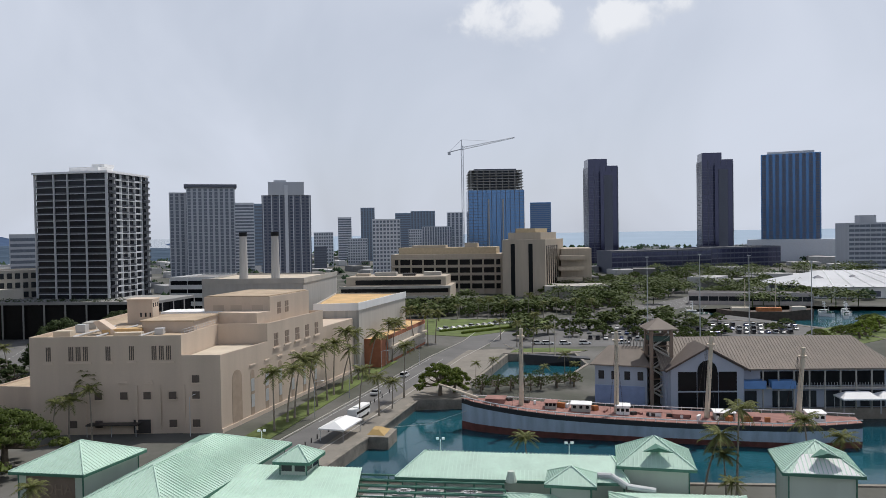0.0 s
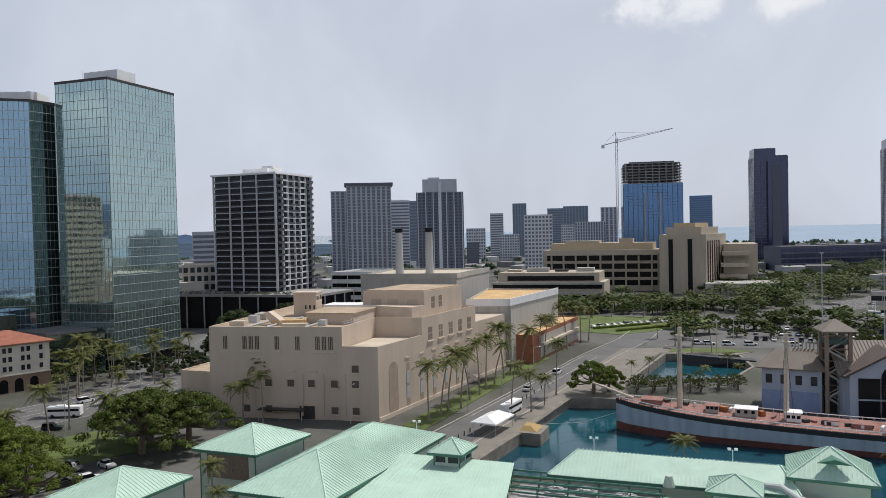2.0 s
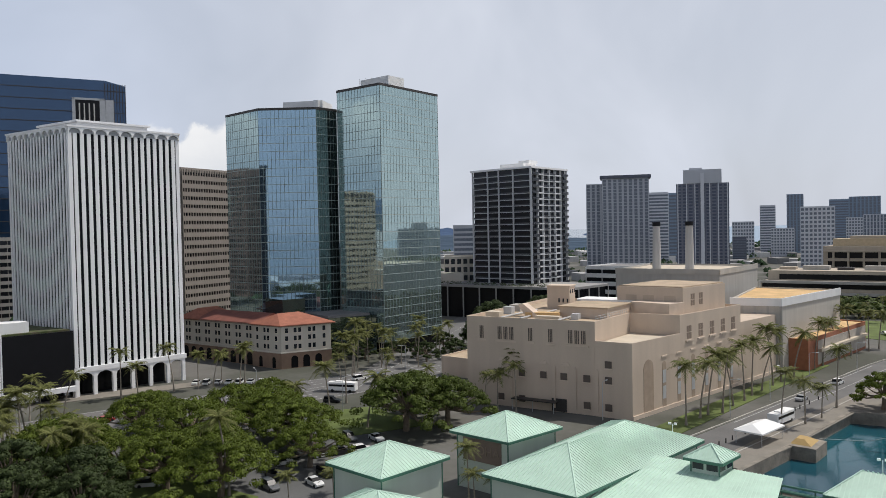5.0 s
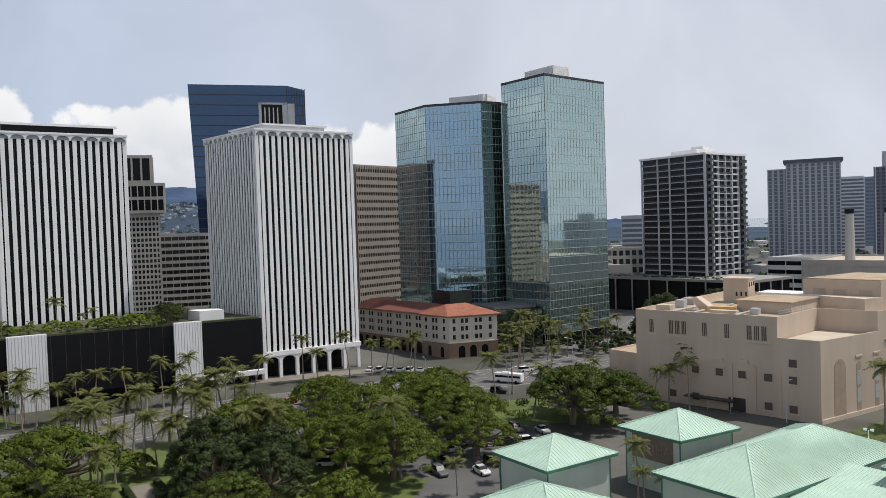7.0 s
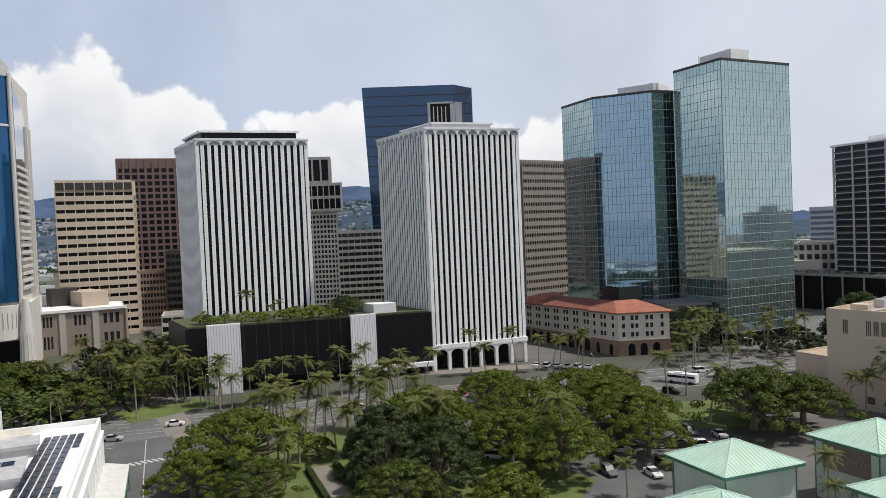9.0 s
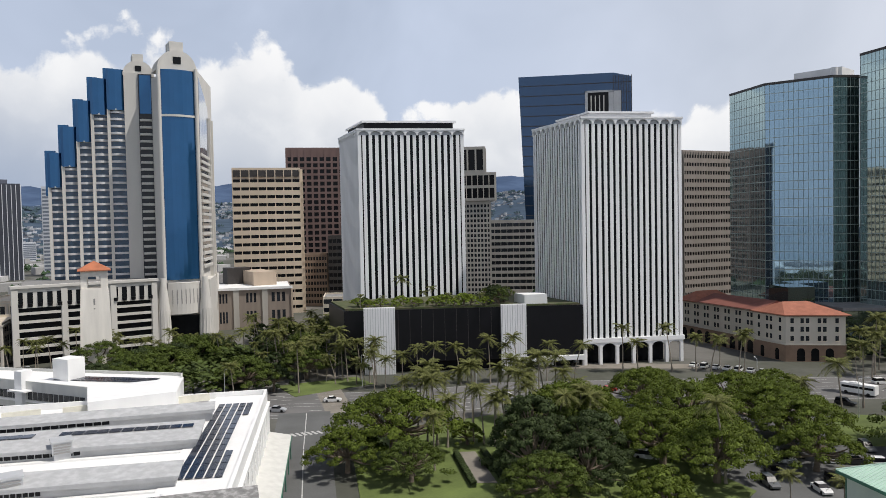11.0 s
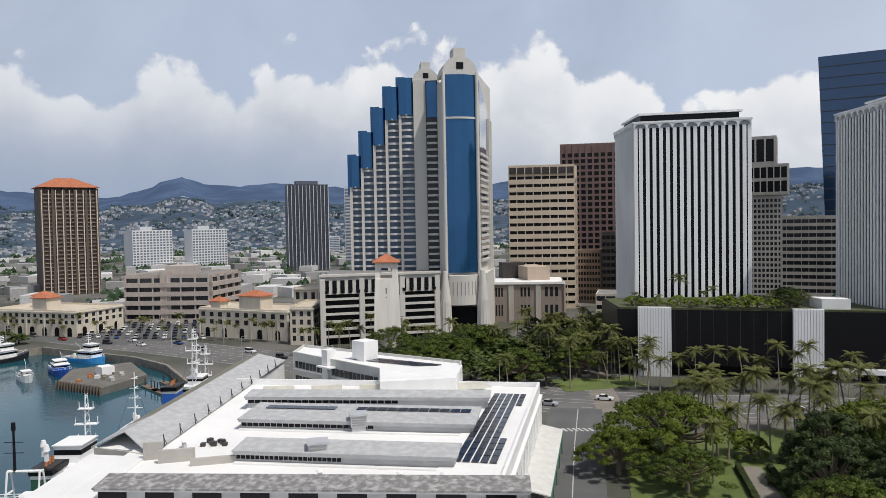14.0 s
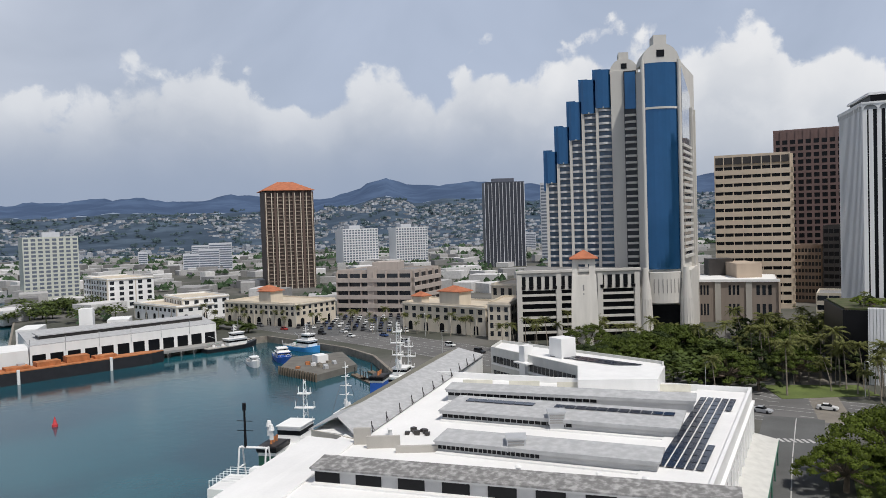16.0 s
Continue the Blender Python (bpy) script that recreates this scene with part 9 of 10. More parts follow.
for i, (x, y, s) in enumerate(((-117.5, 142, 1.1), (-105.5, 141, 1.1), (-126, 159, 1.1), (-124, 137, 1.0), (-100, 93, 1.1), (-138, 172, 0.8), (-131, 184, 0.75), (-133, 187, 0.7), (-86, 170, 1.05), (-80.5, 169.5, 0.9), (-88.5, 167.5, 0.75), (-148, 190, 1.1), (-151, 195, 1.2), (-110, 160, 0.7), (-107, 168, 0.75), (-155, 202, 1.0), (-160, 206, 1.05), (-148, 206, 0.9), (-146, 215, 0.9), (-144, 222, 0.9), (-141, 230, 0.85), (-152, 212, 0.85), (-137, 212, 0.8), (-166, 208, 1.1), (-140, 240, 0.9))):
    plant(PALMS, i, x, y, 0, s)
for i in range(34):
    t = (i * 0.618) % 1.0
    v = (i * 0.755) % 1.0
    plant(PALMS, i, -128 - 40 * t, 50 + 42 * v + 6 * t, 0, RND.uniform(0.8, 1.15))
for i, (x, y) in enumerate(((-196, 76), (-194, 84), (-191, 92), (-198, 68), (-189, 100), (-187, 108), (-185, 116), (-188, 135), (-186, 139), (-181.5, 148), (-178, 154), (-176, 158), (-196, 72), (-193, 88), (-190, 97), (-205, 62), (-170, 163), (-172, 167), (-180, 165))):
    plant(PALMS, i, x, y, 0, RND.uniform(0.78, 1.05))
for i in range(38):
    t, v = (i * 0.618) % 1.0, (i * 0.377) % 1.0
    plant(PALMS, i, -196 - 92 * t, 22 + 46 * v - 34 * t * (1 - v), 0, RND.uniform(0.6, 0.95))
for i in range(12):
    plant(PALMS, i, -262 - (i % 4) * 7 - RND.uniform(0, 4), -42 + i * 3.1, 0, RND.uniform(0.7, 0.95))
for i in range(36):
    t = i / 35
    plant(PALMS, i, -297 - 44 * t + RND.uniform(-6, 3), -48 - 160 * t + RND.uniform(-4, 4), 0, RND.uniform(0.5, 0.8))
for i in range(12):
    plant(PALMS, i, -20 + i * 9 + RND.uniform(-3, 3), 396 + RND.uniform(-5, 5), 0, RND.uniform(0.7, 0.95))


# far tree cover of the town, and hedges
def tree_cover(n, seed, az0, az1, r0, r1, leaf):
    rnd = random.Random(seed)
    bm = bmesh.new()
    for _ in range(n):
        az, r = rnd.uniform(az0, az1), math.sqrt(rnd.uniform(r0 * r0, r1 * r1))
        x, y = polar(az, r)
        z = ridge_height(az, r)
        w = rnd.uniform(4, 9) * (0.6 + r / 2200)
        for _k in range(7):
            px, py, pz = x + rnd.uniform(-w, w) * 0.7, y + rnd.uniform(-w, w) * 0.7, z + rnd.uniform(0.35, 0.8) * w
            s = w * rnd.uniform(0.25, 0.5)
            a = rnd.uniform(0, 3)
            v = [bm.verts.new((px + s * math.cos(a + q * 1.571), py + s * math.sin(a + q * 1.571), pz - s * rnd.uniform(0.2, 0.6))) for q in range(4)]
            t = bm.verts.new((px, py, pz + s * 0.7))
            for q in range(4):
                bm.faces.new((v[q], v[(q + 1) % 4], t))
    return bm


def far_wood(n, seed, x0, x1, y0, y1, r0, r1):
    """Many far crowns of leaf tufts in one sheet of woodland."""
    rnd = random.Random(seed)
    bm = bmesh.new()
    for _ in range(n):
        x, y, r = rnd.uniform(x0, x1), rnd.uniform(y0, y1), rnd.uniform(r0, r1)
        h = r * rnd.uniform(1.0, 1.35)
        rod(bm, (x, y, 0), (x, y, h * 0.6), 0.3, 0.2, 5)
        for c in range(22):
            a, k = c * 2.399, math.sqrt((c + 0.5) / 22)
            p = Vector((x + math.cos(a) * r * k, y + math.sin(a) * r * k, h * (1 - 0.45 * k * k) * rnd.uniform(0.8, 1.0)))
            for _k in range(12):
                q = p + Vector((rnd.gauss(0, 0.16) * r, rnd.gauss(0, 0.16) * r, rnd.gauss(0, 0.08) * r))
                s, b = rnd.uniform(0.5, 1.1), rnd.uniform(0, 3.14)
                d1, d2 = Vector((math.cos(b), math.sin(b), rnd.uniform(-0.5, 0.5))) * s, Vector((-math.sin(b), math.cos(b), rnd.uniform(-0.3, 0.6))) * s * 0.7
                bm.faces.new([bm.verts.new(v) for v in (q - d1, q - d2, q + d1, q + d2)])
    me = bpy.data.meshes.new("woodland")
    bm.to_mesh(me)
    bm.free()
    me.materials.append(leaf_far)
    return me


for nm, args in (("woodland", (85, 51, 75, 255, 425, 640, 6, 10)), ("woodland", (40, 52, 200, 420, 640, 800, 7, 11)), ("woodland", (30, 53, -45, 70, 408, 455, 5, 8)), ("woodland", (26, 54, 30, 120, 330, 405, 3.5, 5.5)), ("woodland", (22, 55, -70, 20, 500, 545, 5, 8)), ("woodland", (9, 56, -325, -304, -215, -165, 3, 4.5)), ("woodland", (40, 57, -420, -340, -420, -260, 4, 8)), ("woodland", (30, 58, -262, -206, -16, 34, 4.5, 7.0))):
    tagged(new(nm, far_wood(*args)), "dense dark green canopy of far park trees", "woodland", kind="stuff")
solid("town_trees", tree_cover(1500, 31, 14, 140, 430, 1500, far_tree), far_tree, "dark green tree cover between the far roofs", "trees", "stuff")
solid("town_trees", tree_cover(520, 32, -32, 14, 520, 2000, far_tree), far_tree, "dark green tree cover towards the sea", "trees", "stuff")
# hillside trees are tinted blue-green to include the haze
far_hill_tree = mat("haze_tinted_trees", (0.062, 0.092, 0.105), 1.0, var=0.2, scale=0.05, island=0.25, spec=0.0)
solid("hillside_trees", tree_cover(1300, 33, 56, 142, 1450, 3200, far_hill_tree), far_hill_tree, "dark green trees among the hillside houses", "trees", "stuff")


def hedge(a, b, w, h, seed, leaf):
    """A clipped hedge of small leaves round a woody core."""
    rnd = random.Random(seed)
    bm = bmesh.new()
    L = length(a, b)
    wbox(bm, a, b, 0.1, L - 0.1, 0.1, h * 0.85, -w * 0.38, w * 0.38)
    for _ in range(int(L * 70)):
        s, o = rnd.uniform(0, L), rnd.uniform(-w / 2, w / 2)
        z = 0.15 + (h * rnd.uniform(0.9, 1.05) if abs(o) < w * 0.4 else h * rnd.uniform(0.1, 1.0))
        x, y = along(a, b, s, o)
        c, r = rnd.uniform(0, 3.14), rnd.uniform(0.12, 0.26)
        d1, d2 = Vector((math.cos(c), math.sin(c), rnd.uniform(-0.4, 0.4))) * r, Vector((-math.sin(c), math.cos(c), rnd.uniform(-0.2, 0.5))) * r * 0.7
        p = Vector((x, y, z))
        bm.faces.new([bm.verts.new(v) for v in (p - d1, p - d2, p + d1, p + d2)])
    return solid("hedge", bm, leaf, "low clipped dark green hedge beside the path", "hedge", "", "hedges")


for k, (a, b) in enumerate((((-116.5, 52.8), (-135, 57.2)), ((-116, 58.6), (-134.5, 62.8)), ((-2, 348), (24, 366)), ((8, 340), (32, 358)))):
    hedge(a, b, 1.1 if k < 2 else 2.2, 1.0, 70 + k, leaf_b if k < 2 else leaf_y)
# ---- cars, buses ----
def car_model(name, colour, label, long=4.6, suv=False, wheels=True):
    paint = mat("car_paint_" + name, colour, 0.3, metal=0.1, var=0.04, spec=0.7)
    e = thing(name, (0, 0, 0), label, "car", "parked cars")
    w, hb, ht = 1.82, 0.88, (1.72 if suv else 1.45)
    L = long / 2

    def loft(bm, secs):
        rows = []
        for x, y0, z0, y1, z1 in secs:
            rows.append([bm.verts.new(p) for p in ((x, -y0, z0), (x, y0, z0), (x, y1, z1), (x, -y1, z1))])
        for a, b in zip(rows, rows[1:]):
            for k in range(4):
                bm.faces.new((a[k], a[(k + 1) % 4], b[(k + 1) % 4], b[k]))
        bm.faces.new(rows[0][::-1])
        bm.faces.new(rows[-1])
    bm = bmesh.new()
    loft(bm, [(-L, w * 0.42, 0.35, w * 0.42, 0.78), (-L + 0.25, w / 2, 0.22, w * 0.47, hb + 0.05), (-L + 1.0, w / 2, 0.2, w * 0.48, hb + 0.07), (L - 1.35, w / 2, 0.2, w * 0.48, hb + 0.05), (L - 0.3, w / 2, 0.22, w * 0.46, hb - 0.12), (L, w * 0.4, 0.35, w * 0.4, 0.62)])
    new("body", mesh_of(bm, "body", paint)).parent = e
    bm = bmesh.new()
    x0, x1 = (-L + 0.15, L - 1.5) if suv else (-L + 0.85, L - 1.35)
    loft(bm, [(x0, w * 0.45, hb, w * 0.43, hb + 0.05), (x0 + (0.2 if suv else 0.55), w * 0.46, hb, w * 0.40, ht - 0.06), (x1 - 0.8, w * 0.46, hb, w * 0.40, ht - 0.05), (x1, w * 0.45, hb, w * 0.43, hb + 0.03)])
    new("cabin_glass", mesh_of(bm, "cabin_glass", glass_void_black)).parent = e
    bm = bmesh.new()
    loft(bm, [(x0 + (0.2 if suv else 0.5), w * 0.40, ht - 0.08, w * 0.36, ht), (x1 - 0.75, w * 0.40, ht - 0.08, w * 0.36, ht)])
    new("roof", mesh_of(bm, "roof", paint)).parent = e
    for sx in (-1, 1) if wheels else ():
        for sy in (-1, 1):
            bm = bmesh.new()
            rod(bm, (sx * (L - 0.85), sy * w * 0.5 - sy * 0.22, 0.33), (sx * (L - 0.85), sy * (w * 0.5 + 0.01), 0.33), 0.33, n=10)
            new("wheel", mesh_of(bm, "wheel", tyre_mat)).parent = e
    return e


CARS = [car_model("white_sedan", (0.75, 0.75, 0.74), "parked white sedan"), car_model("silver_sedan", (0.42, 0.43, 0.45), "silver sedan on the asphalt"), car_model("black_suv", (0.02, 0.02, 0.022), "glossy black sport utility car", 4.8, True), car_model("white_suv", (0.76, 0.76, 0.75), "white sport utility car on asphalt", 4.8, True), car_model("blue_sedan", (0.03, 0.07, 0.2), "dark blue sedan on asphalt"), car_model("grey_suv", (0.14, 0.145, 0.15), "dark grey sport utility car", 4.8, True), car_model("red_sedan", (0.35, 0.03, 0.025), "dark red parked sedan car")]
for c in CARS:
    tagged(c, c["label"] if len(c["label"].split()) > 3 else c["label"] + " with dark windows")


FAR_CARS = [car_model("far_sedan", (0.72, 0.72, 0.71), "small white sedan in the far car park", wheels=False), car_model("far_dark_suv", (0.03, 0.03, 0.035), "dark sport utility car in the far car park", 4.8, True, False), car_model("far_grey_sedan", (0.2, 0.21, 0.22), "grey sedan in the far car park", wheels=False), car_model("far_blue_sedan", (0.03, 0.06, 0.18), "dark blue sedan in the far car park", wheels=False), car_model("far_silver_suv", (0.45, 0.46, 0.47), "silver utility car in the far car park", 4.8, True, False)]


def park_far(i, x, y, rz, z=0.06):
    return plant(FAR_CARS, i, x, y, z, 1.0, radians(rz))


def park(i, x, y, rz, z=0.06):
    return plant(CARS, i, x, y, z, 1.0, radians(rz))


# car park under the trees
for i, (x, y, rz) in enumerate(((-90.3, 104.4, -20), (-105.5, 114.5, 60), (-104.0, 110.5, 60), (-111.6, 105.5, 60), (-130, 96.5, 40), (-127, 94, 40), (-96, 99, -20), (-100, 119, 60), (-98, 122, 60), (-95, 125, 60), (-92, 118, 60), (-89, 121, 60), (-86.5, 124, 60), (-84, 113, -20), (-79.5, 115.5, -20), (-100, 104, -20), (-108, 98, 40), (-120, 92, 40), (-117, 89.5, 40), (-86, 128, 60), (-103, 131, -25), (-97.5, 133.5, -25), (-92, 109.5, -20), (-114, 111, 60), (-134, 101, 40), (-78, 120, 60))):
    park((0, 2, 3, 1, 3, 2, 5)[i % 7], x, y, rz)
# street traffic
for i, (x, y, rz) in enumerate(((-190, 46, 70), (-186, 31, 60), (-130, 158, 20), (-142, 186, 70), (-139, 192, 70), (-170, 108, 75), (-168, 116, 75), (-175, 88, 82), (-20, 214, 74), (-17, 232, 72), (-13, 240, 72), (-150, 158, 60), (-126, 176, -20), (-187, 64, 80))):
    park(i, x, y, rz, 0.08)
# cars before the old shipping office
for i in range(8):
    park((0, 3, 1)[i % 3], -184 + i * 2.9, 158.5 + i * 1.7, 120)
# far car parks by the basin and behind the hall
for r in range(4):
    for i in range(16):
        if (r * 16 + i) % 7 == 3:
            continue
        park_far((1, 2, 4, 1, 3, 2, 0, 1)[(r * 5 + i * 3) % 8], 62 + i * 3.1 + r * 3, 318 + r * 17 - i * 0.9, 80, 0.09)
for r in range(3):
    for i in range(14):
        if (r * 11 + i * 5) % 9 == 2:
            continue
        park_far((1, 2, 0, 1, 3, 2, 4)[(r * 3 + i * 2) % 7], 114 + i * 3.0 + r * 5, 330 + r * 12.5 - i * 0.45, 82, 0.09)
for i in range(13):
    park_far((0, 4, 0, 0)[i % 4], -2 + i * 3.1, 352 + i * 2.2, -60, 0.17)
for i, (x, y) in enumerate(((38, 305), (42, 304), (49, 303), (57, 303), (73, 303))):
    park(3, x, y, 5, 0.09)
# western car park and highway
for r in range(7):
    for i in range(14):
        if (r * 3 + i * 5) % 9 == 4:
            continue
        park_far((0, 1, 2, 4, 1, 0, 3)[(r * 2 + i * 3) % 7], -313 - r * 8.6 - i * 0.9 + RND.uniform(-0.4, 0.4), -92 - i * 4.3 - r * 2.5, 20 + RND.uniform(-3, 3), 0.09)
for i, (x, y) in enumerate(((-298, -112), (-305, -128), (-300, -98), (-318, -152), (-284, -84), (-276, -64), (-330, -170), (-310, -120), (-262, -50), (-250, -36))):
    park(i * 2, x, y, 55, 0.08)


def bus(name, x, y, rz, label, long=9.0):
    e = thing(name, (0, 0, 0), label, "bus")
    for nm, m, dims in (("body", white_paint, (0, 0, 0.45, long, 2.45, 2.4)), ("window_strip", glass_void_black, (0.1, 0, 1.55, long - 0.5, 2.5, 0.8)), ("roof_unit", white_paint, (-1.0, 0, 2.85, 2.4, 1.6, 0.25))):
        bm = bmesh.new()
        box(bm, *dims)
        bmesh.ops.bevel(bm, geom=bm.edges[:], offset=0.1, segments=2, affect="EDGES")
        new(nm, mesh_of(bm, nm, m)).parent = e
    for sx in (-1, 1):
        for sy in (-1, 1):
            bm = bmesh.new()
            rod(bm, (sx * long * 0.32, sy * 0.95, 0.45), (sx * long * 0.32, sy * 1.24, 0.45), 0.45, n=12)
            new("wheel", mesh_of(bm, "wheel", tyre_mat)).parent = e
    e.matrix_basis = pose(x, y, 0.07, 0, 0, rz)


bus("shuttle_bus", -21.8, 187.5, 73, "white shuttle bus parked beside the quay")
bus("shuttle_bus", -136, 170, 15, "white shuttle bus turning at the crossing", 8.5)
bus("shuttle_bus", -206, 118, 70, "white van-like bus at the podium ramp", 6.0)


def kiosk():
    e = thing("quay_tent", (-23.5, 170, 0.2), "white ridge tent on posts beside the quay", "tent")
    q = rect(-24.0, 170.0, 5.5, 9.5, -17)
    bm = bmesh.new()
    hip_roof(bm, q, 3.0, 4.2, 0.6, 0.4)
    part("canopy", bm, white_paint, e)
    for x, y in q:
        bm = bmesh.new()
        rod(bm, (x, y, 0), (x, y, 2.9), 0.07, n=6)
        part("post", bm, steel, e)
    f = thing("harbour_light_base", (-15.5, 174.5, 0), "ochre stone mooring platform at the quay edge", "platform")
    bm = bmesh.new()
    prism(bm, [(-18.5, 168.5), (-13.0, 167.5), (-11.5, 175), (-16.5, 177)], -4, 0.3)
    part("base", bm, quay_stone, f)
    bm = bmesh.new()
    hull8(bm, [(-18, 170, 0.3), (-14, 169, 0.3), (-13, 175, 0.3), (-16.5, 176, 0.3), (-17.0, 171, 1.3), (-15.4, 170.6, 1.3), (-15.0, 173.4, 1.3), (-16.5, 174, 1.3)])
    part("block", bm, mat("ochre_stone", (0.42, 0.29, 0.12), 0.9), f)


kiosk()


# ---- sailing ship ----
def sailing_ship():
    e = thing("sailing_ship", (48, 177, -2.5), "old four-masted sailing ship with grey hull and bare buff masts", "ship")
    bow, stern = Vector((4.0, 185.0)), Vector((91.5, 165.3))
    ax = (stern - bow).normalized()
    sd = Vector((-ax.y, ax.x))
    L = (stern - bow).length

    def beam(t):
        return 6.3 * min(1.0, math.sin(math.pi * min(0.5, 0.06 + t * 1.6)) if t < 0.3 else 1.0) * (1.0 if t < 0.78 else max(0.45, 1 - ((t - 0.78) / 0.22) ** 2 * 0.6)) * (0.08 if t < 0.005 else 1)

    def sheer(t):
        return 2.2 + 2.9 * (1 - t) ** 3 + 1.0 * t ** 4

    def ring(t, z, k):
        b = beam(t) * k
        p = bow + ax * (t * L)
        return p - sd * b, p + sd * b
    # strakes from keel to rail, each in its own paint
    def strake(name, za, zb, ka, kb, m, label=""):
        bm = bmesh.new()
        rows = []
        for i in range(25):
            t = i / 24
            s = sheer(t)
            rake = 0.012 * (1 - t)
            a0 = ring(t, 0, ka)
            a1 = ring(t, 0, kb)
            z0, z1 = za(s), zb(s)
            rows.append([bm.verts.new((*a0[0], z0)), bm.verts.new((*a1[0], z1)), bm.verts.new((*a1[1], z1)), bm.verts.new((*a0[1], z0))])
        for a, b in zip(rows, rows[1:]):
            for k in range(4):
                bm.faces.new((a[k], b[k], b[(k + 1) % 4], a[(k + 1) % 4]))
        bm.faces.new(rows[0])
        bm.faces.new(rows[-1][::-1])
        part(name, bm, m, e, label)
    strake("bottom", lambda s: -3.2, lambda s: -0.9 + 0.25 * (s - 3.5), 0.80, 0.93, hull_red, "rust-red lower hull")
    strake("topside", lambda s: -0.9 + 0.25 * (s - 3.5), lambda s: s - 1.25, 0.93, 1.0, hull_grey, "weathered grey topside")
    strake("black_band", lambda s: s - 1.25, lambda s: s - 0.1, 1.0, 1.01, hull_black, "black painted band")
    strake("deck", lambda s: s - 0.1, lambda s: s - 0.02, 0.97, 0.97, deck_red, "faded red deck")
    for sgn in (-1, 1):
        bm = bmesh.new()
        for i in range(24):
            t0, t1 = i / 24, (i + 1) / 24
            p, q = ring(t0, 0, 1.0)[0 if sgn < 0 else 1], ring(t1, 0, 1.0)[0 if sgn < 0 else 1]
            rod(bm, (*p, sheer(t0) + 0.6), (*q, sheer(t1) + 0.6), 0.12, n=5)
        part("bulwark_rail", bm, white_paint, e, kind="stuff")
        for i in range(40):
            t = (i + 0.5) / 40
            p = ring(t, 0, 1.0)[0 if sgn < 0 else 1]
            bm = bmesh.new()
            rod(bm, (*p, sheer(t) - 0.1), (*p, sheer(t) + 0.75), 0.06, n=4)
            part("stanchion", bm, white_paint, e)
    for t, h in ((0.165, 22.6), (0.417, 22.0), (0.643, 21.3), (0.861, 19.0)):
        p = bow + ax * (t * L)
        bm = bmesh.new()
        rod(bm, (p.x, p.y, 2), (p.x + (0.15 if t < 0.5 else 1.3), p.y, h), 0.62, 0.46, 12)
        mast = part("mast", bm, mast_mat, e, "bare buff-painted lower mast")
        bm = bmesh.new()
        rod(bm, (p.x + (0.1 if t < 0.5 else 1.15), p.y, h - 2.2), (p.x + (0.1 if t < 0.5 else 1.15), p.y, h - 1.8), 0.95, 0.95, 10)
        part("mast_top", bm, mast_mat, mast)
        bm = bmesh.new()
        for k in (-1, 1):
            for j in (-1.6, 0, 1.6):
                q = p + sd * (k * beam(t)) + ax * j
                rod(bm, (q.x, q.y, sheer(t)), (p.x, p.y, h - 2), 0.03, n=3)
        part("shrouds", bm, bronze, e)
    bm = bmesh.new()
    rod(bm, (bow.x + 4, bow.y - 0.9, 5.2), (bow.x - 5.6, bow.y + 1.2, 8.4), 0.4, 0.22, 8)
    part("bowsprit", bm, mast_mat, e)
    for t0, t1, w, h, m in ((0.23, 0.26, 3.2, 1.5, concrete), (0.30, 0.35, 3.6, 1.7, concrete), (0.415, 0.45, 3.2, 2.0, white_paint), (0.50, 0.53, 2.6, 1.0, white_paint), (0.56, 0.60, 4.0, 0.9, deck_red), (0.66, 0.71, 3.6, 1.6, concrete), (0.73, 0.77, 4.0, 1.0, deck_red), (0.88, 0.92, 3.6, 1.9, white_paint), (0.07, 0.12, 4.0, 1.0, deck_red)):
        a, b = bow + ax * (t0 * L), bow + ax * (t1 * L)
        c = (a + b) / 2
        rz = math.degrees(math.atan2(ax.y, ax.x))
        bm = bmesh.new()
        box(bm, c.x, c.y, sheer(t0) - 0.1, (b - a).length, w, h, rz)
        hs = part("deckhouse", bm, m, e)
        bm = bmesh.new()
        box(bm, c.x, c.y, sheer(t0) - 0.1 + h, (b - a).length + 0.5, w + 0.5, 0.14, rz)
        part("house_roof", bm, white_paint if h > 1.5 else deck_red, hs)
        if h > 1.4:
            for k in range(3):
                q = a.lerp(b, (k + 0.5) / 3) - sd * (w / 2 + 0.03)
                bm = bmesh.new()
                box(bm, q.x, q.y, sheer(t0) + 0.7, 0.7, 0.1, 0.7, rz)
                part("port", bm, glass_void_black, hs)
    for i in range(26):
        t = 0.1 + (i * 0.618 % 1.0) * 0.8
        p = bow + ax * (t * L) + sd * (((i * 0.377) % 1.0 - 0.5) * 8)
        bm = bmesh.new()
        box(bm, p.x, p.y, sheer(t) - 0.05, 0.6 + (i % 3) * 0.7, 0.6 + (i % 2) * 0.5, 0.5 + (i % 4) * 0.22, i * 30)
        part("deck_gear", bm, (deck_red, bronze, white_paint, rust)[i % 4], e)
    bm = bmesh.new()
    pts = [(bow.x + 4, bow.y - 1, 3.0), (-4, 182.5, -0.6), (-13, 176, 0.4)]
    for p, q in zip(pts, pts[1:]):
        rod(bm, p, q, 0.05, n=4)
    solid("mooring_line", bm, concrete, "pale mooring line between ship and quay", "rope")


sailing_ship()
# small black schooner in the basin
b2 = thing("black_schooner", (44, 268, -2.5), "small black-hulled schooner in the basin", "boat")
bm = bmesh.new()
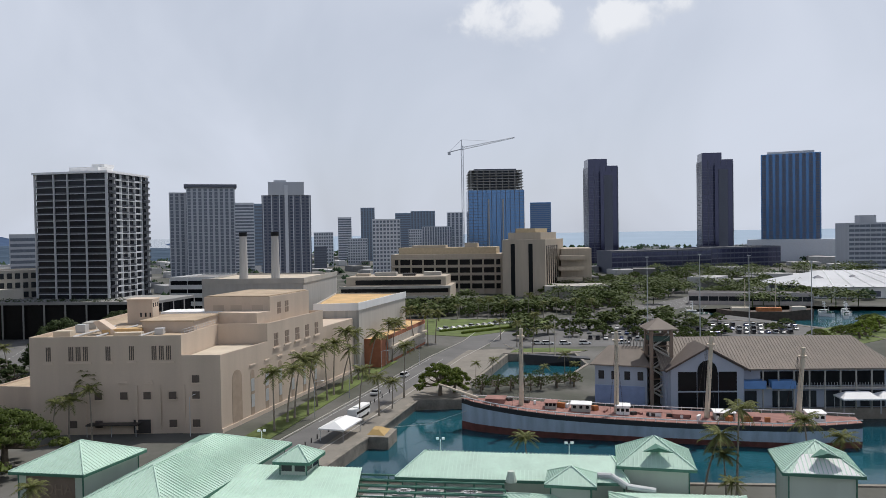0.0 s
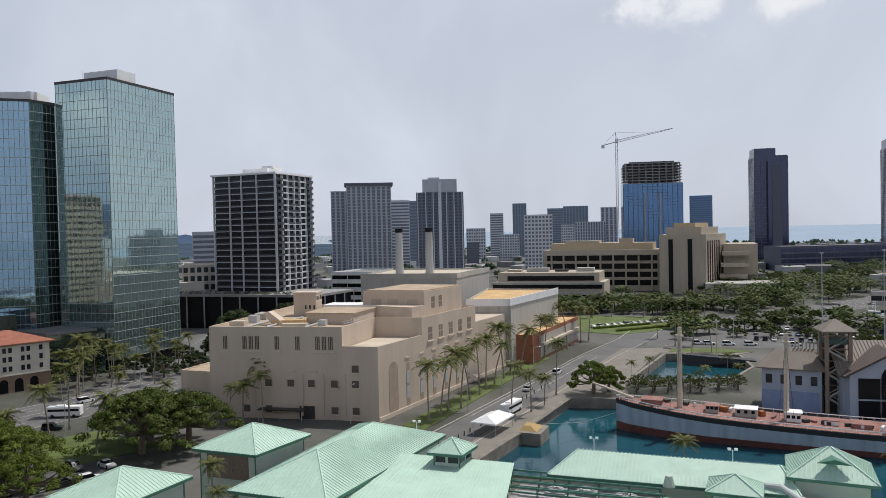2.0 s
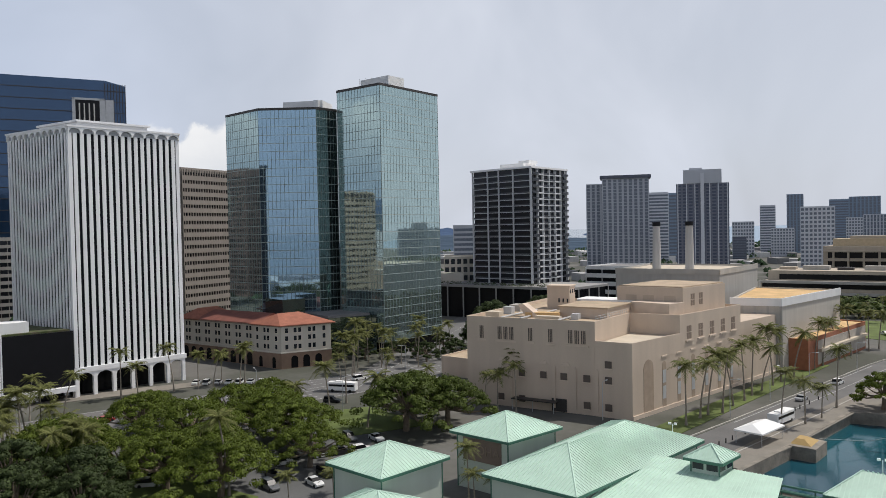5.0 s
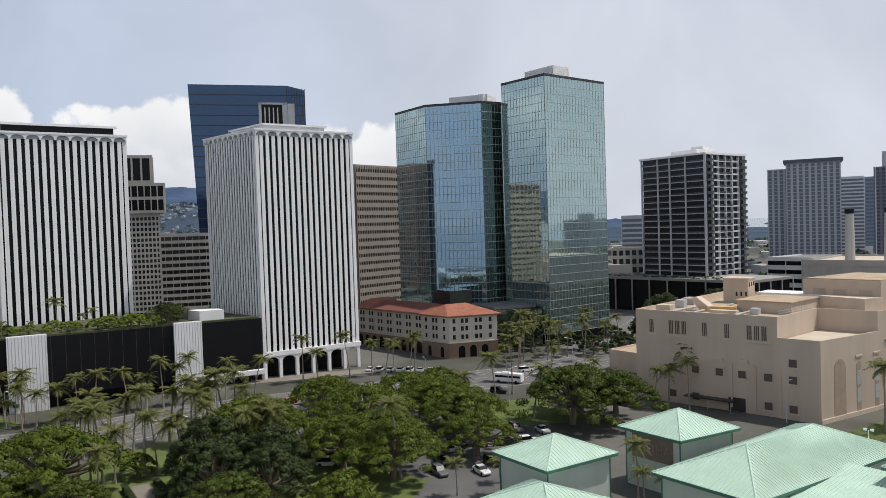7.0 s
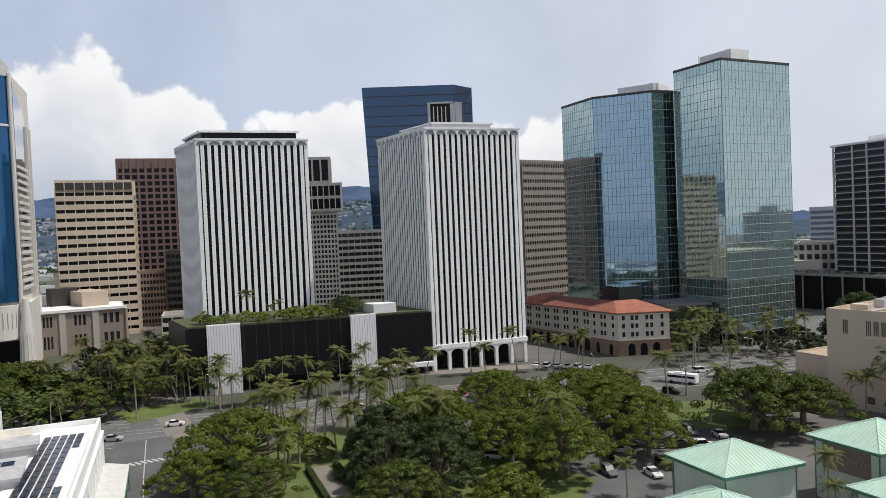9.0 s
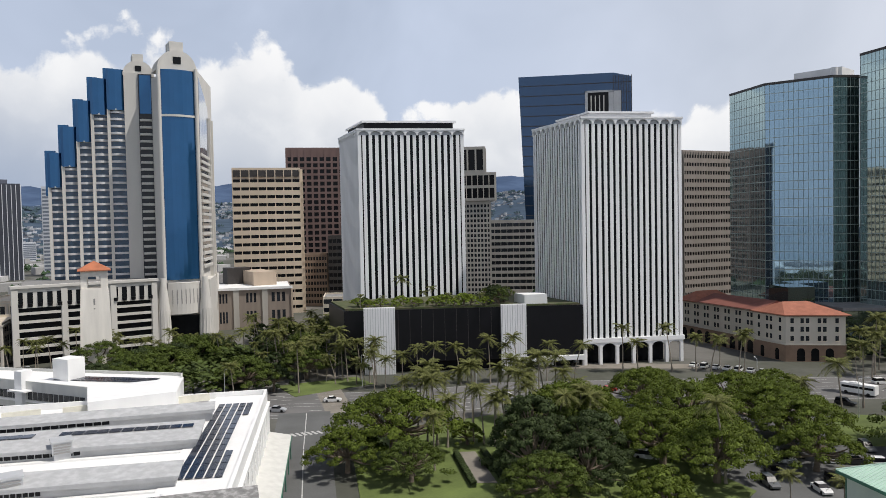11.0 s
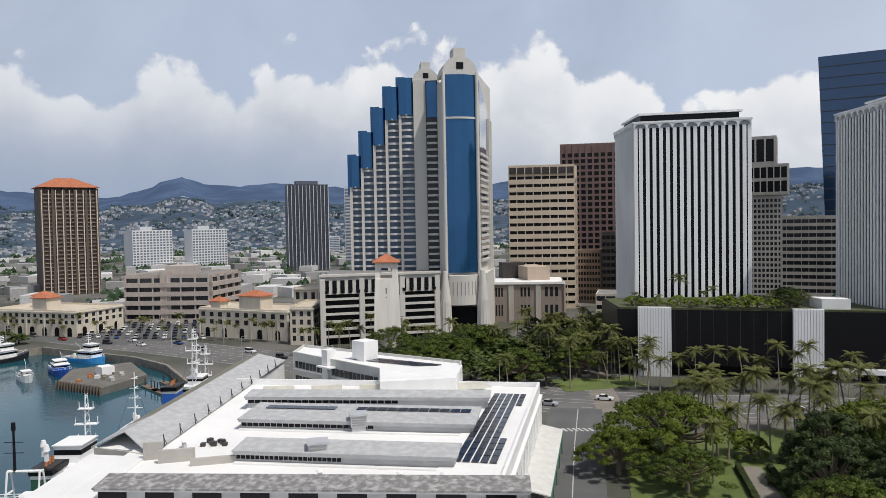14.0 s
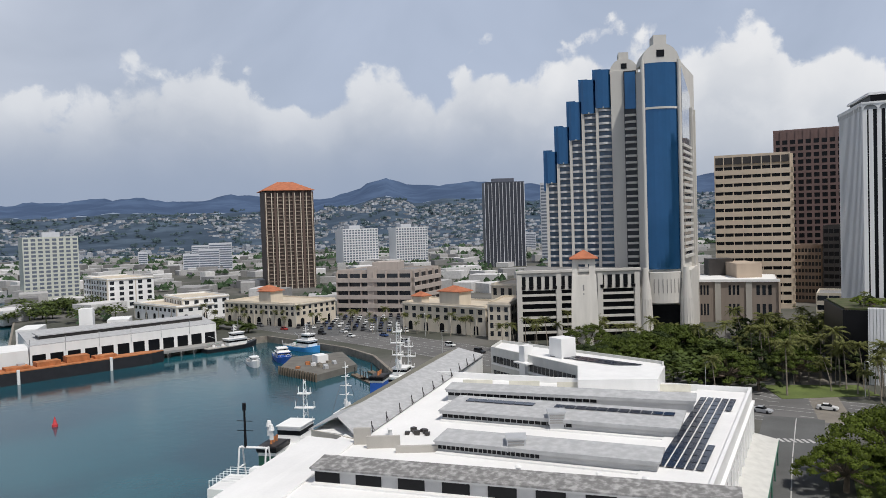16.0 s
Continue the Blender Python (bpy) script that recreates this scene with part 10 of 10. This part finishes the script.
hull8(bm, [(30, 273, -3), (50, 268, -3), (50, 270, -3), (31, 274, -3), (27, 274.5, 1.2), (52, 266.5, 0.4), (52, 271.5, 0.4), (30, 275.5, 1.2)])
part("hull", bm, hull_black, b2)
bm = bmesh.new()
rod(bm, (40, 271, 0), (40, 271, 14), 0.2, 0.12, 8)
rod(bm, (30, 274, 1.2), (22, 276.5, 4.5), 0.15, 0.08, 6)
part("mast", bm, mast_mat, b2)


# ---- work boats ----
def boat(name, x, y, rz, L, B, hull_m, deck_m, house_m, houses, mast_h, label, trim_m=None):
    e = thing(name, (0, 0, 0), label, "boat", "work boats")
    bm = bmesh.new()
    rows = []
    for t, w, z in ((0.0, 0.05, 2.6), (0.12, 0.55, 2.2), (0.3, 0.95, 1.7), (0.6, 1.0, 1.4), (1.0, 0.85, 1.5)):
        px = L * (0.5 - t)
        rows.append([bm.verts.new(p) for p in ((px - (0.6 if t == 0 else 0), -w * B / 2 * 0.8, -1.2), (px, -w * B / 2, z), (px, w * B / 2, z), (px - (0.6 if t == 0 else 0), w * B / 2 * 0.8, -1.2))])
    for a, b in zip(rows, rows[1:]):
        for k in range(4):
            bm.faces.new((a[k], b[k], b[(k + 1) % 4], a[(k + 1) % 4]))
    bm.faces.new(rows[0])
    bm.faces.new(rows[-1][::-1])
    new("hull", mesh_of(bm, "hull", hull_m)).parent = e
    bm = bmesh.new()
    prism(bm, [(L * 0.42, -0.4), (L * 0.42, 0.4), (L * 0.2, B * 0.44), (-L * 0.49, B * 0.40), (-L * 0.49, -B * 0.40), (L * 0.2, -B * 0.44)], 1.45, 1.75)
    new("deck", mesh_of(bm, "deck", deck_m)).parent = e
    bm = bmesh.new()
    for s in (-1, 1):
        pts = [(L * 0.47, 0.1 * s, 3.2), (L * 0.36, s * B * 0.28, 3.0), (L * 0.2, s * B * 0.46, 2.6), (-L * 0.1, s * B * 0.49, 2.4), (-L * 0.49, s * B * 0.42, 2.4)]
        for p, q in zip(pts, pts[1:]):
            rod(bm, p, q, 0.06, n=4)
            rod(bm, p, (p[0], p[1], 1.5), 0.05, n=4)
    new("rail", mesh_of(bm, "rail", white_paint)).parent = e
    z = 1.7
    for cx, lx, wy, h, m in houses:
        bm = bmesh.new()
        box(bm, cx * L, 0, z, lx * L, wy * B, h)
        o = new("deckhouse", mesh_of(bm, "deckhouse", m or house_m))
        o.parent = e
        bm = bmesh.new()
        box(bm, cx * L, 0, z + h * 0.5, lx * L + 0.06, wy * B + 0.06, h * 0.28)
        w = new("window_strip", mesh_of(bm, "window_strip", glass_void_black))
        w.parent = o
        bm = bmesh.new()
        box(bm, cx * L, 0, z + h, lx * L + 0.5, wy * B + 0.5, 0.15)
        w = new("house_roof", mesh_of(bm, "house_roof", trim_m or white_paint))
        w.parent = o
        z += h
    if mast_h:
        cx = houses[0][0] * L if houses else 0
        bm = bmesh.new()
        rod(bm, (cx - 0.5, 0, z - 0.5), (cx - 0.5, 0, mast_h), 0.22, 0.1, 8)
        o = new("mast", mesh_of(bm, "mast", white_paint))
        o.parent = e
        for k in range(4):
            zz = z + (mast_h - z) * (0.35 + 0.18 * k)
            bm = bmesh.new()
            rod(bm, (cx - 0.5, -1.6 + 0.3 * k, zz), (cx - 0.5, 1.6 - 0.3 * k, zz), 0.08, n=5)
            rod(bm, (cx - 0.5, 0, zz), (cx + 0.9, 0, zz + 0.1), 0.14, n=5)
            w = new("yard", mesh_of(bm, "yard", white_paint))
            w.parent = o
        bm = bmesh.new()
        for q in (-1, 1):
            rod(bm, (-L * 0.42, 0, 1.7), (cx - 0.5, 0, mast_h * 0.92), 0.03, n=3)
            rod(bm, (L * 0.42, 0, 2.6), (cx - 0.5, 0, mast_h * 0.92), 0.03, n=3)
        new("stays", mesh_of(bm, "stays", bronze)).parent = e
    bm = bmesh.new()
    rod(bm, (-L * 0.25, B * 0.2, 1.7), (-L * 0.25, B * 0.2, 5.0), 0.14, n=6)
    rod(bm, (-L * 0.25, B * 0.2, 5.0), (-L * 0.38, B * 0.2, 6.4), 0.1, n=6)
    new("deck_crane", mesh_of(bm, "deck_crane", steel)).parent = e
    for k in range(6):
        bm = bmesh.new()
        box(bm, -L * (0.1 + 0.055 * k), (k % 3 - 1) * B * 0.25, 1.75, 0.9 + 0.3 * (k % 2), 0.8, 0.6 + 0.25 * (k % 3))
        new("deck_locker", mesh_of(bm, "deck_locker", (steel, white_paint, green_trim)[k % 3])).parent = e
    if L > 25:
        top = z
        for k in range(3):
            bm = bmesh.new()
            cx = L * (0.05 - 0.13 * k)
            rod(bm, (cx, -B * 0.3, 1.7), (cx, -B * 0.3, 6.4 - k), 0.22, 0.16, 8)
            rod(bm, (cx, -B * 0.3, 6.2 - k), (cx - 3.6, -B * 0.1, 8.6 - 1.2 * k), 0.16, 0.1, 6)
            new("derrick", mesh_of(bm, "derrick", white_paint)).parent = e
        for k in range(4):
            bm = bmesh.new()
            px, py = L * (0.30 - 0.1 * k), (B * 0.34) * (1 if k % 2 else -1)
            rod(bm, (px, py, 1.7), (px, py, 3.4), 0.28, 0.22, 8)
            rod(bm, (px, py, 3.3), (px + 0.6, py, 3.6), 0.3, 0.42, 8)
            new("vent_cowl", mesh_of(bm, "vent_cowl", white_paint)).parent = e
        for sy in (-1, 1):
            bm = bmesh.new()
            rod(bm, (-L * 0.02, sy * B * 0.42, 4.6), (L * 0.05, sy * B * 0.42, 4.6), 0.55, 0.55, 10)
            rod(bm, (L * 0.05, sy * B * 0.42, 4.6), (L * 0.065, sy * B * 0.42, 4.8), 0.55, 0.15, 10)
            new("life_raft", mesh_of(bm, "life_raft", white_paint)).parent = e
        for k in range(2):
            bm = bmesh.new()
            box(bm, L * 0.16 - 2.5 * k, 0.9 - 1.8 * k, top, 0.5, 0.5, 1.6)
            rod(bm, (L * 0.16 - 2.5 * k, 0.9 - 1.8 * k, top + 1.6), (L * 0.16 - 2.5 * k, 0.9 - 1.8 * k, top + 2.6), 0.55, 0.3, 10)
            new("radar_dome", mesh_of(bm, "radar_dome", white_paint)).parent = e
        for k in range(5):
            bm = bmesh.new()
            px = -L * (0.2 + 0.055 * k)
            rod(bm, (px, -B * 0.2, 2.3), (px, B * 0.2, 2.3), 0.5, 0.5, 10)
            new("net_drum", mesh_of(bm, "net_drum", (green_trim, rust, steel, bronze, green_hull)[k])).parent = e
    e.matrix_basis = pose(x, y, -2.4, 0, 0, rz)
    return e


green_hull = mat("pale_green_hull", (0.42, 0.56, 0.48), 0.6, var=0.2)
royal = mat("royal_blue", (0.02, 0.10, 0.42), 0.5, var=0.12)
sky_hull = mat("light_blue_hull", (0.06, 0.33, 0.72), 0.5, var=0.12)
boat("white_workboat", -280, -158, 148, 24, 7, hull_black, concrete, white_paint, ((0.08, 0.35, 0.7, 2.6, None), (0.12, 0.2, 0.55, 2.3, None)), 10, "white-housed work boat with a dark hull at the quay")
boat("blue_tug", -279, -125, 62, 20, 7, sky_hull, concrete, white_paint, ((0.1, 0.36, 0.66, 2.6, None), (0.14, 0.2, 0.5, 2.4, None)), 11, "bright blue tug with white deckhouses")
boat("blue_launch", -257, -124, 35, 18, 6, royal, steel, white_paint, ((0.0, 0.4, 0.75, 1.6, royal), (-0.05, 0.26, 0.6, 1.2, None)), 0, "royal blue launch under a white cover")
boat("small_launch", -246, -130, 40, 11, 4, white_paint, concrete, white_paint, ((0.1, 0.3, 0.6, 1.6, None),), 0, "small white launch beside the blue boat")
boat("research_ship", -190, -60, 178, 38, 8.5, white_paint, green_hull, white_paint, ((0.2, 0.3, 0.7, 3.2, None), (0.16, 0.16, 0.6, 2.8, None), (0.2, 0.12, 0.45, 2.0, None)), 21, "white research ship with pale green decks and a tall mast")
boat("trawler", -152, -60, 178, 30, 8, white_paint, green_hull, white_paint, ((0.12, 0.28, 0.7, 3.4, None), (0.14, 0.18, 0.55, 2.6, None)), 19, "white trawler with a slim mast beside the shed")
boat("trawler", -112, -60, 178, 46, 9.0, green_hull, green_hull, white_paint, ((0.28, 0.34, 0.75, 4.2, None), (0.31, 0.22, 0.65, 3.8, None), (0.34, 0.12, 0.5, 3.0, None)), 0, "pale green trawler with white deckhouses and a lattice mast")


def ship_funnel(x, y, material, label):
    """A raked funnel casing with a white band and an open black top."""
    e = thing("ship_funnel", (x, y, 0), label, "ship funnel", "ship funnels")
    for nm, z0, z1, s0, s1, m in (("casing", 0.5, 7.4, 1.0, 0.95, material), ("band", 7.4, 8.0, 0.97, 0.97, white_paint), ("rim", 8.0, 8.9, 1.05, 1.12, black_panel), ("soot_top", 8.9, 9.0, 0.9, 0.9, bronze)):
        bm = bmesh.new()
        hull8(bm, [(x + a * 2.6 * s0, y + b * 1.7 * s0, z0) for a, b in ((-1, -1), (1, -1), (1, 1), (-1, 1))] + [(x + a * 2.6 * s1, y + b * 1.7 * s1, z1) for a, b in ((-1, -1), (1, -1), (1, 1), (-1, 1))])
        part(nm, bm, m, e)
    for dx in (-1.2, -0.2, 0.9):
        bm = bmesh.new()
        rod(bm, (x + dx, y, 8.8), (x + dx - 0.3, y, 10.0), 0.22, n=7)
        part("exhaust_pipe", bm, rust, e)


ship_funnel(-119.5, -60, mat("funnel_green", (0.02, 0.09, 0.06), 0.5, var=0.15), "dark green ship funnel with a black rim")
ship_funnel(-178.5, -60, royal, "royal blue ship funnel with a black rim")
g = thing("stern_gantry", (-112, -60, -1), "white tubular stern gantry of the trawler", "gantry")
for y in (-62.4, -57.6):
    bm = bmesh.new()
    for p, q in (((-110, y, -1), (-112.0, y, 10.2)), ((-115, y, -1), (-113.0, y, 10.2)), ((-112.0, y, 10.2), (-113.0, y, 10.2)), ((-110.5, y, 3.6), (-114.5, y, 3.6)), ((-111.2, y, 7.0), (-113.8, y, 7.0))):
        rod(bm, p, q, 0.16, n=6)
    part("frame", bm, white_paint, g)
bm = bmesh.new()
rod(bm, (-112.5, -62.6, 10.2), (-112.5, -57.4, 10.2), 0.22, n=6)
part("beam", bm, white_paint, g)
m = thing("black_mast", (-112.5, -61.5, 10.2), "tall black signal mast on the trawler gantry", "mast")
bm = bmesh.new()
rod(bm, (-112.5, -61.5, 10.1), (-112.5, -61.5, 17.2), 0.24, 0.16, 8)
part("pole", bm, black_panel, m)
for z in (13.0, 14.6):
    bm = bmesh.new()
    rod(bm, (-112.5, -62.9, z), (-112.5, -60.1, z), 0.06, n=5)
    part("yard", bm, black_panel, m)
bm = bmesh.new()
rod(bm, (-112.5, -61.5, 16.4), (-112.5, -61.5, 17.6), 0.35, 0.3, 8)
part("lamp", bm, black_panel, m)


w = thing("net_winch", (-101, -58, -0.7), "pale green net winch house with white rails on the trawler stern", "winch")
for nm, bx, m_ in (("house", (-103, -58.5, -0.8, 7.0, 5.0, 8.6), white_paint), ("drum_cover", (-97, -58.5, -0.8, 3.4, 4.0, 7.2), green_hull), ("locker", (-107.5, -57.0, -0.8, 1.8, 1.8, 9.4), white_paint)):
    bm = bmesh.new()
    box(bm, *bx)
    part(nm, bm, m_, w)
for k in range(7):
    bm = bmesh.new()
    x = -99.8 - k * 1.05
    rod(bm, (x, -60.8, 7.8), (x, -60.8, 9.0), 0.06, n=5)
    rod(bm, (x, -56.2, 7.8), (x, -56.2, 9.0), 0.06, n=5)
    rod(bm, (x, -60.8, 9.0), (x, -56.2, 9.0), 0.05, n=5)
    part("rail_hoop", bm, white_paint, w)


def lattice_mast(x, y, z0, h):
    e = thing("lattice_mast", (x, y, z0), "white lattice radar mast with platforms", "mast", "ship masts")
    bm = bmesh.new()
    for k in range(3):
        a = k * 2.09
        rod(bm, (x + 0.9 * math.cos(a), y + 0.9 * math.sin(a), z0), (x + 0.25 * math.cos(a), y + 0.25 * math.sin(a), z0 + h), 0.1, 0.07, 5)
    part("legs", bm, white_paint, e)
    for k in range(9):
        t = (k + 0.5) / 9
        r = 0.9 - 0.65 * t
        bm = bmesh.new()
        for q in range(3):
            a, b = q * 2.09, (q + 1) * 2.09
            rod(bm, (x + r * math.cos(a), y + r * math.sin(a), z0 + h * t), (x + r * math.cos(b), y + r * math.sin(b), z0 + h * (t + 0.08)), 0.05, n=4)
        part("brace", bm, white_paint, e)
    for t, w in ((0.4, 1.5), (0.62, 1.9), (0.82, 1.2)):
        bm = bmesh.new()
        box(bm, x, y, z0 + h * t, 1.3, w * 2, 0.16)
        rod(bm, (x, y - w, z0 + h * t), (x, y - w, z0 + h * t + 1.3), 0.07, n=4)
        rod(bm, (x, y + w, z0 + h * t), (x, y + w, z0 + h * t + 1.3), 0.07, n=4)
        part("platform", bm, white_paint, e)


lattice_mast(-131, -59.0, 4, 13.4)
lattice_mast(-195, -60, 5, 15)
lattice_mast(-206, -60, 0, 14)
# concrete finger pier with sheds, buoy
f = thing("finger_pier", (-233, -100, -2.5), "low concrete finger pier with crates and a white hut", "pier")
bm = bmesh.new()
prism(bm, [(-232, -113), (-221, -95), (-240, -88.5), (-264, -103), (-252, -118)], -4, -0.3)
part("deck", bm, mat("pier_concrete", (0.15, 0.142, 0.125), 0.9, var=0.25, scale=0.3), f)
bm = bmesh.new()
box(bm, -243, -103, -0.3, 5, 4, 2.6, 45)
part("hut", bm, white_paint, f)
for i in range(14):
    bm = bmesh.new()
    box(bm, -231 - (i * 0.618 % 1) * 16, -106 + (i * 0.755 % 1) * 12, -0.3, 1.4, 1.2, 0.7 + 0.3 * (i % 3), i * 25)
    part("crate", bm, (rust, steel, quay_stone, white_paint)[i % 4], f)
for i in range(16):
    x, y = -232 + 11.0 * i / 15 + 0.4, -113.0 + 18 * i / 15 - 0.2
    bm = bmesh.new()
    rod(bm, (x, y, -4), (x, y, 0.3), 0.32, n=7)
    part("fender_pile", bm, bark, f)
for k, (x, y) in enumerate(((-228, -83), (-233, -79), (-222, -78))):
    dock = thing("floating_dock", (x, y, -2.5), "low dark floating dock with posts beside the quay", "dock", "floating docks")
    bm = bmesh.new()
    box(bm, x, y, -2.7, 12, 2.2, 0.7, 40)
    part("deck", bm, bark, dock)
    for q in (-5, 0, 5):
        bm = bmesh.new()
        px, py = x + q * 0.766, y + q * 0.643
        rod(bm, (px, py, -4), (px, py, 0.4), 0.18, n=6)
        part("post", bm, bronze, dock)
b = thing("red_buoy", (-162.6, -142.4, -2.5), "red conical harbour buoy with a light", "buoy")
bm = bmesh.new()
rod(bm, (-162.6, -142.4, -3.2), (-162.6, -142.4, -1.9), 0.75, 0.75, 14)
part("float", bm, mat("buoy_red", (0.62, 0.06, 0.07), 0.5), b)
bm = bmesh.new()
rod(bm, (-162.6, -142.4, -1.9), (-162.6, -142.4, -0.6), 0.6, 0.25, 14)
rod(bm, (-162.6, -142.4, -0.6), (-162.6, -142.4, 0.0), 0.2, 0.18, 10)
part("cage", bm, mat("buoy_red", (0.62, 0.06, 0.07), 0.5), b)


# ---- lamp posts ----
for x, y, h in [(78.7, 289.5, 35.6), (97.1, 283.9, 36.5), (113.3, 277.8, 36.0), (132.3, 269.3, 33.9)]:
    pole = thing("harbour_pole", (x, y, 0), "tall slim grey light pole in the harbour car park", "light pole", "harbour poles")
    bm = bmesh.new()
    rod(bm, (x, y, 0), (x, y, h), 0.26, 0.12, 8)
    part("shaft", bm, steel, pole)
    bm = bmesh.new()
    box(bm, x, y, h - 0.3, 1.1, 0.5, 0.4)
    part("lamp_head", bm, steel, pole)
def lamp_post(kind_arm=True, h=9.0):
    e = thing("street_lamp", (0, 0, 0), "grey street lamp with a single arm", "street lamp", "street lamps")
    bm = bmesh.new()
    rod(bm, (0, 0, 0), (0, 0, h), 0.11, 0.07, 7)
    new("pole", mesh_of(bm, "pole", steel)).parent = e
    bm = bmesh.new()
    rod(bm, (0, 0, h), (1.8, 0, h + 0.3), 0.06, 0.05, 5)
    new("arm", mesh_of(bm, "arm", steel)).parent = e
    bm = bmesh.new()
    box(bm, 2.1, 0, h + 0.2, 0.8, 0.3, 0.16)
    new("lamp_head", mesh_of(bm, "lamp_head", white_paint)).parent = e
    return e


LAMPS = [lamp_post()]
for x, y, rz in ((-150, 40, 0), (-170, 78, 170), (-164, 92, 170), (-148, 148, 150), (-120, 150, 60), (-33, 188, 0), (-27, 210, 0), (-20, 236, 0), (-9, 262, 0), (-59, 172, 80), (-204, 58, 0), (-162, 22, 90), (-200, 20, 60), (-230, -30, 60), (-255, -62, 60), (-292, -98, 60), (-300, -130, 60), (-150, 210, 100), (-134, 200, 200), (30, 296, 90), (52, 310, 90), (90, 322, 90), (112, 345, 90), (-300, -80, 200), (-320, -112, 200), (-228, -14, 200), (-290, -160, 60)):
    plant(LAMPS, 0, x, y, 0.05, 1.0, radians(rz))
# twin floodlights on the market roof edge
for x, y in ((-1.0, 128.3), (20.5, 124.4), (-33.5, 135.5)):
    e = thing("twin_floodlight", (x, y, 0), "white twin floodlight on a slim pole", "floodlight", "floodlights")
    bm = bmesh.new()
    rod(bm, (x, y, 0), (x, y, 10.6), 0.07, n=6)
    part("pole", bm, white_paint, e)
    for s in (-0.5, 0.5):
        bm = bmesh.new()
        box(bm, x + s, y, 10.5, 0.5, 0.3, 0.35)
        part("lamp_head", bm, white_paint, e)

# old sailing hulk and a white launch in the far inner harbour
h = thing("old_ship", (170, 395, -2.5), "old brown wooden ship moored in the inner harbour", "ship")
bm = bmesh.new()
a, b = Vector((146, 401)), Vector((194, 394))
u = (b - a).normalized()
o = Vector((-u.y, u.x))
rows = []
for t, w, z in ((0.0, 0.3, 3.4), (0.1, 3.2, 2.6), (0.35, 4.2, 1.8), (0.7, 4.2, 1.9), (1.0, 2.6, 3.2)):
    p = a.lerp(b, t)
    rows.append([bm.verts.new((*(p - o * w * 0.7), -3.0)), bm.verts.new((*(p - o * w), z)), bm.verts.new((*(p + o * w), z)), bm.verts.new((*(p + o * w * 0.7), -3.0))])
for r0, r1 in zip(rows, rows[1:]):
    for k in range(4):
        bm.faces.new((r0[k], r1[k], r1[(k + 1) % 4], r0[(k + 1) % 4]))
bm.faces.new(rows[0])
bm.faces.new(rows[-1][::-1])
part("hull", bm, mat("old_hull_brown", (0.10, 0.075, 0.06), 0.85, var=0.3), h)
for t, ln, z in ((0.25, 9, 2.2), (0.55, 12, 2.0), (0.85, 7, 2.6)):
    p = a.lerp(b, t)
    bm = bmesh.new()
    box(bm, p.x, p.y, 1.8, ln, 4.5, z, -8)
    part("deckhouse", bm, (cream, rust, cream_pale)[int(t * 3)], h)
for t in (0.3, 0.62):
    p = a.lerp(b, t)
    bm = bmesh.new()
    rod(bm, (p.x, p.y, 1.5), (p.x, p.y, 19), 0.3, 0.15, 7)
    part("mast", bm, mast_mat, h)
boat("white_launch", 138, 412, 170, 16, 5, white_paint, concrete, white_paint, ((0.1, 0.3, 0.6, 2.0, None),), 9, "white launch in the far inner harbour")
for k, (x, y) in enumerate(((214, 398), (220, 410), (208, 408))):
    boat("white_launch", x, y, 60 + 30 * k, 9, 3, white_paint, concrete, white_paint, ((0.1, 0.3, 0.6, 1.6, None),), 8, "small white launch in the far inner harbour")
